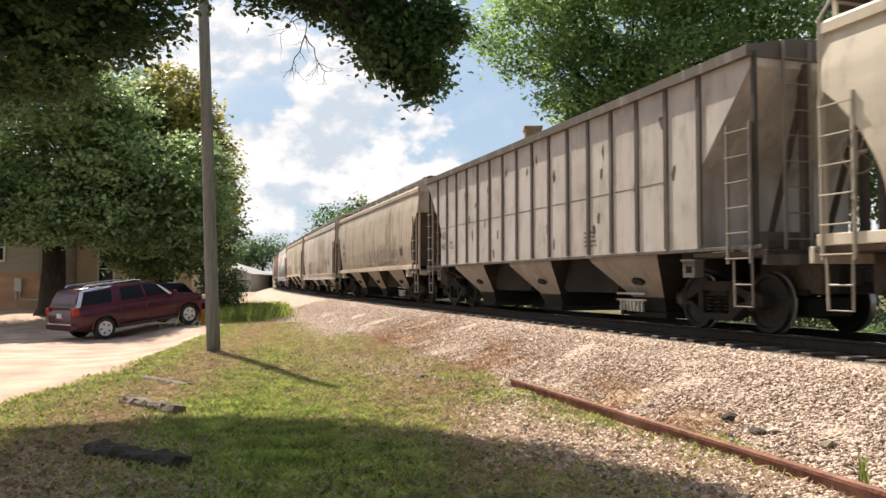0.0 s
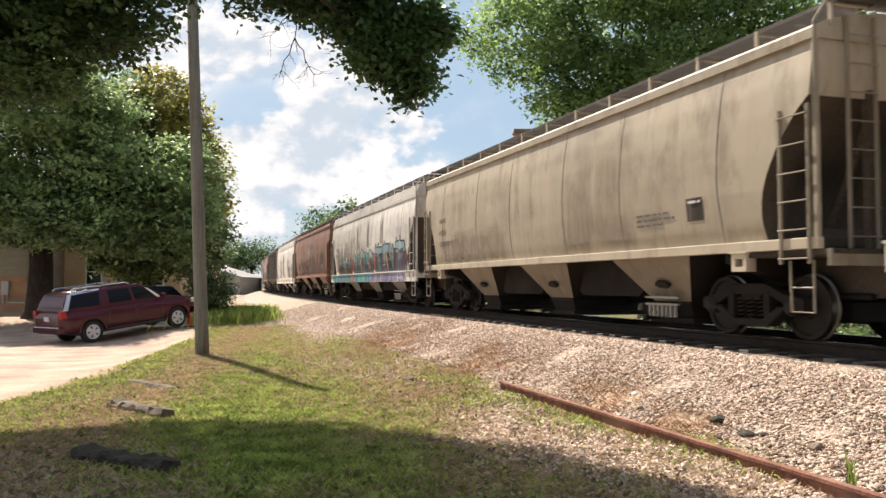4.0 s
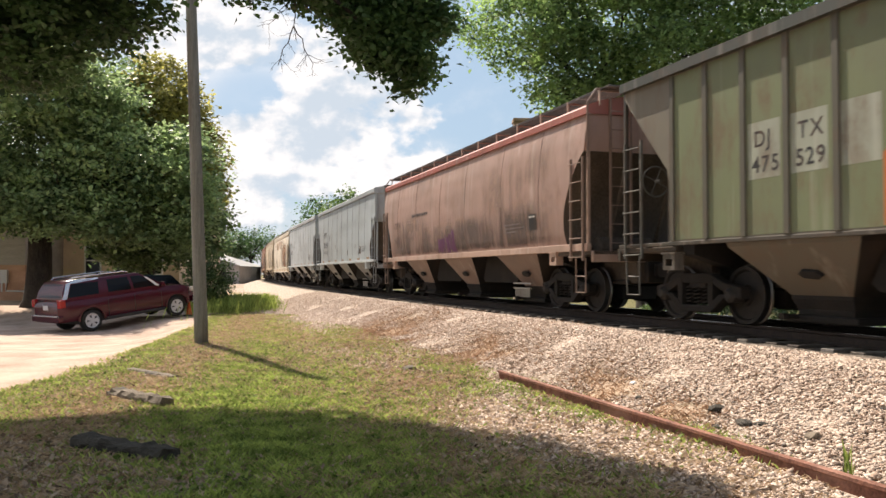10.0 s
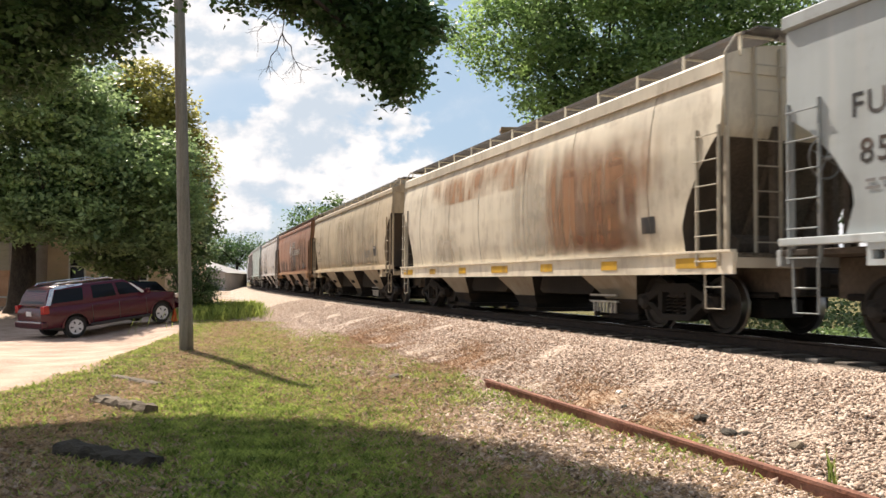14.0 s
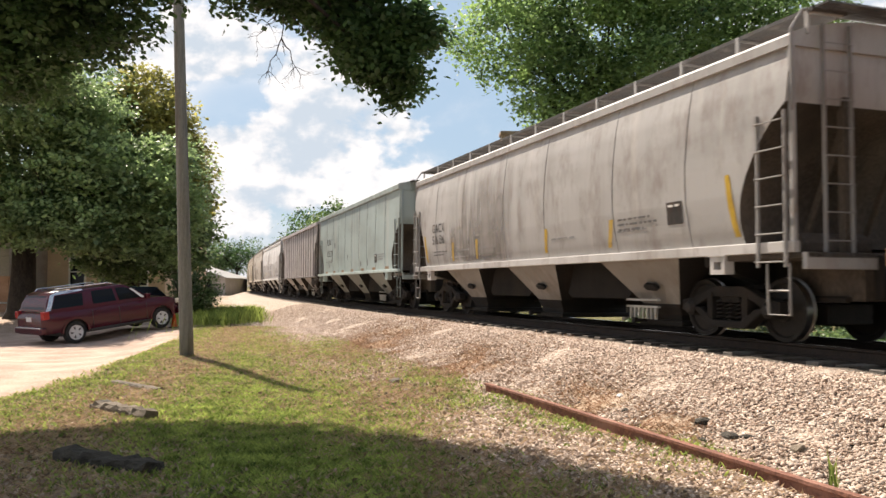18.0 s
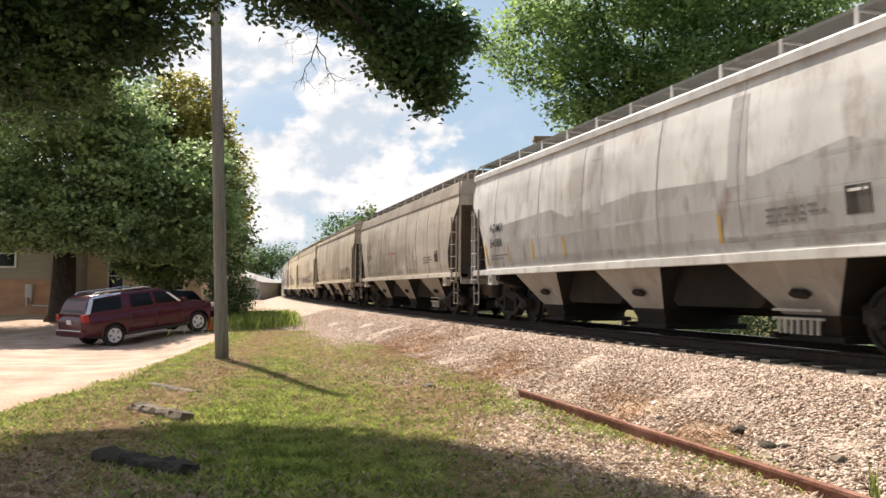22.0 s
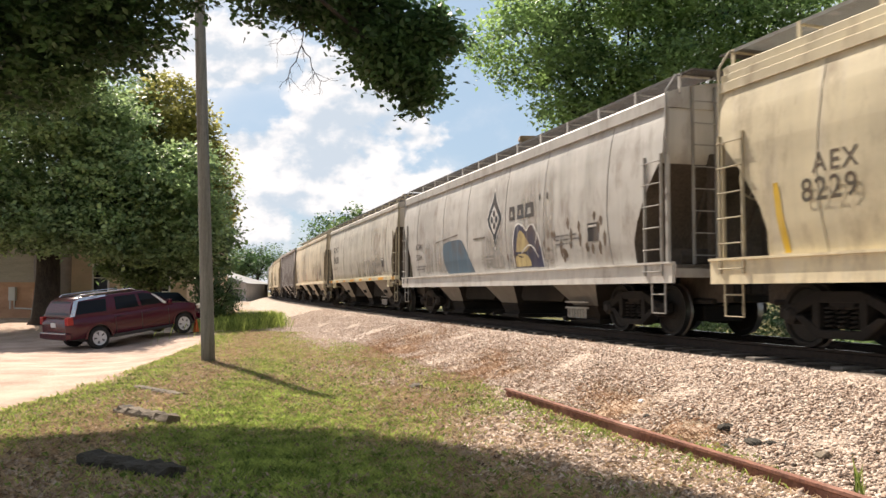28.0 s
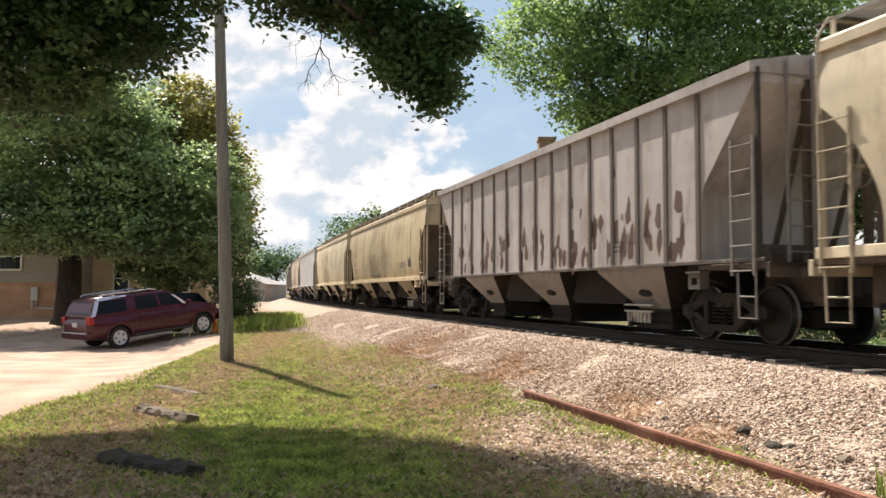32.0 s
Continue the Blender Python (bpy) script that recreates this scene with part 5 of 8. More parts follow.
def deco_c3(car, kind, hl):
    marks("CEFX", "11036", 1.2, 2.5, 0.30)(car, kind, hl)
    for x, w, h in ((2.95, 0.75, 0.72), (3.75, 0.62, 0.86), (4.4, 0.6, 0.80), (5.05, 0.75, 0.88), (5.95, 0.85, 0.82)):
        a = -hl + x
        ribbon(car, curvy([(a, 1.29), (a + 0.05, 1.29 + h * 0.7), (a + w * 0.4, 1.29 + h), (a + w * 0.8, 1.29 + h * 0.75), (a + w * 0.55, 1.29 + h * 0.45), (a + w * 0.95, 1.29 + h * 0.3), (a + w, 1.29)], 5), 0.075, kind, BLACK)
        ribbon(car, [(a + w * 0.3, 1.31), (a + w * 0.4, 1.29 + h * 0.35), (a + w * 0.6, 1.31)], 0.06, kind, BLACK)
    a = -hl + 7.35
    ribbon(car, curvy([(a, 1.65), (a + 0.02, 1.95), (a + 0.22, 2.05), (a + 0.38, 1.85), (a + 0.2, 1.66), (a, 1.68)], 5), 0.07, kind, BLACK)
    scrawl(car, kind, a + 0.55, 1.29, 1.5, 0.36, 4, BLACK, 0.085, 4)
    a = -hl + 12.25
    patch(car, [(a, 1.29), (a + 0.14, 1.29), (a + 0.10, 1.85), (a - 0.02, 1.85)], kind, rgb(205, 140, 40), 0.008, "yellow_stripe")
    sill_strokes(car, kind, -hl + 2.9, -hl + 6.8, 7, (BLACK,), 6)


# angular unreadable letter forms for murals, in a unit box
FORMS = (
    ((0, 0), (0.02, 0.70), (0.25, 1), (0.70, 0.95), (0.98, 0.65), (1, 0), (0.72, 0), (0.70, 0.50), (0.50, 0.62), (0.30, 0.50), (0.28, 0)),
    ((0, 0), (0.10, 0.90), (0.38, 1), (0.62, 0.45), (0.70, 0.95), (0.95, 0.85), (1, 0), (0.70, 0.05), (0.45, 0.10), (0.30, 0.50), (0.25, 0)),
    ((0, 0), (0, 0.30), (0.45, 0.35), (0.10, 0.55), (0.05, 0.95), (0.30, 1), (0.33, 1.12), (0.42, 1.12), (0.45, 1), (0.95, 1), (0.98, 0.70), (0.50, 0.68), (0.95, 0.45), (1, 0)),
    ((0.30, 0), (0.35, 0.70), (0, 0.72), (0.03, 0.95), (0.12, 0.95), (0.14, 1.10), (0.20, 1.10), (0.22, 0.96), (0.45, 0.97), (0.47, 1.12), (0.55, 1.12), (0.57, 0.96), (0.97, 0.95), (1, 0.70), (0.66, 0.70), (0.72, 0)),
)


def above(outline, z):
    """The part of an outline of (x, z) that lies over the height z."""
    out = []
    for p, q in zip(outline, outline[1:] + outline[:1]):
        if p[1] >= z:
            out.append(p)
        if (p[1] >= z) != (q[1] >= z):
            k = (z - p[1]) / (q[1] - p[1])
            out.append((p[0] + k * (q[0] - p[0]), z))
    return out


def mural_letter(car, kind, x, width, top, form, low, high, lean=0.0, base=1.29, stroke=0.055, level=0):
    """One outlined letter form: a darker foot, a paler head, a black edge and a pale inner line."""
    h = top - base
    o = [(x + width * a + lean * b, base + h * b) for a, b in FORMS[form]]
    d = 0.009 + 0.002 * level
    patch(car, o, kind, low, d, "paint_patch")
    for k, c in ((0.38, tuple(0.6 * a + 0.4 * b for a, b in zip(low, high))), (0.66, high)):
        head = above(o, base + h * k)
        if len(head) > 2:
            patch(car, head, kind, c, d + 0.003 + 0.003 * k, "paint_patch")
    ribbon(car, o + o[:1], stroke, kind, BLACK, d + 0.009)
    ribbon(car, [(a + 0.05, b - 0.07) for a, b in o[1:4]], 0.022, kind, WHITE, d + 0.011)
    for p, q, r in ((0.16, 0.80, 0.30), (0.52, 0.36, 0.72), (0.86, 0.30, 0.60)):
        ribbon(car, [(x + width * p, base + h * 0.05), (x + width * (p + 0.07) + lean * 0.4, base + h * r), (x + width * (p - 0.05) + lean * q, base + h * q)], stroke * 0.8, kind, BLACK, d + 0.010)


def deco_c5(car, kind, hl):
    teal, slate, pale, dusk = rgb(112, 190, 186), rgb(98, 118, 130), rgb(158, 200, 200), rgb(92, 92, 110)
    red, rose, orange = rgb(150, 74, 54), rgb(196, 90, 92), rgb(214, 148, 40)
    maroon, brown = rgb(104, 66, 66), rgb(128, 98, 92)
    a = -hl
    lettering(car, "AEX", a + 1.30, 2.40, 0.31, kind, (0.10, 0.095, 0.09), 0.006)
    lettering(car, "18026", a + 1.18, 2.12, 0.29, kind, (0.10, 0.095, 0.09), 0.006)
    # soft sprayed ground behind the letters
    for x0, x1, z1, c, d in ((1.75, 5.3, 1.85, brown, 0.003), (5.6, 9.9, 1.95, slate, 0.003), (10.2, 15.3, 2.05, dusk, 0.003)):
        n = int((x1 - x0) / 0.3)
        top = [(a + x0 + (x1 - x0) * i / n, z1 + 0.09 * math.sin(i * 2.3) + 0.06 * math.sin(i * 5.1)) for i in range(n + 1)]
        patch(car, [(a + x0, 1.28)] + top + [(a + x1, 1.28)], kind, c, d)
    stain(car, kind, a + 1.2, a + 6.0, 1.3, 2.9, (0.22, 0.17, 0.15), 0.0026)
    for x, z, w, h, c in ((5.25, 1.72, 0.52, 0.40, red), (10.02, 1.78, 0.30, 0.42, rose), (10.1, 1.55, 0.30, 0.26, red), (13.55, 1.85, 0.34, 0.36, maroon), (15.2, 1.75, 0.30, 0.30, maroon)):
        cloud(car, kind, a + x, z, w, h, c)
    for i, (x, w, top, f, lean) in enumerate(((1.85, 0.50, 2.03, 1, 0.05), (2.35, 0.60, 2.08, 0, -0.04), (2.98, 0.62, 2.10, 1, 0.12), (3.68, 0.62, 2.13, 0, 0.10), (4.35, 0.70, 1.95, 1, 0.16))):
        mural_letter(car, kind, a + x, w, top, f, (slate, maroon, slate)[i % 3], (teal, pale)[i % 2], lean, stroke=0.048, level=i % 3)
    for i, (x, w, top, f, lean) in enumerate(((5.80, 0.75, 2.12, 1, 0.03), (6.55, 0.72, 2.20, 1, 0.10), (7.25, 1.15, 2.34, 0, 0.05), (8.38, 0.80, 2.22, 1, 0.02), (9.08, 0.85, 2.26, 0, 0.06))):
        mural_letter(car, kind, a + x, w, top, f, (slate, dusk)[i % 2], (teal, pale)[(i + 1) % 2], lean, level=i % 3)
    for i, (x, w, top, f, lean) in enumerate(((10.35, 1.30, 2.34, 3, 0.0), (11.55, 1.25, 2.36, 2, 0.06), (12.70, 0.85, 2.40, 1, 0.05), (13.70, 1.45, 2.42, 3, 0.05))):
        mural_letter(car, kind, a + x, w, top, f, (slate, dusk)[i % 2], rgb(140, 176, 184), lean, stroke=0.065, level=i % 3)
    for x, z0, z1 in ((1.42, 1.45, 2.05), (3.72, 1.40, 1.95), (7.52, 1.42, 1.90), (9.22, 1.45, 1.95), (12.42, 1.42, 2.02)):
        patch(car, [(a + x, z0), (a + x + 0.16, z0), (a + x + 0.06, (z0 + z1) / 2 + 0.1), (a + x + 0.08, z1), (a + x - 0.08, z1), (a + x - 0.04, (z0 + z1) / 2)], kind, orange, 0.026, "paint_patch")
    # the sill: teal to the middle, pale violet beyond, with dark jagged strokes
    lilac, aqua = rgb(164, 164, 196), rgb(96, 196, 196)
    y = -KINDS[kind]["side"][0][1] - 0.045 - 0.036
    for i in range(14):
        x = a + 0.95 + i * 1.04
        c = ((aqua, teal, rgb(92, 170, 204)) if x < a + 9.8 else (lilac, rgb(182, 180, 206), rgb(132, 132, 172)))[i % 3]
        bm = B()
        add_box(bm, (x - 0.52, y - 0.004, 0.92), (x + 0.52, y, 1.24))
        coloured(put("paint_patch", bm_mesh("paint_patch", bm, M_STENCIL), car), c)
    sill_strokes(car, kind, a + 1.0, a + 9.9, 38, (BLACK, rgb(60, 130, 140), rgb(170, 90, 110), (0.03, 0.05, 0.07)), 8, 0.30, 0.16)
    sill_strokes(car, kind, a + 10.0, a + 15.3, 30, ((0.03, 0.03, 0.05), rgb(90, 84, 130), (0.03, 0.03, 0.05), rgb(210, 208, 220)), 9, 0.30, 0.14)
    for x, w in ((5.35, 0.5), (9.95, 0.25)):
        v = [(a + x, y - 0.010, 0.94), (a + x + w * 0.7, y - 0.010, 0.94), (a + x + w, y - 0.010, 1.23), (a + x - 0.1, y - 0.010, 1.23)]
        coloured(put("paint_patch", mesh_of("paint_patch", v, [(0, 1, 2, 3)], M_STENCIL), car), rgb(216, 128, 90))
    for x in (6.5, 7.0, 8.6, 11.2):
        stain(car, kind, a + x, a + x + 0.6, 2.3, 3.75, (0.10, 0.08, 0.065), 0.0052)


def deco_c6(car, kind, hl):
    stain(car, kind, -1.5, hl - 0.9, 1.4, 3.0, (0.06, 0.04, 0.03))
    stain(car, kind, -hl + 0.9, 1.0, 1.4, 2.6, (0.07, 0.045, 0.032), 0.005)
    diamond(car, kind, -hl + 7.70, 2.88, 0.78, WHITE, (0.045, 0.038, 0.036), [(-hl + 8.51, 2.90, 0.43, 0.46, 3)], (0.42, 0.40, 0.34))
    bars(car, hl - 3.0, 1.9, [0.6, 0.5], kind, (0.35, 0.3, 0.25))
    edge_stripe(car, kind, hl - 0.75, (0.60, 0.42, 0.02))


def deco_c7(car, kind, hl):
    a = -hl
    stain(car, kind, a + 6.92, a + 8.39, 1.28, 3.75, (0.24, 0.17, 0.12))
    stain(car, kind, a + 7.12, a + 8.29, 1.30, 3.70, (0.22, 0.16, 0.11), 0.0052)
    dashes(car, kind, hl)
    scrawl(car, kind, a + 12.02, 1.79, 1.20, 0.48, 4, BLACK, 0.075, 21)
    scrawl(car, kind, a + 12.36, 1.35, 0.85, 0.42, 3, BLACK, 0.075, 22)
    bars(car, a + 10.45, 2.57, [2.78], kind, (0.30, 0.29, 0.27), 0.07)
    bars(car, a + 14.23, 2.15, [1.0, 0.9, 1.0], kind, (0.30, 0.29, 0.27), 0.05)
    bars(car, a + 3.50, 2.42, [1.5], kind, (0.30, 0.29, 0.27), 0.10)
    patch(car, [(a + 14.34, 1.41), (a + 14.93, 1.41), (a + 14.93, 1.68), (a + 14.34, 1.68)], kind, BLACK, name="data_plate")
    scrawl(car, kind, a + 14.43, 1.61, 0.8, 0.8, 4, (0.10, 0.10, 0.11), 0.06, 24)
    for x, z, w, h in ((5.52, 1.95, 0.32, 0.30), (3.28, 1.60, 0.26, 0.18)):
        patch(car, [(a + x - w, z - h), (a + x + w, z - h * 1.1), (a + x + w * 0.9, z), (a + x + w * 0.2, z + h * 0.2), (a + x, z + h), (a + x - w * 0.5, z + h * 0.3), (a + x - w * 0.8, z)], kind, (0.05, 0.05, 0.052), 0.007, "paint_patch", "dark smudge of sprayed paint")
    rust_patches(car, kind, hl, 5, (0.10, 0.08, 0.07), 1.5, 2.2, 12, 0.10)


def deco_c8(car, kind, hl):
    top = KINDS[kind]["side"][-1][0] - 0.1
    stain(car, kind, hl - 6.0, hl - 1.35, 1.34, 4.1, (0.03, 0.03, 0.027))
    stain(car, kind, hl - 4.0, hl - 1.35, 1.34, 4.1, (0.03, 0.03, 0.027), 0.006)
    patch(car, [(-hl + 1.40, 1.34), (-hl + 7.2, 1.34), (-hl + 7.3, 2.4), (-hl + 6.4, 3.1), (-hl + 6.5, top), (-hl + 1.40, top)], kind, rgb(108, 116, 86), 0.0025, "paint_patch", "paler green repainted panels")
    for i, (a, b, x) in enumerate((("DJ", 0, 3.40), ("TX", 0, 4.24), ("475", 1, 3.36), ("529", 1, 4.20), ("", 0, 5.06))):
        xx = -hl + x
        if not b:
            patch(car, [(xx - 0.12, 2.12), (xx + 0.52, 2.12), (xx + 0.52, 2.92), (xx - 0.12, 2.92)], kind, rgb(150, 155, 140), 0.004, "paint_patch")
        if a:
            lettering(car, a, xx, 2.57 - 0.36 * b, 0.32, kind, BLACK, 0.006)
    x = -hl + 8.3
    patch(car, [(x, 2.13), (x + 0.72, 2.13), (x + 0.72, 3.26), (x, 3.26)], kind, rgb(190, 195, 195), 0.006, "sign", "pale square company sign")
    patch(car, [(x + 0.06, 2.18), (x + 0.66, 2.18), (x + 0.66, 2.72), (x + 0.06, 2.72)], kind, rgb(70, 80, 150), 0.010, "sign")
    patch(car, [(x + 0.36, 2.76), (x + 0.56, 2.98), (x + 0.36, 3.22), (x + 0.16, 2.98)], kind, rgb(60, 62, 120), 0.010, "sign")
    for a in (5.60, 8.08, 10.85, 14.65):
        patch(car, [(-hl + a, 1.35), (-hl + a + 0.13, 1.35), (-hl + a + 0.13, 2.3), (-hl + a, 2.2)], kind, rgb(190, 100, 40), 0.01, "orange_stripe")
    patch(car, [(hl - 2.6, 1.5), (hl - 1.75, 1.5), (hl - 1.75, 1.95), (hl - 2.6, 1.95)], kind, rgb(140, 140, 125), 0.004, "paint_patch")


def deco_c9(car, kind, hl):
    stain(car, kind, -hl + 0.8, 0.8, 1.4, 2.6, (0.12, 0.085, 0.07))
    stain(car, kind, -1.0, hl - 0.9, 1.4, 2.5, (0.12, 0.085, 0.07), 0.005)
    marks("CEFX", "10515", 1.64, 2.39, 0.38, (0.07, 0.04, 0.035))(car, kind, hl)
    scrawl(car, kind, -hl + 6.84, 1.42, 1.6, 0.60, 6, rgb(110, 60, 105), 0.12, 31)
    bars(car, -hl + 4.0, 2.7, [1.8], kind, (0.05, 0.04, 0.04), 0.09)


def deco_furx(number, x0=1.98):
    def deco(car, kind, hl):
        lettering(car, "FURX", -hl + x0, 2.77, 0.41, kind, BLACK)
        lettering(car, number, -hl + x0 + 0.12, 2.21, 0.41, kind, BLACK)
        bars(car, -hl + x0 + 0.2, 1.98, [1.4, 1.2], kind, (0.2, 0.2, 0.2))
        x = -hl + x0 + 1.93
        patch(car, [(x, 2.57), (x + 0.24, 2.57), (x + 0.24, 2.81), (x, 2.81)], kind, (0.16, 0.17, 0.18), name="data_plate")
        for i in range(7):
            xx = -hl + 1.6 + i * 2.0
            patch(car, [(xx, 1.40), (xx + 0.55, 1.40), (xx + 0.55, 1.50), (xx, 1.50)], kind, rgb(150, 118, 88), 0.004, "rust_patch")
        patch(car, [(-hl + 12.0, 1.68), (-hl + 12.4, 1.68), (-hl + 12.4, 2.0), (-hl + 12.0, 2.0)], kind, (0.04, 0.04, 0.04), name="data_plate")
        bars(car, -hl + 12.05, 1.92, [0.3], kind, WHITE, depth=0.012)
        bars(car, -hl + 12.6, 1.95, [0.9, 0.9, 0.7], kind, (0.25, 0.25, 0.25))
        rust_patches(car, kind, hl, 6, (0.10, 0.09, 0.085), 1.7, 2.2, int(number), 0.14)
    return deco


def deco_c12(car, kind, hl):
    dashes(car, kind, hl)
    for x0, x1, z0, z1, c in ((hl - 6.2, hl - 1.2, 1.29, 3.8, rgb(150, 108, 74)), (hl - 5.4, hl - 2.4, 1.29, 3.7, rgb(120, 76, 48)), (hl - 4.4, hl - 1.6, 1.29, 3.2, rgb(110, 78, 56)), (-hl + 2, hl - 5.5, 2.9, 3.9, rgb(150, 110, 76))):
        stain(car, kind, x0, x1, z0, z1, c, 0.0055 - 0.0003 * x0 / hl)
    patch(car, [(hl - 2.1, 1.62), (hl - 1.7, 1.62), (hl - 1.7, 1.9), (hl - 2.1, 1.9)], kind, BLACK, name="data_plate")


def deco_c14(car, kind, hl):
    stain(car, kind, -0.5, hl - 0.9, 1.4, 3.4, (0.05, 0.035, 0.025))
    stain(car, kind, -hl + 0.9, 1.5, 1.4, 2.4, (0.06, 0.04, 0.028), 0.005)
    diamond(car, kind, -hl + 7.57, 2.85, 0.78, WHITE, (0.045, 0.038, 0.036), [(-hl + 8.47, 2.93, 0.40, 0.38, 3)], (0.5, 0.47, 0.4))
    for i in range(14):
        if i in (3, 11):
            continue
        x = -hl + 8.43 + i * 0.269
        patch(car, [(x, 2.45), (x + 0.25, 2.45), (x + 0.25, 2.77), (x, 2.77)], kind, (0.46, 0.42, 0.36), 0.008, "sign_letter")
        patch(car, [(x + 0.03, 2.48), (x + 0.22, 2.48), (x + 0.22, 2.74), (x + 0.03, 2.74)], kind, (0.07, 0.05, 0.04), 0.011, "sign_letter")
        patch(car, [(x + 0.10, 2.55), (x + 0.16, 2.55), (x + 0.16, 2.66), (x + 0.10, 2.66)], kind, (0.46, 0.42, 0.36), 0.014, "sign_letter")
    patch(car, [(-hl + 13.39, 1.54), (-hl + 13.9, 1.54), (-hl + 13.9, 1.85), (-hl + 13.39, 1.85)], kind, BLACK, name="data_plate")


def deco_c15(car, kind, hl):
    marks("GACX", "516136", 1.79, 2.33, 0.45, nz=1.99)(car, kind, hl)
    edge_stripe(car, kind, hl - 1.1)
    edge_stripe(car, kind, -hl + 1.15, z0=1.5, z1=2.3)
    for x, w in ((-hl + 3.4, 0.2), (-hl + 5.2, 0.2), (hl - 7.2, 0.2), (hl - 4.6, 0.35)):
        patch(car, [(x, 1.5), (x + 0.12, 1.5), (x + 0.14 + w * 0.3, 2.0), (x + w * 0.3, 2.0)], kind, (0.6, 0.38, 0.05), 0.007, "yellow_stripe")
        bars(car, x + 0.35, 1.75, [1.0], kind, (0.25, 0.25, 0.25))


def deco_c17(car, kind, hl):
    for a in (7.2, 9.93):
        patch(car, [(-hl + a, 1.5), (-hl + a + 0.1, 1.5), (-hl + a + 0.12, 2.05), (-hl + a + 0.02, 2.05)], kind, (0.62, 0.36, 0.05), 0.01, "yellow_stripe")
    bars(car, hl - 4.6, 1.75, [0.6, 0.6], kind, (0.2, 0.2, 0.2))
    bars(car, -hl + 5.6, 1.95, [0.5, 0.5, 0.5], kind, (0.3, 0.3, 0.3))


def deco_c18(car, kind, hl):
    grey = rgb(172, 172, 172)
    patch(car, [(-hl + 1.1, 1.42), (hl - 1.1, 1.42), (hl - 1.0, 2.35), (hl - 2.6, 2.75), (hl - 4.4, 2.5), (0.8, 2.62), (-2.2, 2.42), (-3.0, 2.66), (-hl + 1.6, 2.5)], kind, grey, 0.003, "paint_patch", "darker grey band of worn paint")
    for x in (-1.1, 3.4):
        patch(car, [(x, 2.4), (x + 0.45, 2.4), (x + 0.5, 3.75), (x + 0.1, 3.75)], kind, grey, 0.004)
    for x in (-hl + 2.7, -hl + 4.3, -hl + 6.0, hl - 5.3):
        patch(car, [(x, 1.55), (x + 0.09, 1.55), (x + 0.06, 2.0), (x - 0.03, 2.0)], kind, (0.6, 0.38, 0.05), 0.009, "yellow_stripe")
    edge_stripe(car, kind, -hl + 1.15, z0=1.5, z1=2.1)
    marks("ADMX", "54088", 1.45, 2.36, 0.40, nz=1.96)(car, kind, hl)


def deco_c21(car, kind, hl):
    scrawl(car, kind, -hl + 4.5, 1.31, 7.7, 0.66, 15, (0.05, 0.045, 0.05), 0.075, 41)
    scrawl(car, kind, -hl + 1.5, 1.6, 1.6, 0.4, 4, (0.2, 0.17, 0.15), 0.04, 42)
    rust_patches(car, kind, hl, 3, (0.13, 0.09, 0.08), 1.7, 3.2, 43, 0.3)


def deco_c22(car, kind, hl):
    lettering(car, "AEX", -hl + 1.88, 2.32, 0.36, kind, (0.10, 0.085, 0.06))
    lettering(car, "8229", -hl + 1.68, 1.96, 0.42, kind, (0.10, 0.085, 0.06))
    edge_stripe(car, kind, -hl + 1.29, z0=1.31, z1=2.27)
    for i, (x, w, h) in enumerate(((4.0, 0.95, 1.15), (4.9, 0.85, 1.30), (5.75, 0.9, 1.2), (6.65, 0.9, 1.05))):
        a = -hl + x
        o = [(a, 1.29), (a - 0.05, 1.29 + h * 0.55), (a + 0.12, 1.29 + h * 0.60), (a + 0.10, 1.29 + h), (a + w * 0.9, 1.29 + h * 0.94), (a + w, 1.29 + h * 0.45), (a + w * 0.86, 1.29 + h * 0.4), (a + w * 1.02, 1.29)]
        patch(car, o, kind, ((0.035, 0.032, 0.04), (0.05, 0.04, 0.065))[i % 2], 0.008 + 0.001 * i)
        ribbon(car, o + o[:1], 0.075, kind, WHITE, 0.016 + 0.001 * i)
        ribbon(car, [(a + w * 0.35, 1.6), (a + w * 0.4, 1.29 + h * 0.5), (a + w * 0.62, 1.29 + h * 0.5)], 0.07, kind, WHITE, 0.018)
    a = -hl + 7.7
    patch(car, [(a, 1.5), (a + 0.13, 1.5), (a + 0.16, 2.1), (a + 0.04, 2.1)], kind, YELLOW, 0.008)
    scrawl(car, kind, -hl + 8.6, 1.55, 2.6, 0.4, 5, BLACK, 0.045, 52)
    sill_strokes(car, kind, -hl + 3.9, -hl + 7.7, 16, ((0.035, 0.032, 0.04), (0.05, 0.04, 0.065), WHITE), 53)


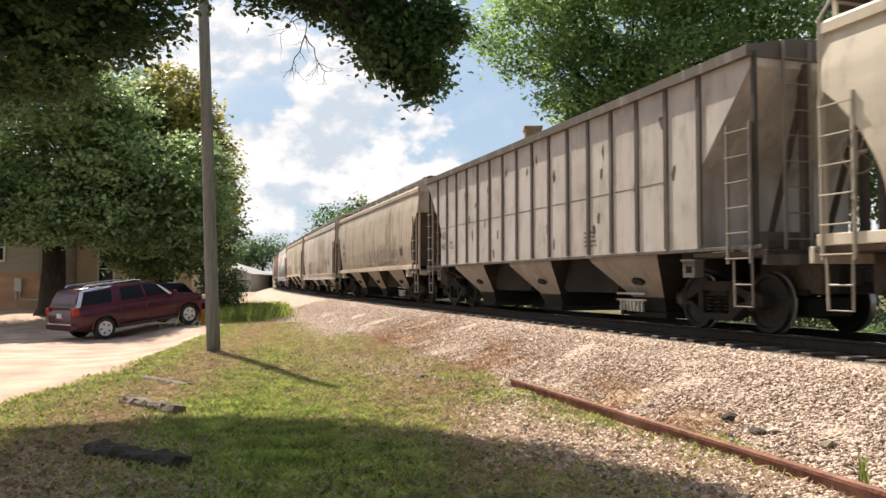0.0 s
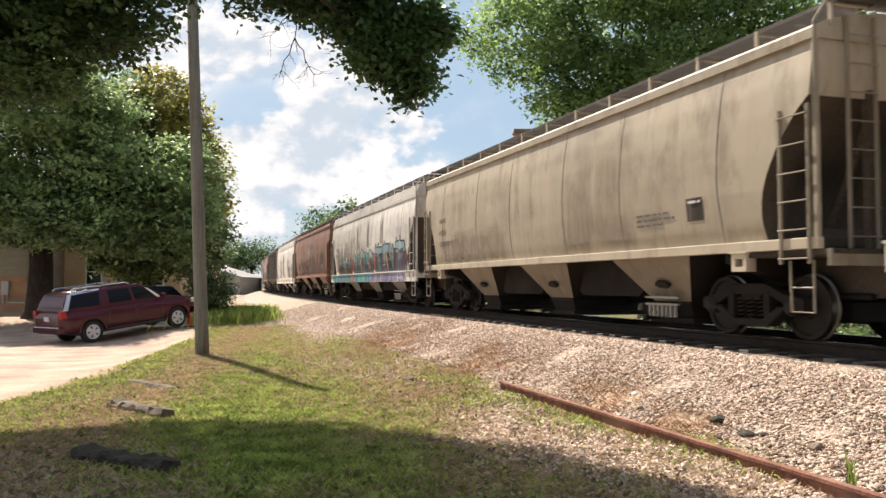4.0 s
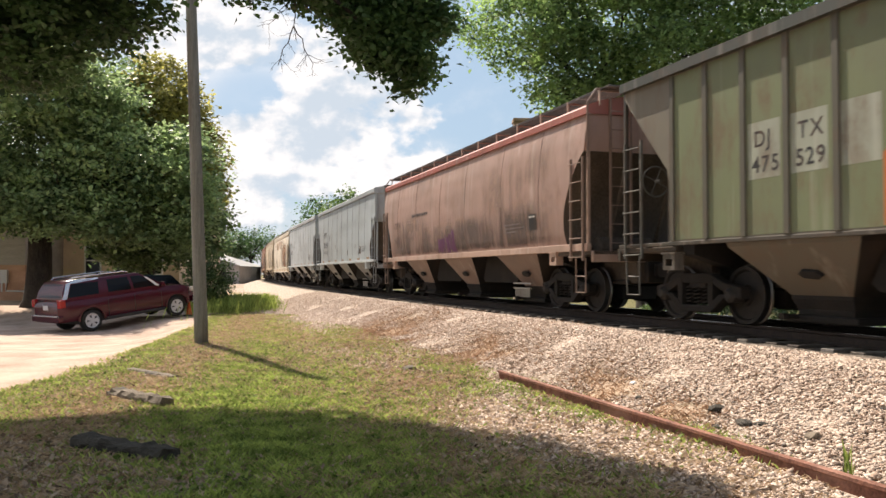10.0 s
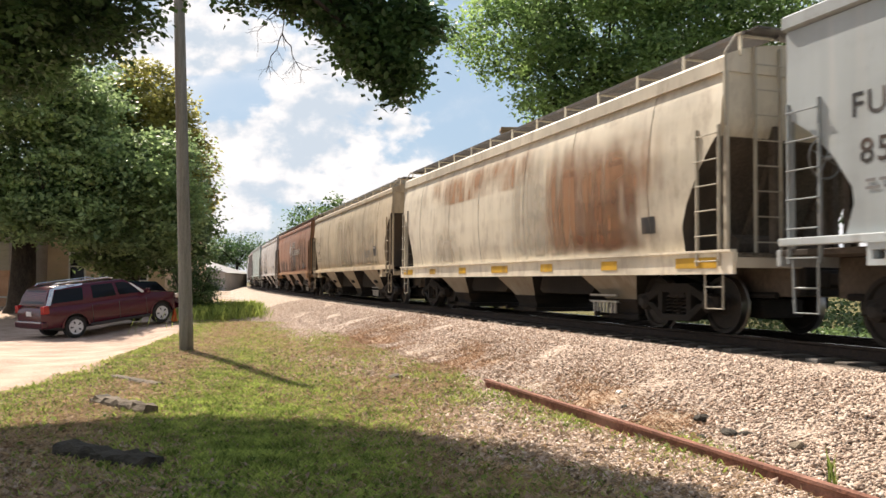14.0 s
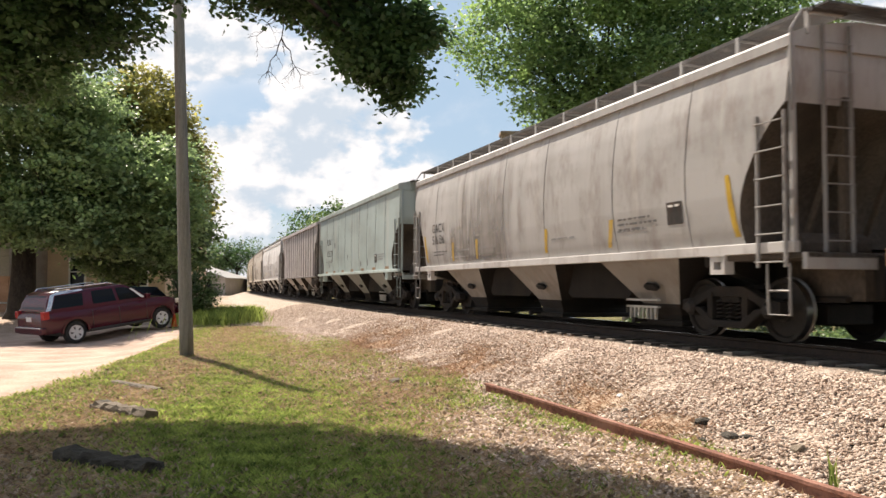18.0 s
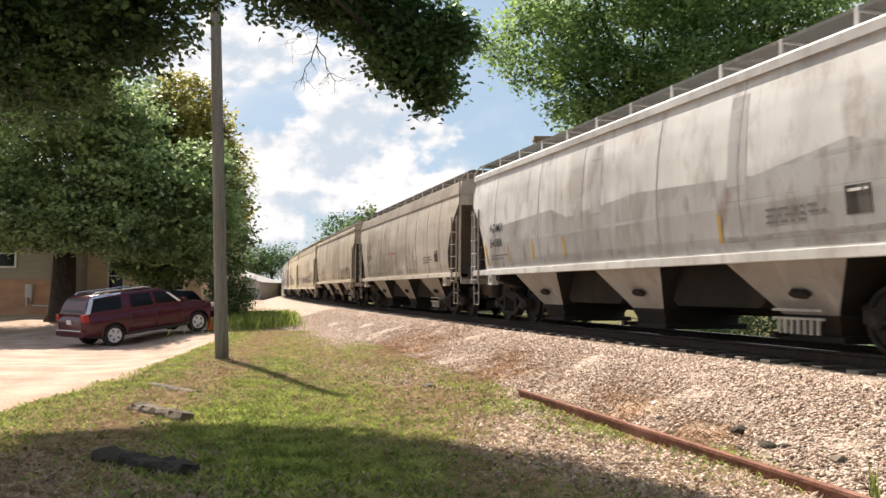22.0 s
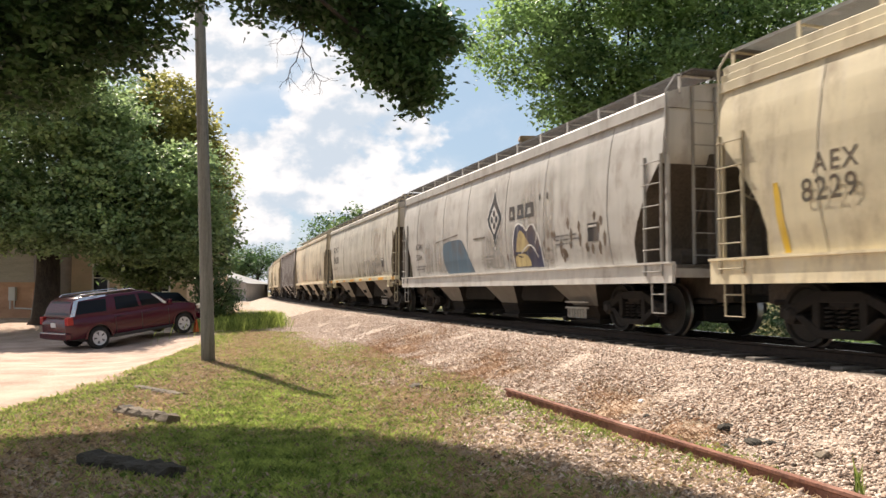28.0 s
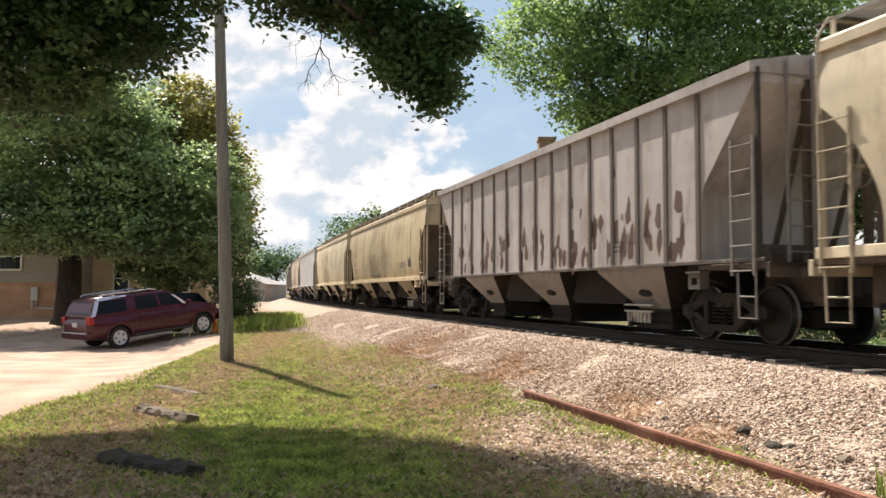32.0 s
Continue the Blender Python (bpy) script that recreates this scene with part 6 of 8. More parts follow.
def deco_c23(car, kind, hl):
    a, slate, navy, sand = -hl, (0.035, 0.045, 0.055), (0.040, 0.042, 0.085), rgb(196, 178, 128)
    diamond(car, kind, a + 9.12, 2.67, 0.80, WHITE, slate)
    for i, x in enumerate((10.12, 10.62, 11.10)):
        w = (0.36, 0.40, 0.52)[i]
        patch(car, [(a + x, 2.52), (a + x + w, 2.52), (a + x + w * 0.92, 2.86), (a + x + w * 0.08, 2.86)], kind, (0.06, 0.065, 0.07), 0.008, "sign_letter")
        patch(car, [(a + x + w * 0.3, 2.60), (a + x + w * 0.7, 2.60), (a + x + w * 0.62, 2.74), (a + x + w * 0.38, 2.74)], kind, rgb(176, 174, 166), 0.011, "sign_letter")
    for x in (11.9, 12.3):
        patch(car, [(a + x, 2.86), (a + x + 0.08, 2.84), (a + x + 0.09, 2.98), (a + x + 0.01, 3.0)], kind, (0.06, 0.06, 0.06), 0.008, "sign_letter")
    patch(car, curvy([(a + 5.1, 1.32), (a + 4.72, 1.75), (a + 4.78, 2.22), (a + 5.9, 2.30), (a + 6.5, 2.24), (a + 6.9, 1.9), (a + 7.5, 1.32)], 3), kind, rgb(84, 106, 122), 0.007, "paint_patch", "painted-over patch of blue")
    blob = curvy([(x + 0.62 - 0.08 * (x - 9.7), z) for x, z in ((9.75, 1.36), (9.70, 1.95), (9.95, 2.38), (10.35, 2.36), (10.62, 2.22), (10.85, 2.34), (11.15, 2.26), (11.45, 1.85), (11.6, 1.34))], 4)
    patch(car, [(a + x, z) for x, z in blob], kind, navy, 0.008)
    ribbon(car, [(a + x, z) for x, z in blob], 0.05, kind, WHITE, 0.010)
    for pts in ([(9.92, 1.74), (10.0, 2.06), (10.2, 2.24), (10.45, 2.12), (10.72, 1.84), (10.5, 1.72)], [(9.86, 1.38), (9.84, 1.58), (10.05, 1.68), (10.5, 1.66), (10.72, 1.52), (10.76, 1.38)]):
        patch(car, [(a + x + 0.60, z) for x, z in curvy(pts, 3)], kind, sand, 0.013)
    ribbon(car, [(a + x + 0.55, z) for x, z in curvy([(10.3, 1.70), (10.7, 1.86), (11.0, 1.80), (11.25, 1.56)], 4)], 0.045, kind, WHITE, 0.016)
    ribbon(car, [(a + x + 0.55, z) for x, z in curvy([(11.05, 2.28), (11.2, 2.1), (11.12, 1.9)], 4)], 0.04, kind, WHITE, 0.016)
    ribbon(car, [(a + x + 0.55, z) for x, z in curvy([(9.9, 1.68), (10.2, 1.62), (10.4, 1.60)], 4)], 0.04, kind, BLACK, 0.018)
    marks("ADMX", "52304", 1.62, 2.18, 0.34, (0.09, 0.08, 0.075), data=True, nz=1.82)(car, kind, hl)
    ribbon(car, curvy([(a + 4.0, 2.32), (a + 5.0, 2.38), (a + 6.2, 2.44)], 5), 0.05, kind, (0.12, 0.10, 0.08))
    bars(car, a + 7.5, 2.2, [0.9], kind, (0.12, 0.10, 0.08), 0.05)
    bars(car, a + 8.05, 1.72, [0.9, 0.9, 0.7], kind, (0.30, 0.28, 0.25))
    rng = random.Random(61)
    for i in range(26):
        x, z = a + rng.uniform(12.0, 14.9), rng.uniform(1.4, 2.2)
        h = rng.uniform(0.08, 0.32)
        patch(car, [(x, z), (x + 0.06, z - 0.02), (x + 0.10, z + h * 0.6), (x + 0.03, z + h), (x - 0.04, z + h * 0.5)], kind, (0.15, 0.11, 0.08), 0.004, "rust_patch")
    rust_patches(car, kind, hl, 6, (0.17, 0.11, 0.075), 1.5, 2.6, 62, 0.12)


def deco_c19(car, kind, hl):
    marks("CEFX", "351397", 2.0, 2.60, 0.48, nz=2.14)(car, kind, hl)
    for x, z, w, h in ((11.1, 1.95, 0.30, 0.42), (9.2, 1.42, 0.40, 0.36)):
        patch(car, [(-hl + x, z), (-hl + x + w, z), (-hl + x + w, z + h), (-hl + x, z + h)], kind, rgb(206, 200, 188), 0.004, "paint_patch", "pale square of newer paint")
    bars(car, -hl + 6.4, 2.30, [1.6], kind, rgb(170, 70, 60), 0.07)
    bars(car, -hl + 6.6, 2.00, [1.1, 1.2, 1.0, 1.1], kind, (0.30, 0.27, 0.24), 0.05)


def deco_c25(car, kind, hl):
    marks("TILX", "55533", 1.25, 2.55, 0.40, nz=2.06)(car, kind, hl)
    for a in (4.3, 7.25, 13.2):
        patch(car, [(-hl + a, 1.5), (-hl + a + 0.11, 1.5), (-hl + a + 0.06, 1.98), (-hl + a - 0.05, 1.98)], kind, rgb(176, 66, 40), 0.008, "red_stripe")
    ribbon(car, [(-hl + 3.3, 2.38), (-hl + 3.3, 2.64), (-hl + 3.54, 2.64), (-hl + 3.54, 2.38), (-hl + 3.3, 2.38)], 0.025, kind, BLACK)


def deco_c24(car, kind, hl):
    marks("AOKX", "854238", 1.58, 2.81, 0.56, nz=2.24, nsize=0.60)(car, kind, hl)
    dashes(car, kind, hl, rgb(225, 160, 50), 1.26, 0.10, 8)


def deco_c26(car, kind, hl):
    rust_patches(car, kind, hl, 60, (0.10, 0.062, 0.052), 1.45, 2.35, 71, 0.26)
    rust_patches(car, kind, hl, 14, (0.12, 0.08, 0.07), 1.5, 3.6, 72, 0.12)
    bars(car, hl - 4.4, 1.75, [0.4, 0.4, 0.4], kind, (0.08, 0.07, 0.07))


def muted(c, k=0.66):
    g = 0.3 * c[0] + 0.6 * c[1] + 0.1 * c[2]
    return tuple(g + (v - g) * k for v in c)


def car_spec(kind, length, body, sill=None, label="", **more):
    body = tuple(1.15 * c for c in muted(body, 0.92 if body[0] > 1.9 * body[2] and body[1] < 0.14 else 0.72))
    sill = sill or tuple(min(1, c * 1.25) for c in body)
    return dict(kind=kind, length=length, body=body, sill=sill, label=label, **more)


PALE = dict(walk_c=(0.46, 0.47, 0.43))
CARS = [
    car_spec("round", 16.4, CREAM, label="cream covered hopper car with rounded sides", deco=marks("NAHX", "462118")),
    car_spec("ribbed", 16.4, rgb(176, 168, 160), label="weathered grey hopper car with ribbed sides and rust spots", deco=deco_aex, walk=0.0, ribs=(1.05, 0.94, 16), rib=(0.075, 0.060, 0.050), roof=(0.10, 0.085, 0.07), trim=(0.20, 0.18, 0.16)),
    car_spec("round", 16.9, BEIGE, label="dusty beige covered hopper car with rounded sides", deco=marks("TILX", "64247", 1.41, 2.50, 0.40, nz=2.13, nsize=0.34), **PALE),
    car_spec("deep", 16.4, rgb(176, 162, 144), label="dusty beige hopper car with black sprayed scrawls", deco=deco_c3, **PALE),
    car_spec("round", 16.9, rgb(172, 158, 132), label="tan covered hopper car streaked with grime", deco=marks("NAHX", "475210", size=0.26)),
    car_spec("banded", 16.4, rgb(205, 200, 190), label="off-white hopper car with a long teal and grey sprayed mural", deco=deco_c5),
    car_spec("round", 16.4, rgb(128, 88, 66), rgb(152, 108, 88), label="rust-brown covered hopper car with a leaf-shaped sign", deco=deco_c6, walk_c=(0.05, 0.035, 0.03)),
    car_spec("banded", 16.4, rgb(206, 202, 190), label="off-white hopper car with yellow sill marks and a scrawl", deco=deco_c7),
    car_spec("ribbed", 16.6, rgb(104, 97, 80), label="grey-green hopper car with ribbed sides", deco=deco_c8, walk=0.10, ribs=(1.45, 0.865, 17), rib=(0.085, 0.080, 0.060), trim=(0.10, 0.10, 0.09), end=M_GRIMESHADE, roof=(0.045, 0.05, 0.042)),
    car_spec("round", 16.4, rgb(160, 124, 108), rgb(178, 150, 134), label="faded pinkish covered hopper car with purple scrawl", deco=deco_c9, roof=rgb(160, 96, 86), walk_c=(0.06, 0.05, 0.05)),
    car_spec("flat", 15.3, SILVER, label="pale grey hopper car with flat smooth sides", deco=deco_furx("855249"), walk=0.06),
    car_spec("flat", 15.1, SILVER, label="pale grey hopper car with flat smooth sides", deco=deco_furx("855272", 1.02), walk=0.06),
    car_spec("deep", 16.4, rgb(202, 190, 164), label="cream hopper car streaked with brown rust", deco=deco_c12),
    car_spec("round", 16.6, rgb(180, 160, 124), label="tan covered hopper car with rounded sides", deco=marks("TILX", "55602", 1.3, 2.61, 0.33, nz=2.13), **PALE),
    car_spec("round", 16.6, rgb(136, 88, 56), rgb(160, 116, 74), label="rusty orange-brown covered hopper car with a leaf-shaped sign", deco=deco_c14, walk_c=(0.05, 0.035, 0.03)),
    car_spec("round", 16.4, rgb(168, 164, 160), label="grey covered hopper car with yellow stripes", deco=deco_c15),
    car_spec("flat", 15.6, rgb(148, 165, 161), label="pale green-grey hopper car with flat smooth sides", deco=deco_furx("855239"), walk=0.06),
    car_spec("ribbed", 16.4, rgb(172, 164, 164), label="faded grey hopper car with ribbed sides", deco=deco_c17, walk=0.16),
    car_spec("round", 16.9, rgb(196, 196, 194), rgb(215, 215, 212), label="two-tone pale grey covered hopper car", deco=deco_c18, walk_c=(0.22, 0.24, 0.22)),
    car_spec("grooved", 16.6, rgb(172, 162, 146), label="grey-beige covered hopper car with rounded sides", deco=deco_c19, seams=9),
    car_spec("round", 17.3, rgb(178, 164, 138), label="beige covered hopper car with weathered seams", deco=marks("TILX", "55443", 1.21, 2.55, 0.38, nz=2.10), seams=8, **PALE),
    car_spec("banded", 16.4, rgb(182, 168, 136), label="tan hopper car with dark sprayed scrawls", deco=deco_c21, walk_c=(0.09, 0.05, 0.03)),
    car_spec("banded", 16.6, rgb(198, 182, 140), label="cream hopper car with a dark sprayed mural", deco=deco_c22, **PALE),
    car_spec("deep", 16.9, rgb(176, 172, 164), label="grey hopper car with a leaf-shaped sign and rust patches", deco=deco_c23),
    car_spec("round", 16.2, rgb(188, 180, 164), rgb(205, 195, 165), label="pale cream covered hopper car with orange sill marks", deco=deco_c24),
    car_spec("round", 17.2, rgb(196, 180, 144), label="cream covered hopper car with weathered seams", deco=deco_c25, seams=7, **PALE),
    car_spec("ribbed", 16.4, rgb(166, 160, 156), label="grey ribbed hopper car with dark rust patches", deco=deco_c26, walk=0.0, trim=(0.22, 0.21, 0.20), rib=(0.10, 0.085, 0.075)),
    car_spec("round", 16.9, rgb(188, 168, 122), label="tan covered hopper car with rounded sides", deco=marks("TILX", "55812")),
    car_spec("round", 16.4, rgb(196, 182, 140), label="cream covered hopper car with rounded sides"),
    car_spec("flat", 16.4, rgb(166, 168, 166), label="grey hopper car with flat smooth sides", walk=0.06),
    car_spec("round", 16.4, rgb(180, 164, 136), label="beige covered hopper car with rounded sides"),
    car_spec("ribbed", 16.4, rgb(150, 144, 138), label="grey hopper car with ribbed sides", walk=0.0),
    car_spec("round", 16.4, rgb(186, 170, 138), label="tan covered hopper car with rounded sides"),
]
REAR_AT = (2.17, 19.95, 38.25, 56.24, 74.51, 92.24, 109.77, 127.69, 145.52, 163.41, 180.3, 196.82, 214.57, 232.82, 250.9, 269.05, 286.47, 304.11,
           322.47, 340.57, 359.71, 377.21, 394.43, 412.85, 430.18, 448.94, 466.67, 485.5, 503.32, 521.26, 539.2, 557.1, 575.0)
SPEED, GAIN = 13.856, 0.006
train = [build_car(i, spec) for i, spec in enumerate(CARS)]

# ---- trees ----
def leaf_mesh(name, centres, normals_seed, size, mat, droop=0.3, width=0.36):
    """Many folded leaves, two triangles each."""
    rng = np.random.default_rng(normals_seed)
    n = len(centres)
    c = np.asarray(centres)
    a = rng.random(n) * 2 * np.pi
    tilt = rng.normal(-droop, 0.42, n)
    roll = rng.normal(0, 0.5, n)
    d = np.stack([np.cos(a) * np.cos(tilt), np.sin(a) * np.cos(tilt), np.sin(tilt)], 1)
    side0 = np.stack([-np.sin(a), np.cos(a), np.zeros(n)], 1)
    up0 = np.cross(d, side0)
    side = side0 * np.cos(roll)[:, None] + up0 * np.sin(roll)[:, None]
    up = np.cross(d, side)
    s = (size * rng.uniform(0.6, 1.25, n))[:, None]
    v = np.empty((n, 4, 3))
    v[:, 0] = c
    v[:, 1] = c + (d * 0.5 + side * width + up * 0.10) * s
    v[:, 2] = c + d * s
    v[:, 3] = c + (d * 0.5 - side * width + up * 0.10) * s
    idx = np.arange(n)[:, None] * 4
    f = np.concatenate([idx + (0, 1, 2), idx + (0, 2, 3)], 1).reshape(-1, 3)
    me = bpy.data.meshes.new(name)
    me.vertices.add(n * 4)
    me.vertices.foreach_set("co", v.ravel())
    me.loops.add(f.size)
    me.loops.foreach_set("vertex_index", f.ravel())
    me.polygons.add(len(f))
    me.polygons.foreach_set("loop_start", np.arange(0, f.size, 3))
    me.materials.append(mat)
    me.update()
    return me


def clump_points(lobes, clumps, leaves, spread, seed, hollow=0.55, flat=0.6):
    """Leaf places: clumps near the outside of each lobe, leaves round each clump."""
    rng = np.random.default_rng(seed)
    vol = np.array([r[0] * r[1] + r[1] * r[2] + r[0] * r[2] for _, r in lobes])
    pick = rng.choice(len(lobes), clumps, p=vol / vol.sum())
    d = rng.normal(size=(clumps, 3))
    d /= np.linalg.norm(d, axis=1)[:, None]
    rad = hollow + (1.04 - hollow) * rng.random(clumps) ** 0.6
    cen = np.array([c for c, _ in lobes])[pick] + d * rad[:, None] * np.array([r for _, r in lobes])[pick]
    pts = cen[:, None, :] + rng.normal(size=(clumps, leaves, 3)) * np.array((spread, spread, spread * flat))
    return cen, pts.reshape(-1, 3)


def limb(bm, a, b, r0, r1, sag, rng, n=6):
    a, b = Vector(a), Vector(b)
    pts = []
    for i in range(n + 1):
        t = i / n
        w = (b - a).length * 0.04
        j = Vector((rng.uniform(-w, w), rng.uniform(-w, w), rng.uniform(-w, w))) if 0 < i < n else Vector()
        pts.append(a.lerp(b, t) + Vector((0, 0, sag * math.sin(math.pi * t))) + j)
    add_tube(bm, pts, [r0 + (r1 - r0) * i / n for i in range(n + 1)], 7)
    return pts


def build_tree(name, base, fork, girth, lobes, clumps, leaves, spread, leaf, mat, label, seed, second=None, hollow=0.55, bark=None, twigs=70, group="", slim=1.0, more=(), flat=0.6):
    """A trunk that flares at its foot, limbs to each lobe of the crown, twigs, and the leaves."""
    rng = random.Random(seed)
    tree = thing(name, pose(0, 0, 0), label, "tree", group)
    base, fork = Vector(base), Vector(fork)
    bm = B()
    m = base.lerp(fork, 0.5) + Vector((rng.uniform(-0.1, 0.1), rng.uniform(-0.1, 0.1), 0))
    add_tube(bm, [base - Vector((0, 0, 0.2)), base + Vector((0, 0, 0.25)), base.lerp(m, 0.5), m, fork], [girth * 1.5, girth * 1.15, girth, girth * 0.92, girth * 0.8], 14)
    part("trunk", bm, bark or M_BARK, tree, "dark furrowed trunk", True)
    cen, pts = clump_points(lobes, clumps, leaves, spread, seed, hollow, flat)
    for k, (extra, number) in enumerate(more):
        pts = np.concatenate([pts, clump_points(extra, number, leaves, spread, seed + 50 + k, 0.1, flat)[1]])
    ends = []
    for c, r in lobes:
        bm = B()
        path = limb(bm, fork - Vector((0, 0, rng.uniform(0, girth))), c, girth * 0.55 * slim, girth * 0.12 * slim, (Vector(c) - fork).length * 0.06, rng)
        ends += path[2:]
        part("limb", bm, bark or M_BARK, tree, smooth=True)
    bm = B()
    for i in range(min(twigs, len(cen))):
        q = Vector(cen[rng.randrange(len(cen))])
        p = min(ends, key=lambda e: (e - q).length)
        limb(bm, p, q, girth * 0.10 * slim, girth * 0.03 * slim, 0.1, rng, 4)
    ob = part("twig_mass", bm, bark or M_BARK, tree)
    ob["kind"] = "stuff"
    groups = [(pts, mat)]
    if second:
        m2, test = second
        sel = np.array([test(p) for p in pts])
        groups = [(pts[~sel], mat), (pts[sel], m2)]
    for i, (p, mm) in enumerate(groups):
        if len(p):
            ob = put("crown", leaf_mesh("crown", p, seed + 5 + i, leaf, mm), tree, "crown of many small leaves")
            ob["kind"] = "stuff"
    return tree


def scaled(lobes, k):
    """Lobes moved away from the eye, and grown with the distance."""
    return [((c[0] * k, c[1] * k, EYE[2] + (c[2] - EYE[2]) * k), tuple(r * k for r in q)) for c, q in lobes]


def build_trees():
    # the tree over the camera: its trunk stands out of view, its boughs hang into it
    build_tree("oak_tree", (-7.6, 4.0, 0), (-7.0, 5.4, 7.4), 0.36, [
        ((-5.5, 9.2, 4.95), (2.0, 1.7, 1.40)), ((-3.95, 9.0, 4.90), (1.0, 1.2, 0.85)), ((-2.3, 9.0, 5.45), (1.6, 1.2, 0.72)),
        ((-0.80, 9.0, 4.95), (0.45, 0.6, 0.55)), ((-0.32, 9.0, 3.98), (0.26, 0.36, 0.30)), ((-0.12, 9.0, 4.50), (0.20, 0.36, 0.30)), ((-0.62, 9.0, 4.30), (0.22, 0.36, 0.28)), ((-4.9, 9.0, 4.4), (1.5, 1.2, 0.75)),
        ((-4.6, 8.9, 6.3), (2.8, 2.2, 0.9)), ((-6.8, 7.4, 5.9), (2.6, 2.6, 1.2)), ((-2.4, 9.4, 6.3), (1.4, 1.4, 0.6)),
        ((-3.4, 11.4, 7.1), (2.0, 1.7, 0.55)), ((-6.4, 11.6, 7.2), (2.0, 2.0, 0.55)), ((-5.4, 13.4, 7.9), (2.1, 1.5, 0.5)), ((-3.3, 12.2, 7.4), (1.5, 1.1, 0.4))],
        4000, 50, 0.13, 0.088, M_LEAF, "spreading oak with dark leaves hanging over the verge", 21, hollow=0.2, twigs=320, slim=0.4, more=(
            ([((-0.62, 9.0, 4.42), (0.48, 0.4, 0.34)), ((-0.25, 9.0, 3.92), (0.24, 0.3, 0.20)), ((-0.52, 9.0, 4.02), (0.22, 0.3, 0.16)), ((-1.15, 9.0, 4.78), (0.60, 0.4, 0.16)), ((-0.02, 9.0, 4.45), (0.14, 0.3, 0.22)), ((-0.28, 9.0, 3.68), (0.10, 0.2, 0.06))], 230),
            # unseen crown overhead, added to keep sky light off the shaded verge
            ([((-1.5, 7.0, 8.3), (3.6, 2.4, 0.7)), ((-4.5, 3.0, 9.0), (4.0, 3.5, 1.0)), ((1.0, 2.5, 8.6), (3.6, 3.2, 0.9)), ((-1.5, -2.5, 8.8), (5.0, 3.2, 1.0)), ((3.5, -1.5, 8.0), (3.0, 3.0, 0.9))], 1100)))
    # the grove behind the parked car
    build_tree("shade_tree", (-18.2, 38.2, 0.15), (-18.2, 38.2, 4.8), 0.56, scaled([
        ((-16.5, 33.0, 7.8), (4.2, 3.6, 3.0)), ((-20.5, 32.5, 6.0), (3.8, 3.2, 3.2)), ((-13.2, 33.0, 5.6), (3.2, 2.8, 2.6)), ((-11.0, 33.5, 4.3), (2.2, 2.2, 1.9)),
        ((-17.5, 31.5, 4.7), (3.4, 2.5, 1.7)), ((-14.3, 32.0, 8.4), (2.6, 2.4, 2.0)), ((-21.5, 32.0, 3.9), (2.6, 2.2, 1.4)), ((-10.2, 33.6, 5.9), (1.5, 1.8, 1.8)), ((-14.0, 31.6, 3.9), (2.6, 1.8, 1.1))], 1.13),
        2300, 42, 0.42, 0.235, M_LEAF_SHADE, "broad shade tree with a dark trunk beside the parked car", 22, hollow=0.45, flat=0.36)
    build_tree("magnolia_tree", (-14.6, 42.0, 0.2), (-14.5, 42.0, 3.2), 0.32, scaled([
        ((-12.9, 38.0, 8.4), (2.6, 2.4, 3.3)), ((-11.6, 38.0, 6.6), (1.9, 2.0, 3.0)), ((-14.8, 38.5, 7.5), (2.6, 2.4, 3.0)), ((-10.9, 38.0, 4.2), (1.5, 1.7, 2.4)), ((-13.3, 37.6, 4.0), (2.6, 2.0, 2.2))], 1.10),
        1900, 30, 0.30, 0.25, M_LEAF_DARK, "tall magnolia with bronze young leaves at its top", 23, second=(M_LEAF_GOLD, lambda p: p[2] > 5.0 and p[0] + 0.25 * p[2] > -12.0 + 0.9 * math.sin(p[2] * 2.3) * math.cos(p[1] * 2)))
    # beyond the railway
    build_tree("sweetgum_tree", (9.5, 36.0, -0.1), (9.4, 36.0, 5.5), 0.45, [
        ((4.0, 34.0, 12.0), (2.7, 2.6, 1.9)), ((6.2, 34.0, 10.4), (2.3, 2.4, 1.7)), ((8.2, 35.0, 12.5), (3.8, 3.4, 2.8)), ((12.0, 34.0, 13.0), (3.8, 3.2, 2.2)), ((10.0, 33.0, 10.4), (3.0, 2.6, 1.4)),
        ((6.0, 34.5, 14.2), (3.2, 3.0, 1.6)), ((11.0, 35.0, 15.0), (4.5, 3.4, 1.8)), ((15.5, 35.0, 12.5), (3.4, 3.2, 3.0)), ((5.6, 33.8, 9.0), (1.5, 1.6, 0.8)), ((14.0, 35.0, 9.5), (3.5, 3.0, 2.2)), ((8.0, 36.0, 8.6), (3.2, 2.6, 1.6))],
        2000, 38, 0.38, 0.21, M_LEAF_LIGHT, "tall leafy tree standing beyond the railway", 24, hollow=0.5)
    rng = random.Random(77)
    # woods in the distance
    far = [((-33, 150, 0.2), 11.2, 7.0), ((-39, 156, 0.2), 10.0, 6.0), ((-27, 158, 0.2), 9.5, 6.0), ((-14.0, 112, 0), 12.5, 4.6), ((-9.5, 108, 0), 11.0, 4.2), ((-8.0, 88, 0), 10.8, 4.0), ((-2.0, 82, 0), 9.6, 4.0),
           ((-20, 138, 0), 12.0, 5.0), ((1.5, 74, 0), 9.4, 4.0), ((6.5, 62, 0), 9.0, 4.4), ((-46, 150, 0.2), 10.0, 6.0), ((-50, 120, 0), 10.0, 5.0), ((22, 46, 0), 12.5, 5.0), ((-30, 60, 0), 10, 5)]
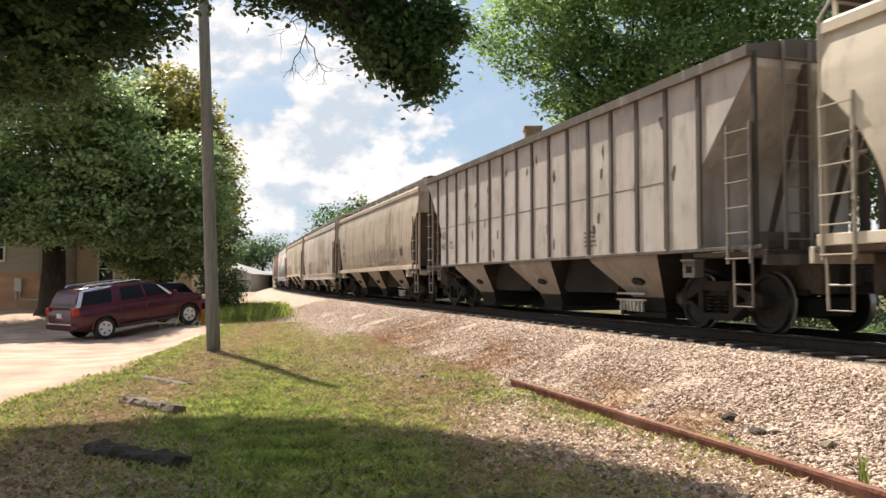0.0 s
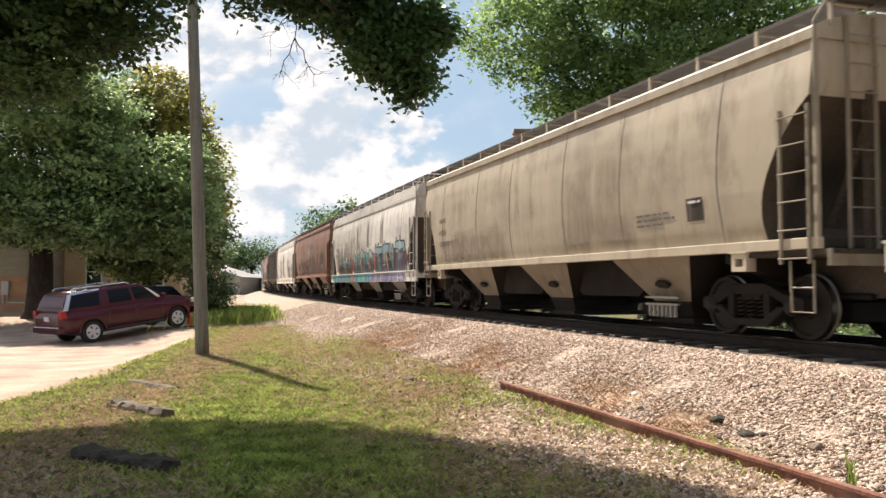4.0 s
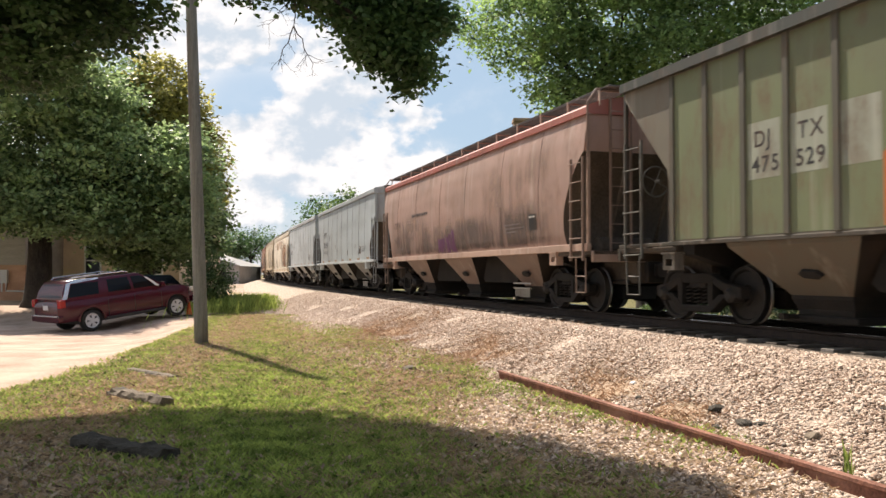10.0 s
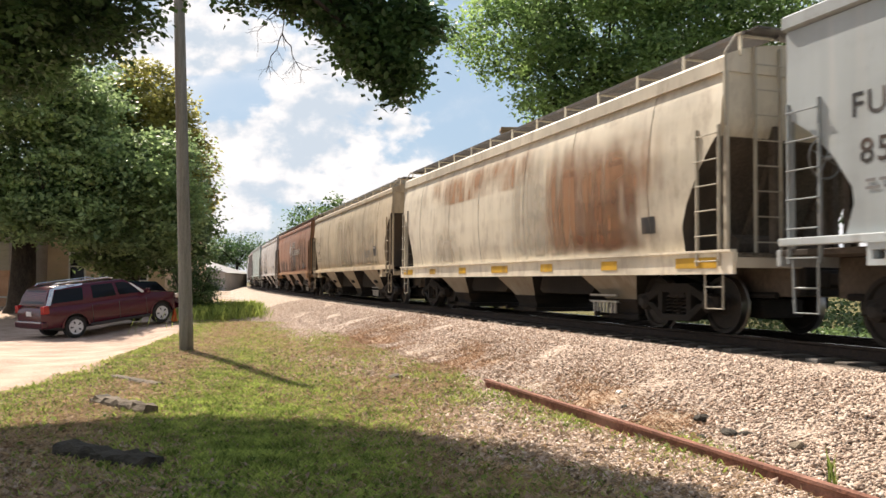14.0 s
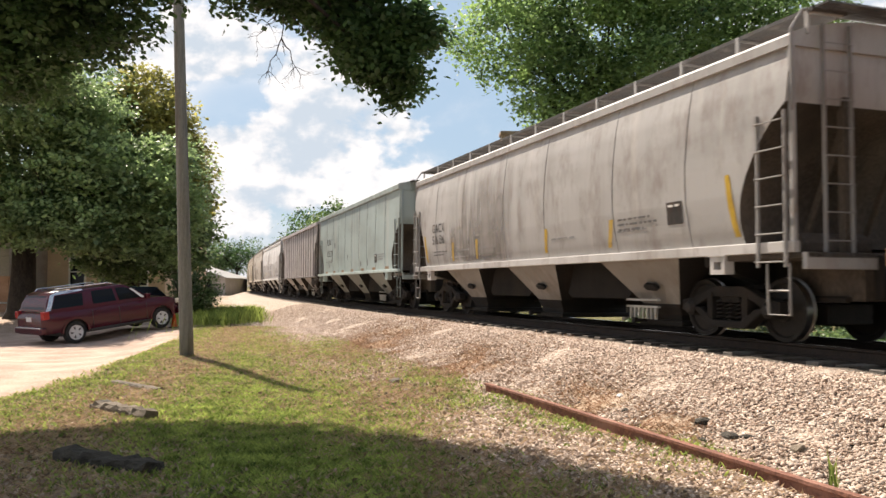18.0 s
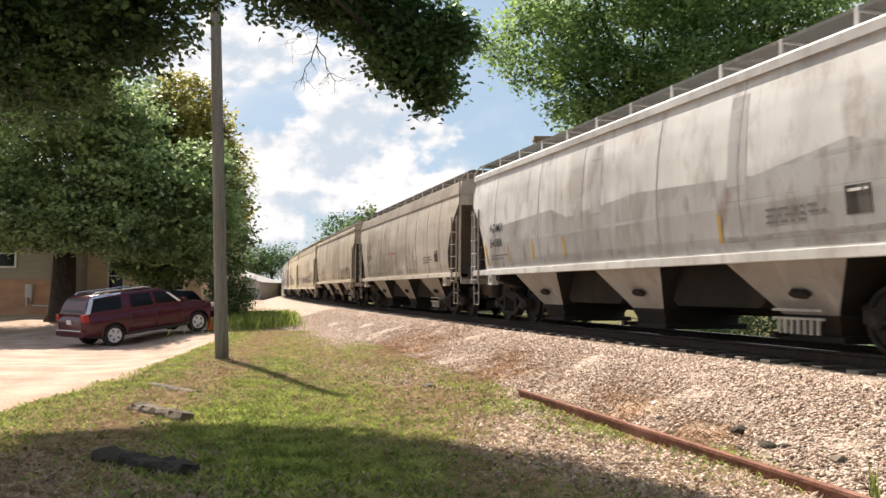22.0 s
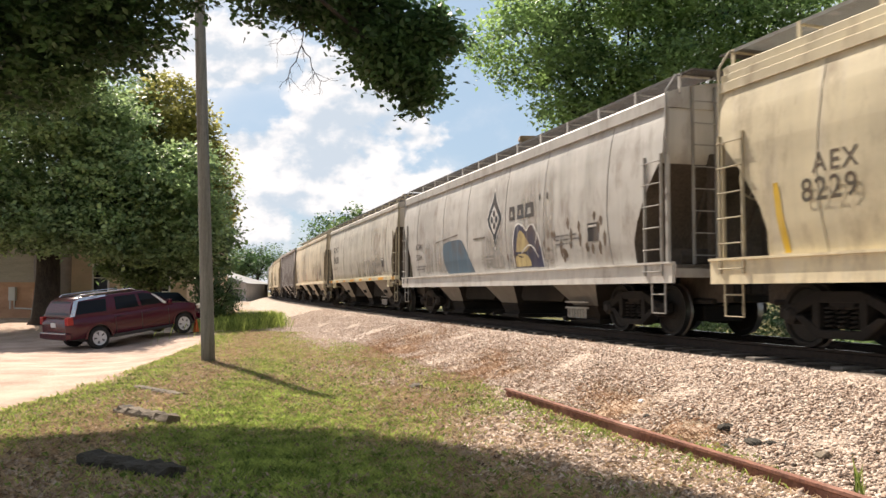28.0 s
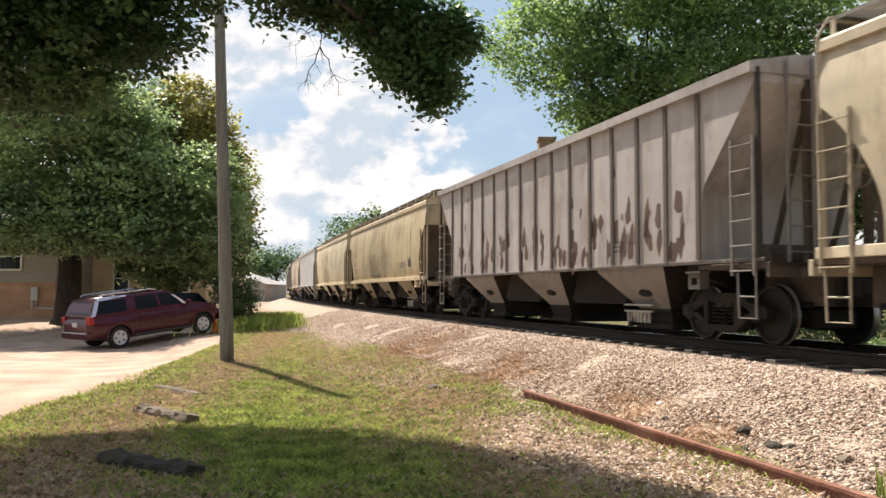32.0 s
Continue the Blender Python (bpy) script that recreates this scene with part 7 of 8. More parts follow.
    for i, ((x, y, z), h, r) in enumerate(far):
        lobes = [((x + rng.uniform(-0.5, 0.5) * r, y + rng.uniform(-0.4, 0.4) * r, h * rng.uniform(0.48, 0.78)), (r * rng.uniform(0.4, 0.62), r * 0.5, h * rng.uniform(0.16, 0.24))) for _ in range(6)]
        build_tree("distant_tree", (x, y, z), (x, y, h * 0.4), 0.28, lobes, 420, 13, 0.55, 0.42, M_LEAF_DARK if i % 3 else M_LEAF, "distant broad-leaved tree along the line", 100 + i, twigs=20, group="distant trees")


def build_bush(name, centre, radii, clumps, leaf, mat, label, seed):
    bush = thing(name, pose(0, 0, 0), label, "shrub")
    c = Vector(centre)
    rng = random.Random(seed)
    bm = B()
    for i in range(9):
        limb(bm, (c.x + rng.uniform(-0.2, 0.2), c.y + rng.uniform(-0.2, 0.2), ground_height(c.x, c.y) - 0.05), (c.x + rng.uniform(-0.7, 0.7) * radii[0], c.y + rng.uniform(-0.7, 0.7) * radii[1], c.z + 0.5 * radii[2]), 0.035, 0.01, 0.05, rng, 4)
    part("stems", bm, M_BARK, bush)["kind"] = "stuff"
    lobes = [((c.x + rng.uniform(-0.3, 0.3) * radii[0], c.y + rng.uniform(-0.3, 0.3) * radii[1], c.z + rng.uniform(-0.25, 0.3) * radii[2]), tuple(r * 0.75 for r in radii)) for _ in range(4)]
    _, pts = clump_points(lobes, clumps, 18, 0.13, seed, 0.4)
    pts = pts[pts[:, 2] > 0.05]
    put("leaves", leaf_mesh("leaves", pts, seed, leaf, mat), bush)["kind"] = "stuff"


def build_dead_branch():
    """The bare grey twigs that hang under the bough."""
    ob = thing("dead_branch", pose(0, 0, 0), "bare dead branch hanging among the oak leaves", "branch")
    rng = random.Random(12)

    def grow(bm, p, q, r, depth):
        pts = limb(bm, p, q, r, r * 0.45, 0.0, rng, 5)
        d = q - p
        if depth:
            for k in range(6 if depth == 2 else 3):
                t = pts[rng.randrange(1, 6)]
                n = Vector((rng.uniform(-1, 1), rng.uniform(-0.7, 0.7), rng.uniform(-0.75, 0.35)))
                grow(bm, t, t + (d.normalized() * 0.5 + n).normalized() * d.length * rng.uniform(0.28, 0.5), r * 0.42, depth - 1)
    root, fork = Vector((-1.47, 9.0, 4.88)), Vector((-1.53, 9.0, 4.34))
    for p, q, r in ((root, fork, 0.010), (fork, Vector((-1.72, 9.1, 3.92)), 0.0075), (fork, Vector((-1.30, 8.9, 3.90)), 0.0075), (root - Vector((0, 0, 0.12)), Vector((-1.80, 9.0, 4.36)), 0.006), (root - Vector((0, 0, 0.2)), Vector((-1.2, 9.0, 4.36)), 0.006)):
        bm = B()
        grow(bm, p, q, r, 2)
        part("twig", bm, M_DEADWOOD, ob)


M_DEADWOOD = grained("dead_wood", (0.06, 0.05, 0.045), (0.14, 0.12, 0.11), 8, 0.9, 0.3)
M_TIMBER = grained("old_timber", (0.08, 0.062, 0.045), (0.23, 0.185, 0.135), 4, 0.9, 0.7, 35, stretch=(0.5, 4, 4), stain=(0.06, 0.055, 0.045))
M_STUMP = grained("rotten_log", (0.025, 0.022, 0.018), (0.085, 0.075, 0.06), 4, 0.95, 1.0, 22, stretch=(0.6, 3, 3), dist=0.05)


def build_pole():
    pole = thing("utility_pole", pose(0, 0, 0), "leaning round wooden utility pole standing in the grass", "pole")
    bm = B()
    a, b = Vector((-5.13, 18.45, -0.3)), Vector((-5.52, 18.40, 9.6))
    add_tube(bm, [a.lerp(b, i / 10) for i in range(11)], [0.155 - 0.045 * i / 10 for i in range(11)], 20)
    part("shaft", bm, M_POLE, pole, smooth=True)


def rough_timber(name, a, b, w, h, mat, label, seed):
    """A worn squared timber lying on the ground, its ends ragged."""
    rng = random.Random(seed)
    ob = thing(name, pose(0, 0, 0), label, "timber")
    a, b = Vector(a), Vector(b)
    d = (b - a).normalized()
    s = Vector((-d.y, d.x, 0))
    bm = B()
    n, ring = 15, []
    rough = 0.22 if h > 0.14 else 0.14
    for i in range(n + 1):
        p = a.lerp(b, i / n)
        r = []
        for o, z in ((-0.5, 0.0), (-0.5, 0.75), (-0.36, 1.0), (0.36, 1.0), (0.5, 0.75), (0.5, 0.0)):
            q = p + s * (o * w * rng.uniform(1 - rough, 1 + rough * 0.5)) + Vector((0, 0, z * h * rng.uniform(1 - rough, 1 + rough * 0.4) - 0.03))
            if i in (0, n):
                q += d * rng.uniform(-0.05, 0.05)
            r.append(bm.verts.new(q))
        ring.append(r)
    for p, q in zip(ring, ring[1:]):
        for k in range(6):
            bm.faces.new((p[k], p[(k + 1) % 6], q[(k + 1) % 6], q[k]))
    bm.faces.new(ring[0][::-1]); bm.faces.new(ring[-1])
    bmesh.ops.recalc_face_normals(bm, faces=bm.faces[:])
    part("beam", bm, mat, ob)


def build_lump(spot, size, mat, label):
    rng = random.Random(int(spot[0] * 100))
    bm = B()
    bmesh.ops.create_icosphere(bm, subdivisions=2, radius=size)
    for v in bm.verts:
        v.co *= 1 + 0.35 * noise.noise(v.co / size * 1.3 + Vector((spot[0], spot[1], 0)) * 3)
        v.co.z *= 0.55
        v.co.x *= 1.5
    u = from_axis(*spot)
    z = max(ground_height(*spot), bed_height(u) if u < 5.5 else -1)
    me = bm_mesh("lump", bm, mat)
    tagged(put("lump", me, m=pose(spot[0], spot[1], z + size * 0.35, 0, 0, rng.uniform(0, 180))), label, "rubble")


# ---- the parked car and the buildings ----
M_MAROON = plain("maroon_enamel", (0.055, 0.004, 0.012), 0.22, 0.0, 0.45)
M_GLASS = plain("tinted_glass", (0.006, 0.007, 0.008), 0.08, 0.0, 0.18)
M_TYRE = grained("tyre_rubber", (0.012, 0.012, 0.012), (0.035, 0.033, 0.030), 8, 0.85, 0.3)
M_ALLOY = plain("alloy_rim", (0.60, 0.60, 0.60), 0.4, 0.0)
M_CHROME = plain("bright_trim", (0.66, 0.66, 0.66), 0.25, 0.8)
M_TRIM = plain("dark_plastic", (0.025, 0.024, 0.024), 0.6)
M_RED = plain("red_lens", (0.30, 0.010, 0.010), 0.2, 0.0, 0.6)
M_AMBER = plain("clear_lens", (0.55, 0.50, 0.42), 0.15)
M_PLATE = plain("pale_plate", (0.55, 0.55, 0.55), 0.5)
M_WHITE = grained("white_paint", (0.62, 0.62, 0.60), (0.80, 0.80, 0.78), 2, 0.6, 0.1)


def arc(cx, cz, r, a0, a1, n=9):
    return [(cx + r * math.cos(radians(a0 + (a1 - a0) * i / (n - 1))), cz + r * math.sin(radians(a0 + (a1 - a0) * i / (n - 1)))) for i in range(n)]


def build_wheel(car, x, y, r, w, rim):
    wheel = thing("wheel", pose(x, y, r, 0, 0, 0 if y < 0 else 180), "", "")
    wheel.parent = car
    bm = B()
    add_turned(bm, [(-w / 2 + 0.10, r * 0.60), (-w / 2 + 0.005, r * 0.67), (-w / 2, r * 0.72), (-w / 2 + 0.01, r * 0.93), (-w / 2 + 0.04, r), (w / 2 - 0.04, r), (w / 2 - 0.01, r * 0.93), (w / 2, r * 0.66)], 28)
    part("tyre", bm, M_TYRE, wheel, smooth=False)
    bm = B()
    add_turned(bm, [(-w / 2 + 0.01, r * 0.14), (-w / 2 + 0.005, r * 0.12), (-w / 2 + 0.02, r * 0.60), (-w / 2 - 0.004, r * 0.66), (0.05, r * 0.66)], 28)
    part("rim", bm, rim, wheel, "silver alloy rim")
    for k in range(5):
        a = math.pi * 2 * (k + 0.5) / 5
        bm = B()
        o = [(r * q * math.cos(a + da), r * q * math.sin(a + da)) for q, da in ((0.26, 0.10), (0.26, -0.10), (0.52, -0.16), (0.52, 0.16))]
        add_slab(bm, o, -w / 2 + 0.008 - 0.012, -w / 2 + 0.014)
        part("vent", bm, M_TRIM, wheel)
    return wheel


def build_suv():
    z0 = 0.0
    rear, front = Vector((-11.53, 28.0, -0.352)), Vector((-9.47, 30.6, 0.045))
    f = (front - rear).normalized()
    left = Vector((0, 0, 1)).cross(f).normalized()
    up = f.cross(left)
    mid = (rear + front) / 2 + left * 0.80
    m = Matrix((f, left, up)).transposed().to_4x4()
    m.translation = mid
    car = thing("parked_suv", m, "dark red long sport utility vehicle parked on the dirt", "car")
    wb, half = 1.655, 0.93
    bm = B()
    tops = [(-2.74, 0.98), (-2.66, 1.14), (-2.4, 1.20), (1.02, 1.21), (1.35, 1.18), (2.0, 1.12), (2.36, 1.02), (2.50, 0.90), (2.57, 0.72)]

    def low(x):
        for c in (-wb, wb):
            if abs(x - c) < 0.44:
                return 0.40 + math.sqrt(0.44 ** 2 - (x - c) ** 2)
        return 0.44 if abs(x) > 2.1 else 0.37

    def flank(x, z):
        """Half the width at a place: fuller at the waist, drawn in at nose, tail, shoulder and foot."""
        w = half - 0.10 * max(0.0, (z - 0.86) / 0.34) ** 2 - 0.05 * max(0.0, (0.70 - z) / 0.33) ** 2
        w -= 0.16 * max(0.0, (-2.35 - x) / 0.39) ** 2 + 0.26 * max(0.0, (x - 1.95) / 0.62) ** 2
        return w + 0.025 * math.exp(-((abs(x) - wb) / 0.5) ** 2) * math.exp(-((z - 0.85) / 0.15) ** 2)
    cols = []
    for x in np.linspace(-2.74, 2.57, 90):
        z0, z1 = low(x), interp(tops, x)
        zs = [z0 + (z1 - z0) * (1 - (1 - j / 9) ** 1.3) for j in range(10)]
        cols.append([bm.verts.new((x, -flank(x, z), z)) for z in zs] + [bm.verts.new((x, 0, z1 + 0.03))] + [bm.verts.new((x, flank(x, z), z)) for z in zs[::-1]])
    for p, q in zip(cols, cols[1:]):
        for i in range(len(p) - 1):
            bm.faces.new((p[i], q[i], q[i + 1], p[i + 1]))
    bm.faces.new(cols[0]); bm.faces.new(cols[-1][::-1])
    put("body", bm_mesh("body", bm, M_MAROON, True), car)
    bm = B()
    add_box(bm, (-2.1, -0.78, 0.30), (2.2, 0.78, 0.95))
    part("underbody", bm, M_TRIM, car)
    # cabin
    bm = B()
    sect = [(1.10, -2.60, 1.30, 0.87), (1.17, -2.60, 1.26, 0.865), (1.45, -2.53, 0.86, 0.80), (1.66, -2.40, 0.50, 0.735), (1.74, -2.33, 0.36, 0.70), (1.79, -2.24, 0.18, 0.64), (1.82, -2.1, 0.02, 0.54), (1.835, -1.8, -0.25, 0.36)]
    rings = [[bm.verts.new((x, y, z)) for x, y in ((xa, -w), (xa * 0.6 + xb * 0.4, -w - 0.015), (xb, -w), (xb, w), (xa * 0.6 + xb * 0.4, w + 0.015), (xa, w))] for z, xa, xb, w in sect]
    for p, q in zip(rings, rings[1:]):
        for k in range(6):
            bm.faces.new((p[k], p[(k + 1) % 6], q[(k + 1) % 6], q[k]))
    bm.faces.new(rings[-1]); bm.faces.new(rings[0][::-1])
    bmesh.ops.recalc_face_normals(bm, faces=bm.faces[:])
    put("cabin", bm_mesh("cabin", bm, M_MAROON, True), car)

    def cabin_y(z):
        return interp([(1.17, 0.868), (1.45, 0.804), (1.66, 0.740), (1.74, 0.704), (1.79, 0.645)], z)

    def pane(name, outline, s, label="", mat=None, lift=0.014):
        bm = B()
        vs = [bm.verts.new((x, s * (cabin_y(z) + lift), z)) for x, z in outline]
        bm.faces.new(vs if s < 0 else vs[::-1])
        bmesh.ops.bisect_plane(bm, geom=bm.verts[:] + bm.edges[:] + bm.faces[:], plane_co=(0, 0, 1.45), plane_no=(0, 0, 1))
        bmesh.ops.bisect_plane(bm, geom=bm.verts[:] + bm.edges[:] + bm.faces[:], plane_co=(0, 0, 1.66), plane_no=(0, 0, 1))
        for v in bm.verts:
            v.co.y = s * (cabin_y(v.co.z) + lift)
        ex = bmesh.ops.extrude_face_region(bm, geom=bm.faces[:])
        for v in ex["geom"]:
            if isinstance(v, bmesh.types.BMVert):
                v.co.y -= s * 0.010
        bmesh.ops.recalc_face_normals(bm, faces=bm.faces[:])
        part(name, bm, mat or M_GLASS, car, label)
    for s in (-1, 1):
        pane("side_window", [(-2.40, 1.24), (-1.30, 1.24), (-1.24, 1.66), (-2.18, 1.66)], s)
        pane("side_window", [(-0.95, 1.24), (-0.08, 1.24), (-0.14, 1.68), (-0.92, 1.68)], s)
        pane("side_window", [(0.04, 1.24), (0.86, 1.24), (0.46, 1.62), (0.28, 1.67), (-0.02, 1.68)], s)
        pane("rear_pillar", [(-2.60, 1.20), (-2.44, 1.20), (-2.22, 1.68), (-1.20, 1.74), (-1.20, 1.79), (-2.05, 1.785), (-2.36, 1.70)], s, "bright silver rear pillar and roof edge", M_CHROME, 0.020)
        pane("sunshade_edge", [(0.92, 1.22), (1.06, 1.22), (0.62, 1.58), (0.50, 1.62)], s, "pale folding sunshade seen at the windscreen's edge", M_WHITE, 0.016)
        for x in (-1.02, -0.02, 1.05):
            bm = B()
            add_box(bm, (x - 0.006, s * 0.915 - 0.02, 0.45), (x + 0.006, s * 0.915 + 0.018, 1.02))
            part("door_gap", bm, M_TRIM, car)
        for x in (-0.82, 0.20):
            bm = B()
            add_box(bm, (x - 0.11, s * 0.93 - 0.02, 0.98), (x + 0.11, s * 0.93 + 0.02, 1.02), 0.01)
            part("door_handle", bm, M_MAROON, car)
        bm = B()
        add_box(bm, (-1.15, s * 0.93 - 0.05, 0.34), (1.15, s * 0.93 + 0.05, 0.42), 0.02)
        part("running_board", bm, M_TRIM, car)
        bm = B()
        add_tube(bm, [(-2.15, s * 0.60, 1.80), (-2.05, s * 0.60, 1.87), (-0.2, s * 0.60, 1.88), (0.0, s * 0.60, 1.83)], 0.022, 8)
        part("roof_rail", bm, M_CHROME, car)
        bm = B()
        add_box(bm, (-2.735, s * 0.845 - 0.10, 0.93), (-2.52, s * 0.845 + 0.10, 1.20), 0.03)
        part("tail_light", bm, M_RED, car, "red tail light")
        bm = B()
        add_box(bm, (2.30, s * 0.76 - 0.16, 0.84), (2.52, s * 0.76 + 0.16, 1.0), 0.03)
        part("headlight", bm, M_AMBER, car)
        bm = B()
        add_box(bm, (0.95, s * 1.05 - 0.10, 1.20), (1.10, s * 1.05 + 0.10, 1.36), 0.03)
        part("mirror", bm, M_MAROON, car)
        for x in (-wb, wb):
            bm = B()
            o = arc(x, 0.40, 0.50, 0, 180, 13) + arc(x, 0.40, 0.43, 180, 0, 13)
            add_slab(bm, o, s * 0.90, s * 0.955)
            part("wheel_arch", bm, M_MAROON, car)
            build_wheel(car, x, s * 0.80, 0.375, 0.25, M_ALLOY)
    bm = B()
    o = [(-0.70, 1.26), (0.70, 1.26), (0.60, 1.68), (-0.60, 1.68)]
    vs = [bm.verts.new((-2.62 + (z - 1.17) * 0.47 - 0.015, y, z)) for y, z in o]
    bm.faces.new(vs)
    part("rear_window", bm, M_GLASS, car)
    bm = B()
    vs = [bm.verts.new((1.26 - (z - 1.17) * 1.55 + 0.012, y, z)) for y, z in ((-0.78, 1.22), (0.78, 1.22), (0.66, 1.68), (-0.66, 1.68))]
    bm.faces.new(vs)
    part("windscreen", bm, M_WHITE, car, "windscreen with a pale folding sunshade behind it")
    bm = B()
    add_box(bm, (-2.80, -0.92, 0.46), (-2.62, 0.92, 0.68), 0.04)
    part("rear_bumper", bm, M_MAROON, car)
    bm = B()
    add_box(bm, (-2.812, -0.80, 0.64), (-2.76, 0.80, 0.685), 0.008)
    part("bumper_trim", bm, M_CHROME, car)
    bm = B()
    add_box(bm, (-2.752, -0.16, 0.86), (-2.73, 0.16, 1.01), 0.004)
    part("number_plate", bm, M_PLATE, car, "blank pale number plate")
    bm = B()
    add_box(bm, (2.42, -0.92, 0.44), (2.62, 0.92, 0.66), 0.05)
    part("front_bumper", bm, M_MAROON, car)


def build_saloon(place, paint_, label, name="parked_car"):
    """A plain parked saloon, mostly hidden."""
    car = thing(name, place, label, "car")
    body = [(-2.2, 0.35), (-2.25, 0.70), (-2.15, 0.92), (-1.4, 0.96), (1.0, 0.92), (1.9, 0.80), (2.2, 0.66), (2.2, 0.35)]
    bm = B()
    add_slab(bm, body[:1] + body[1:], -0.86, 0.86, 0.04)
    part("body", bm, paint_, car)
    bm = B()
    add_box(bm, (-1.6, -0.80, 0.93), (0.9, 0.80, 1.42), 0.0, (0.62, 0.80))
    part("cabin", bm, M_GLASS, car)
    bm = B()
    add_box(bm, (-1.1, -0.62, 1.41), (0.4, 0.62, 1.45), 0.015)
    part("roof", bm, paint_, car)
    for x in (-1.35, 1.35):
        for y in (-0.78, 0.78):
            build_wheel(car, x, y, 0.32, 0.2, M_ALLOY)


M_BRICK = grained("brick_wall", (0.348, 0.189, 0.123), (0.580, 0.362, 0.254), 1.0, 0.9, 0.4, 16, stretch=(1, 1, 3))
M_SIDING = grained("taupe_siding", (0.246, 0.225, 0.196), (0.362, 0.334, 0.297), 1.2, 0.8, 0.2, 20, stretch=(0.3, 1, 3))
M_TANWALL = grained("tan_render", (0.493, 0.392, 0.275), (0.667, 0.536, 0.392), 1.0, 0.85, 0.2)
M_ROOFING = grained("grey_shingle", (0.20, 0.19, 0.18), (0.36, 0.345, 0.33), 2, 0.9, 0.3)
M_ROOFPALE = grained("pale_metal_roof", (0.24, 0.235, 0.225), (0.36, 0.35, 0.335), 0.6, 0.5, 0.1)
M_FARWALL = grained("weathered_pale_wall", (0.34, 0.31, 0.28), (0.50, 0.47, 0.43), 0.5, 0.8, 0.1)
M_YELLOWWALL = grained("weathered_brick", (0.20, 0.13, 0.085), (0.38, 0.29, 0.20), 2, 0.9, 0.3, 20)


def window_unit(parent, x, y, z, w, h, along=(1, 0)):
    win = put("window", mesh_of("window", [(-w / 2, -0.01, 0), (w / 2, -0.01, 0), (w / 2, -0.01, h), (-w / 2, -0.01, h)], [(0, 1, 2, 3)], M_GLASS), parent, m=pose(x, y, z))
    bm = B()
    t = 0.09
    for lo, hi in (((-w / 2 - t, -0.07, -t), (w / 2 + t, 0, 0)), ((-w / 2 - t, -0.06, h), (w / 2 + t, 0, h + t)), ((-w / 2 - t, -0.055, 0), (-w / 2, 0, h)), ((w / 2, -0.055, 0), (w / 2 + t, 0, h)), ((-w / 2, -0.05, h / 2 - 0.03), (w / 2, 0, h / 2 + 0.03))):
        add_box(bm, lo, hi)
    part("window_frame", bm, M_WHITE, win)


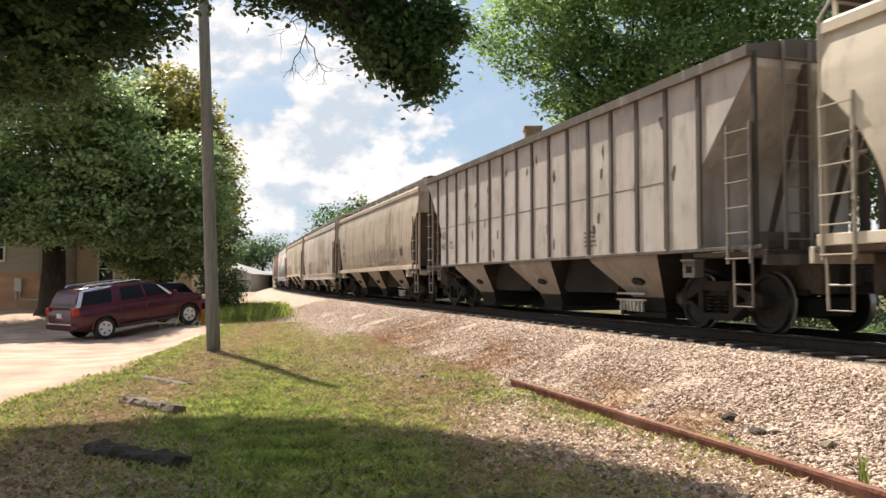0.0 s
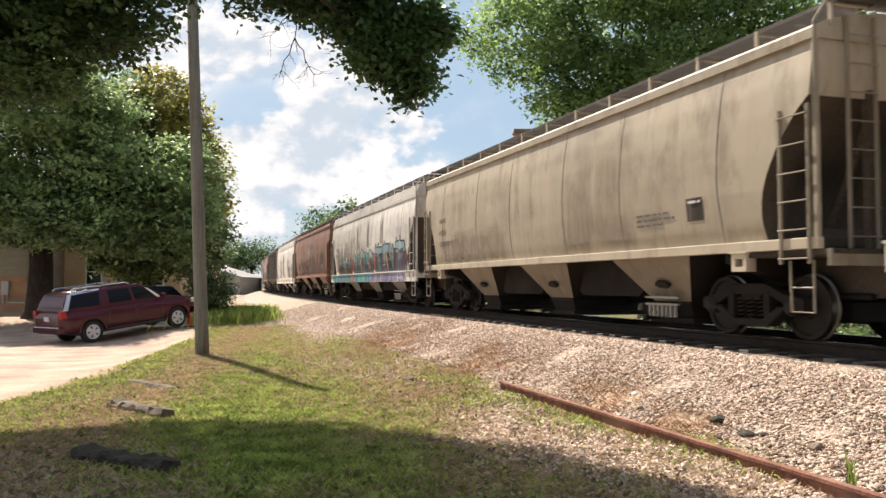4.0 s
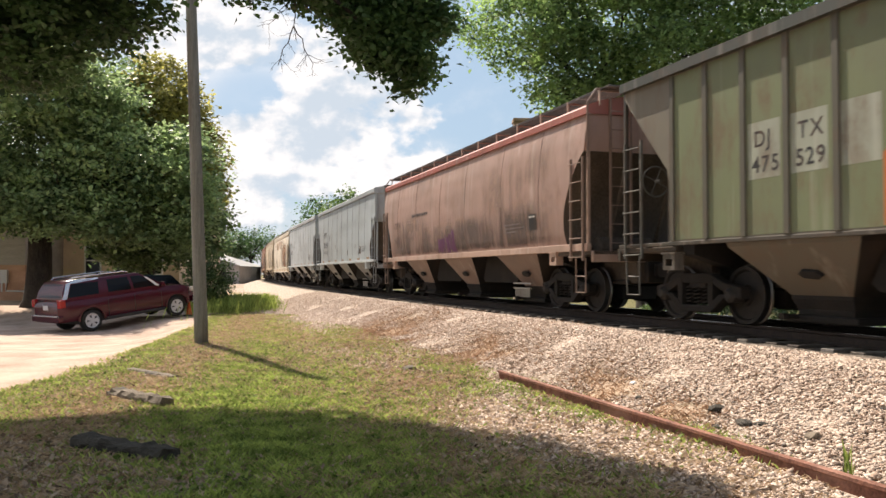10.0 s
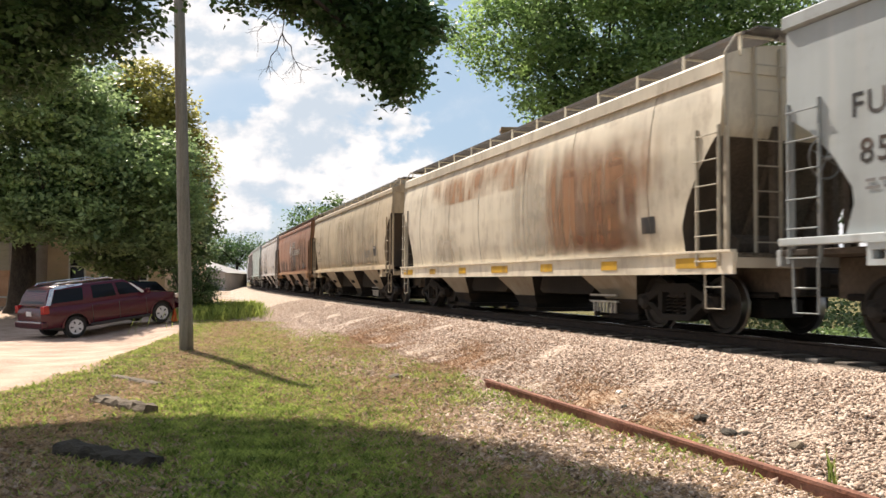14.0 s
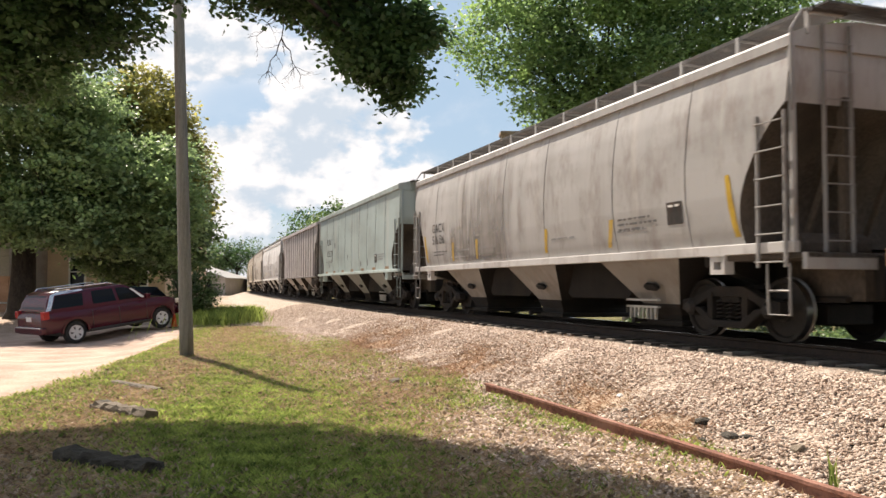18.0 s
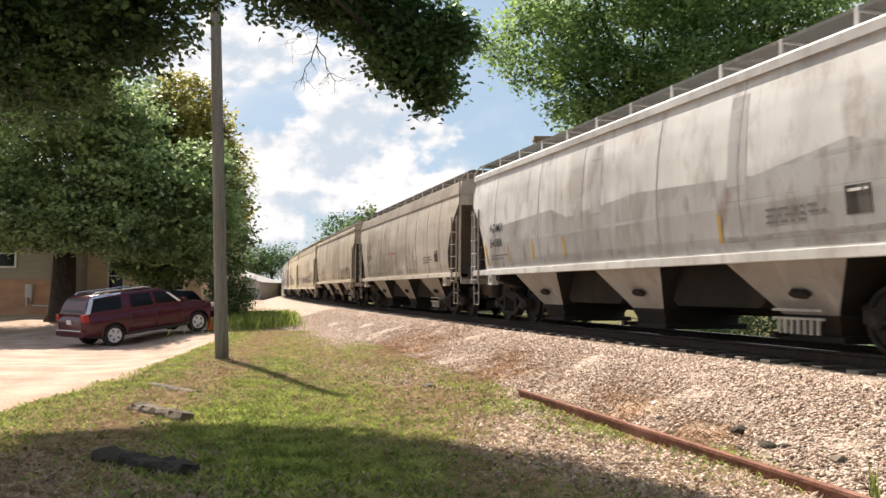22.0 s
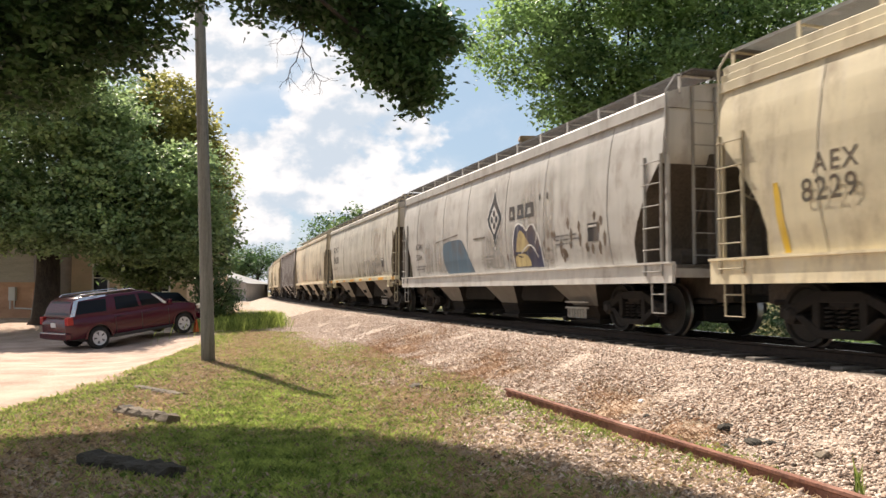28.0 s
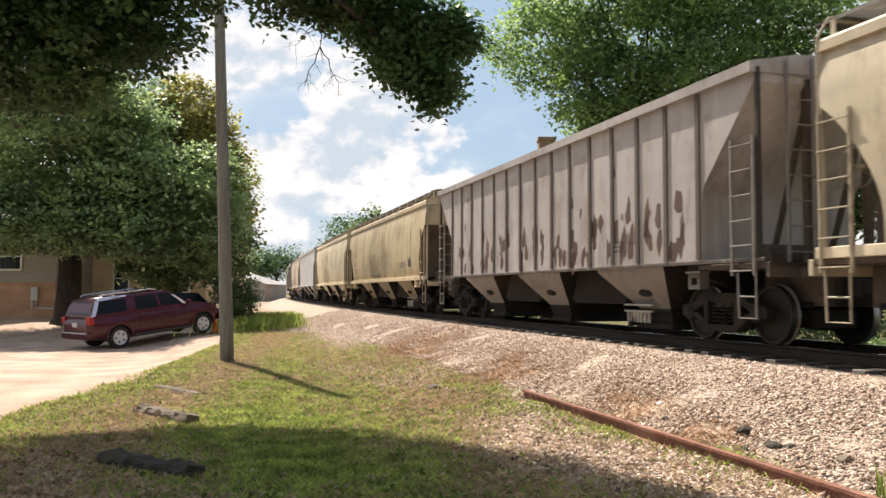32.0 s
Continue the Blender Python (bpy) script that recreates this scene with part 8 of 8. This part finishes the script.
def build_buildings():
    house = thing("brick_house", pose(0, 0, 0.0), "low house of brown brick with taupe siding above", "house")
    bm = B()
    add_box(bm, (-40, 43.0, -0.1), (-21.2, 43.3, 2.05))
    part("brick_wall", bm, M_BRICK, house, "brown brick lower wall")
    bm = B()
    add_box(bm, (-40.02, 42.97, 2.05), (-21.18, 43.28, 5.4))
    part("siding_wall", bm, M_SIDING, house, "taupe siding")
    bm = B()
    add_box(bm, (-21.5, 43.3, -0.1), (-21.2, 52, 5.4))
    part("side_wall", bm, M_SIDING, house)
    bm = B()
    add_box(bm, (-40.6, 42.4, 5.4), (-20.6, 52.6, 7.6), 0, (0.9, 0.15))
    part("roof", bm, M_ROOFING, house)
    for x in (-23.6, -27.3, -31.0):
        window_unit(house, x, 42.97, 2.75, 1.1, 1.35)
    box = thing("meter_box", pose(-20.85 - 1.35, 42.95, 0.75), "pale grey electric meter box on the brick wall", "meter")
    bm = B()
    add_box(bm, (-0.18, -0.16, 0.35), (0.18, 0.04, 1.05), 0.02)
    part("case", bm, M_PLATE, box)
    for x in (-0.12, 0.10):
        bm = B()
        add_tube(bm, [(x, -0.06, 0.36), (x, -0.06, -0.05), (x + (1.6 if x > 0 else 0.0), -0.06, -0.10)], 0.045, 8)
        part("conduit", bm, M_PLATE, box)
    wing = thing("tan_house", pose(0, 0, 0), "tan rendered house behind the trees", "house")
    bm = B()
    add_box(bm, (-21.0, 47.0, -0.1), (-14.4, 47.3, 4.6))
    part("front_wall", bm, M_TANWALL, wing)
    bm = B()
    add_box(bm, (-14.7, 47.3, -0.1), (-14.4, 56.0, 4.6))
    part("side_wall", bm, M_TANWALL, wing)
    bm = B()
    add_box(bm, (-21.4, 46.6, 4.6), (-14.0, 56.4, 6.6), 0, (0.9, 0.15))
    part("roof", bm, M_ROOFING, wing)
    for x in (-19.3, -17.6, -15.8):
        window_unit(wing, x, 46.97, 1.6, 0.8, 1.5)
    shed = thing("white_building", pose(0, 0, 0.2), "far white building with a low pale gabled roof", "building")
    bm = B()
    add_box(bm, (-42.5, 126.0, -0.3), (-29.5, 142.0, 2.6))
    part("wall", bm, M_FARWALL, shed)
    bm = B()
    v = [bm.verts.new(p) for p in ((-43, 125.5, 2.6), (-29, 125.5, 2.6), (-36, 125.5, 4.7), (-43, 142.5, 2.6), (-29, 142.5, 2.6), (-36, 142.5, 4.7))]
    for f in ((0, 1, 2), (3, 5, 4), (0, 2, 5, 3), (1, 4, 5, 2), (0, 3, 4, 1)):
        bm.faces.new([v[i] for i in f])
    part("roof", bm, M_ROOFPALE, shed)
    for x in (-34.5, -32.0):
        bm = B()
        add_box(bm, (x - 0.5, 125.93, -0.1), (x + 0.5, 126.0, 2.0))
        part("door", bm, M_TRIM, shed)
    stack = thing("brick_chimney", pose(4.95, 45.0, 0), "tall square weathered brick chimney beyond the trees", "chimney")
    bm = B()
    add_box(bm, (-0.44, -0.44, -0.1), (0.44, 0.44, 9.95))
    part("shaft", bm, M_YELLOWWALL, stack)
    bm = B()
    add_box(bm, (-0.5, -0.5, 9.95), (0.5, 0.5, 10.15), 0.02)
    part("cap", bm, M_YELLOWWALL, stack)


def build_cone():
    cone = thing("traffic_cone", pose(-9.3, 31.6, ground_height(-9.3, 31.6)), "small orange traffic cone beside the parked car", "cone")
    bm = B()
    add_turned(bm, [(0.03, 0.13), (0.5, 0.035), (0.52, 0.02)], 14, "z")
    part("cone_body", bm, plain("orange_plastic", (0.75, 0.10, 0.02), 0.5), cone)
    bm = B()
    add_box(bm, (-0.17, -0.17, 0), (0.17, 0.17, 0.04), 0.01)
    part("cone_base", bm, M_TRIM, cone)


def grass_blades(name, places, height, mat, label, seed, lean=1.1):
    rng = np.random.default_rng(seed)
    n = len(places)
    p = np.asarray(places)
    h = height * rng.uniform(0.45, 1.3, n)
    a = rng.random(n) * 2 * np.pi
    b = rng.random(n) * 2 * np.pi
    w = 0.007 + 0.006 * rng.random(n)
    side = np.stack([np.cos(a), np.sin(a), np.zeros(n)], 1) * w[:, None]
    tip = np.stack([np.cos(b) * h * lean, np.sin(b) * h * lean, h], 1)
    v = np.empty((n, 4, 3))
    v[:, 0], v[:, 1] = p - side, p + side
    v[:, 2] = p + tip * (0.55, 0.55, 0.7) + side * 0.6
    v[:, 3] = p + tip
    f = np.concatenate([np.arange(n)[:, None] * 4 + (0, 1, 2), np.arange(n)[:, None] * 4 + (0, 2, 3)], 1).reshape(-1, 3)
    me = bpy.data.meshes.new(name)
    me.vertices.add(n * 4); me.vertices.foreach_set("co", v.ravel())
    me.loops.add(f.size); me.loops.foreach_set("vertex_index", f.ravel())
    me.polygons.add(len(f)); me.polygons.foreach_set("loop_start", np.arange(0, f.size, 3))
    me.materials.append(mat)
    me.update()
    tagged(put(name, me), label, "grass", kind="stuff")


M_GRASS = leafy("grass_blade", (0.070, 0.120, 0.024), (0.520, 0.610, 0.160), 0.45, 3.0, 0.12)
M_LITTER = leafy("fallen_leaf", (0.07, 0.042, 0.026), (0.60, 0.46, 0.34), 0.2, 9, 0.1)
M_CLOVER = leafy("clover_leaf", (0.035, 0.075, 0.016), (0.33, 0.41, 0.105), 0.35, 4.0, 0.12)
M_BEYOND = leafy("unmown_grass", (0.07, 0.095, 0.022), (0.24, 0.26, 0.07), 0.35, 1.0, 0.12)
M_DEADWEED = leafy("dead_weed", (0.19, 0.110, 0.066), (0.46, 0.295, 0.19), 0.25, 3, 0.1)
M_STRAW = leafy("dry_grass", (0.20, 0.125, 0.070), (0.64, 0.48, 0.31), 0.35, 5.0, 0.1)


def build_grass():
    rng = random.Random(31)
    green, straw = [], []
    while len(green) < 120000:
        y = 5.0 + 27 * rng.random() ** 1.9
        x = rng.uniform(road_edge(y) - 0.6, 3.0)
        if abs(x) > 0.62 * y + 1:
            continue
        g, d, r = ground_zones(x, y)
        want = (1 - g) * (1 - 0.95 * d) * (1 - r)
        if rng.random() < want * (0.55 + 0.6 * noise.noise((x * 0.9, y * 0.9, 4))):
            green.append((x, y, ground_height(x, y)))
        elif d > 0.25 and rng.random() < 0.45 * d * (1 - r) * (1 - 0.85 * g):
            straw.append((x, y, ground_height(x, y)))
    grass_blades("grass", green, 0.066, M_GRASS, "short mown grass on the verge", 32, 0.9)
    grass_blades("dry_grass", straw, 0.05, M_STRAW, "dry straw and dead grass at the gravel's edge", 33, 2.2)
    flat, litter = [], []
    for i in range(80000):
        y = 5.0 + 14 * rng.random() ** 1.4
        x = rng.uniform(road_edge(y) - 0.3, 2.6)
        if abs(x) > 0.62 * y + 1:
            continue
        g, d, r = ground_zones(x, y)
        spot = (x, y, ground_height(x, y) + 0.012 + 0.02 * rng.random())
        if rng.random() < (1 - g) * (1 - 0.8 * d) * (1 - r):
            flat.append(spot)
        elif rng.random() < 0.6 * (1 - 0.6 * r) * (1 - 0.5 * g):
            litter.append(spot)
    tagged(put("clover", leaf_mesh("clover", flat, 36, 0.058, M_CLOVER, 0.1, 0.45)), "clover and low broad weeds in the grass", "weeds", kind="stuff")
    tagged(put("fallen_leaves", leaf_mesh("fallen_leaves", litter, 37, 0.060, M_LITTER, 0.0, 0.35)), "brown fallen leaves and litter on the verge", "leaf litter", kind="stuff")
    beyond = []
    while len(beyond) < 16000:
        s, u = rng.uniform(-6, 45), -rng.uniform(3.6, 8.0)
        x, y, _ = axis(s, u)
        beyond.append((x, y, ground_height(x, y)))
    grass_blades("tall_grass", beyond, 0.34, M_BEYOND, "unmown grass beyond the railway", 38, 0.5)
    brush = []
    for _ in range(13000):
        s, u = rng.uniform(-20, 13), -rng.uniform(4.0, 6.6)
        x, y, _ = axis(s, u)
        h = 0.95 * (0.55 + 0.45 * noise.noise((x * 0.8, y * 0.8, 3))) * (1 - smooth01(8, 13, s))
        brush.append((x, y, ground_height(x, y) + h * rng.random() ** 0.7))
    for _ in range(26000):
        s, u = rng.uniform(-14, 27), -rng.uniform(9.5, 12.5)
        x, y, _ = axis(s, u)
        h = 2.3 * (0.62 + 0.55 * noise.noise((x * 0.5, y * 0.5, 8))) * (1 - smooth01(20, 27, s))
        brush.append((x, y, ground_height(x, y) + h * rng.random() ** 0.8))
    tagged(put("brush", leaf_mesh("brush", brush, 40, 0.15, M_LEAF_DARK)), "low dark brush beyond the railway", "brush", kind="stuff")
    worn = []
    while len(worn) < 26000:
        x, y = rng.uniform(-4, 4), rng.uniform(6, 27)
        if rng.random() < worn_patch(x, y):
            u = from_axis(x, y)
            worn.append((x, y, max(ground_height(x, y), bed_height(u) if u < 5.5 else -1)))
    grass_blades("dead_weeds", worn, 0.045, M_DEADWEED, "brown dead weeds lying over the gravel", 35, 1.8)
    tuft = [(3.16 + rng.gauss(0, 0.025), 6.22 + rng.gauss(0, 0.025), 0.04) for _ in range(12)]
    grass_blades("weed_tuft", tuft, 0.26, M_GRASS, "small green weed growing beside the rusty rail", 39, 0.25)
    weeds = []
    while len(weeds) < 5000:
        x, y = rng.gauss(-8.6, 0.75), rng.gauss(38.0, 2.6)
        if from_axis(x, y) > 4.6:
            weeds.append((x, y, ground_height(x, y)))
    grass_blades("tall_weeds", weeds, 0.50, M_GRASS, "clump of tall bright weeds beside the ballast", 34, 0.4)


build_trees()
build_bush("shrub", (-9.9, 36.2, 1.35), (1.35, 1.2, 1.25), 330, 0.12, M_LEAF_DARK, "dense dark green shrub beside the drive", 41)
build_dead_branch()
build_pole()
rough_timber("landscape_timber", (-4.95, 13.5, -0.01), (-3.85, 12.45, -0.01), 0.18, 0.11, M_TIMBER, "weathered grey landscape timber lying in the grass", 51)
rough_timber("landscape_timber", (-4.12, 10.75, -0.02), (-3.15, 9.85, -0.01), 0.22, 0.17, M_TIMBER, "broken weathered timber lying in the grass", 52)
rough_timber("landscape_timber", (-5.6, 16.0, -0.01), (-4.9, 15.4, -0.01), 0.16, 0.07, M_TIMBER, "sunken timber end in the grass", 53)
rough_timber("rotten_log", (-3.22, 7.65, 0.0), (-2.20, 7.0, 0.0), 0.24, 0.16, M_STUMP, "dark rotten railway timber lying in the shade", 54)
for spot, size, tone, text in (((3.05, 8.78), 0.075, M_STUMP, "dark lump of cinder in the ballast"), ((3.10, 8.12), 0.075, M_STUMP, "dark broken tie plate in the ballast"), ((2.86, 8.22), 0.05, M_STUMP, "dark lump of cinder in the ballast"), ((3.22, 8.0), 0.05, M_STUMP, "dark lump of cinder in the ballast"),
                               ((3.44, 7.38), 0.07, M_TIMBER, "grey-brown stone lying in the ballast"), ((-0.36, 13.5), 0.10, M_TIMBER, "grey stone lying at the gravel's edge"), ((2.61, 10.6), 0.05, M_WHITE, "crumpled scrap of white litter in the ballast"), ((2.50, 9.9), 0.05, M_STUMP, "dark lump of cinder in the ballast")):
    build_lump(spot, size, tone, text)
build_suv()
build_saloon(pose(-12.4, 37.2, 0.1, 0, 0, 40), plain("teal_enamel", (0.02, 0.06, 0.055), 0.25, 0.2), "dark teal car parked behind the shrub")
build_saloon(pose(-24.5, 84.0, 0.2, 0, 0, 150), plain("grey_enamel", (0.12, 0.12, 0.13), 0.3, 0.3), "grey car parked far down the road")
build_saloon(pose(-27.5, 88.0, 0.2, 0, 0, 150), plain("silver_enamel", (0.35, 0.36, 0.37), 0.3, 0.4), "silver car parked far down the road")
build_buildings()
build_cone()
build_grass()


def travelled(t):
    return SPEED * t + GAIN * t * t / 2


def car_pose(s_rear, length):
    """A car on the curve: its two trucks on the middle line, its front towards the camera."""
    mid, reach = s_rear - length / 2, length / 2 - 1.75
    xf, yf, _ = axis(mid - reach)
    xr, yr, _ = axis(mid + reach)
    return pose((xf + xr) / 2, (yf + yr) / 2, RAIL_TOP, 0, 0, math.degrees(math.atan2(yf - yr, xf - xr)))


def motions():
    """The train rolls past; its wheels turn with the way it goes."""
    for car, spec, rear in zip(train, CARS, REAR_AT):
        walk(car, [(t, car_pose(rear - travelled(t), spec["length"])) for t in (0.8 * i for i in range(41))])
    for e in (1, -1):
        first = WHEELSETS[e][0]
        walk(first, [(k / FPS, pose(e * 0.89, 0, 0.457, 0, math.degrees(travelled(k / FPS) / 0.457), 0)) for k in range(32 * FPS + 1)])
        for ob in WHEELSETS[e][1:]:
            ob.rotation_mode = "QUATERNION"
            keys = ob.animation_data_create()
            keys.action = first.animation_data.action
            keys.action_slot = first.animation_data.action_slot


motions()
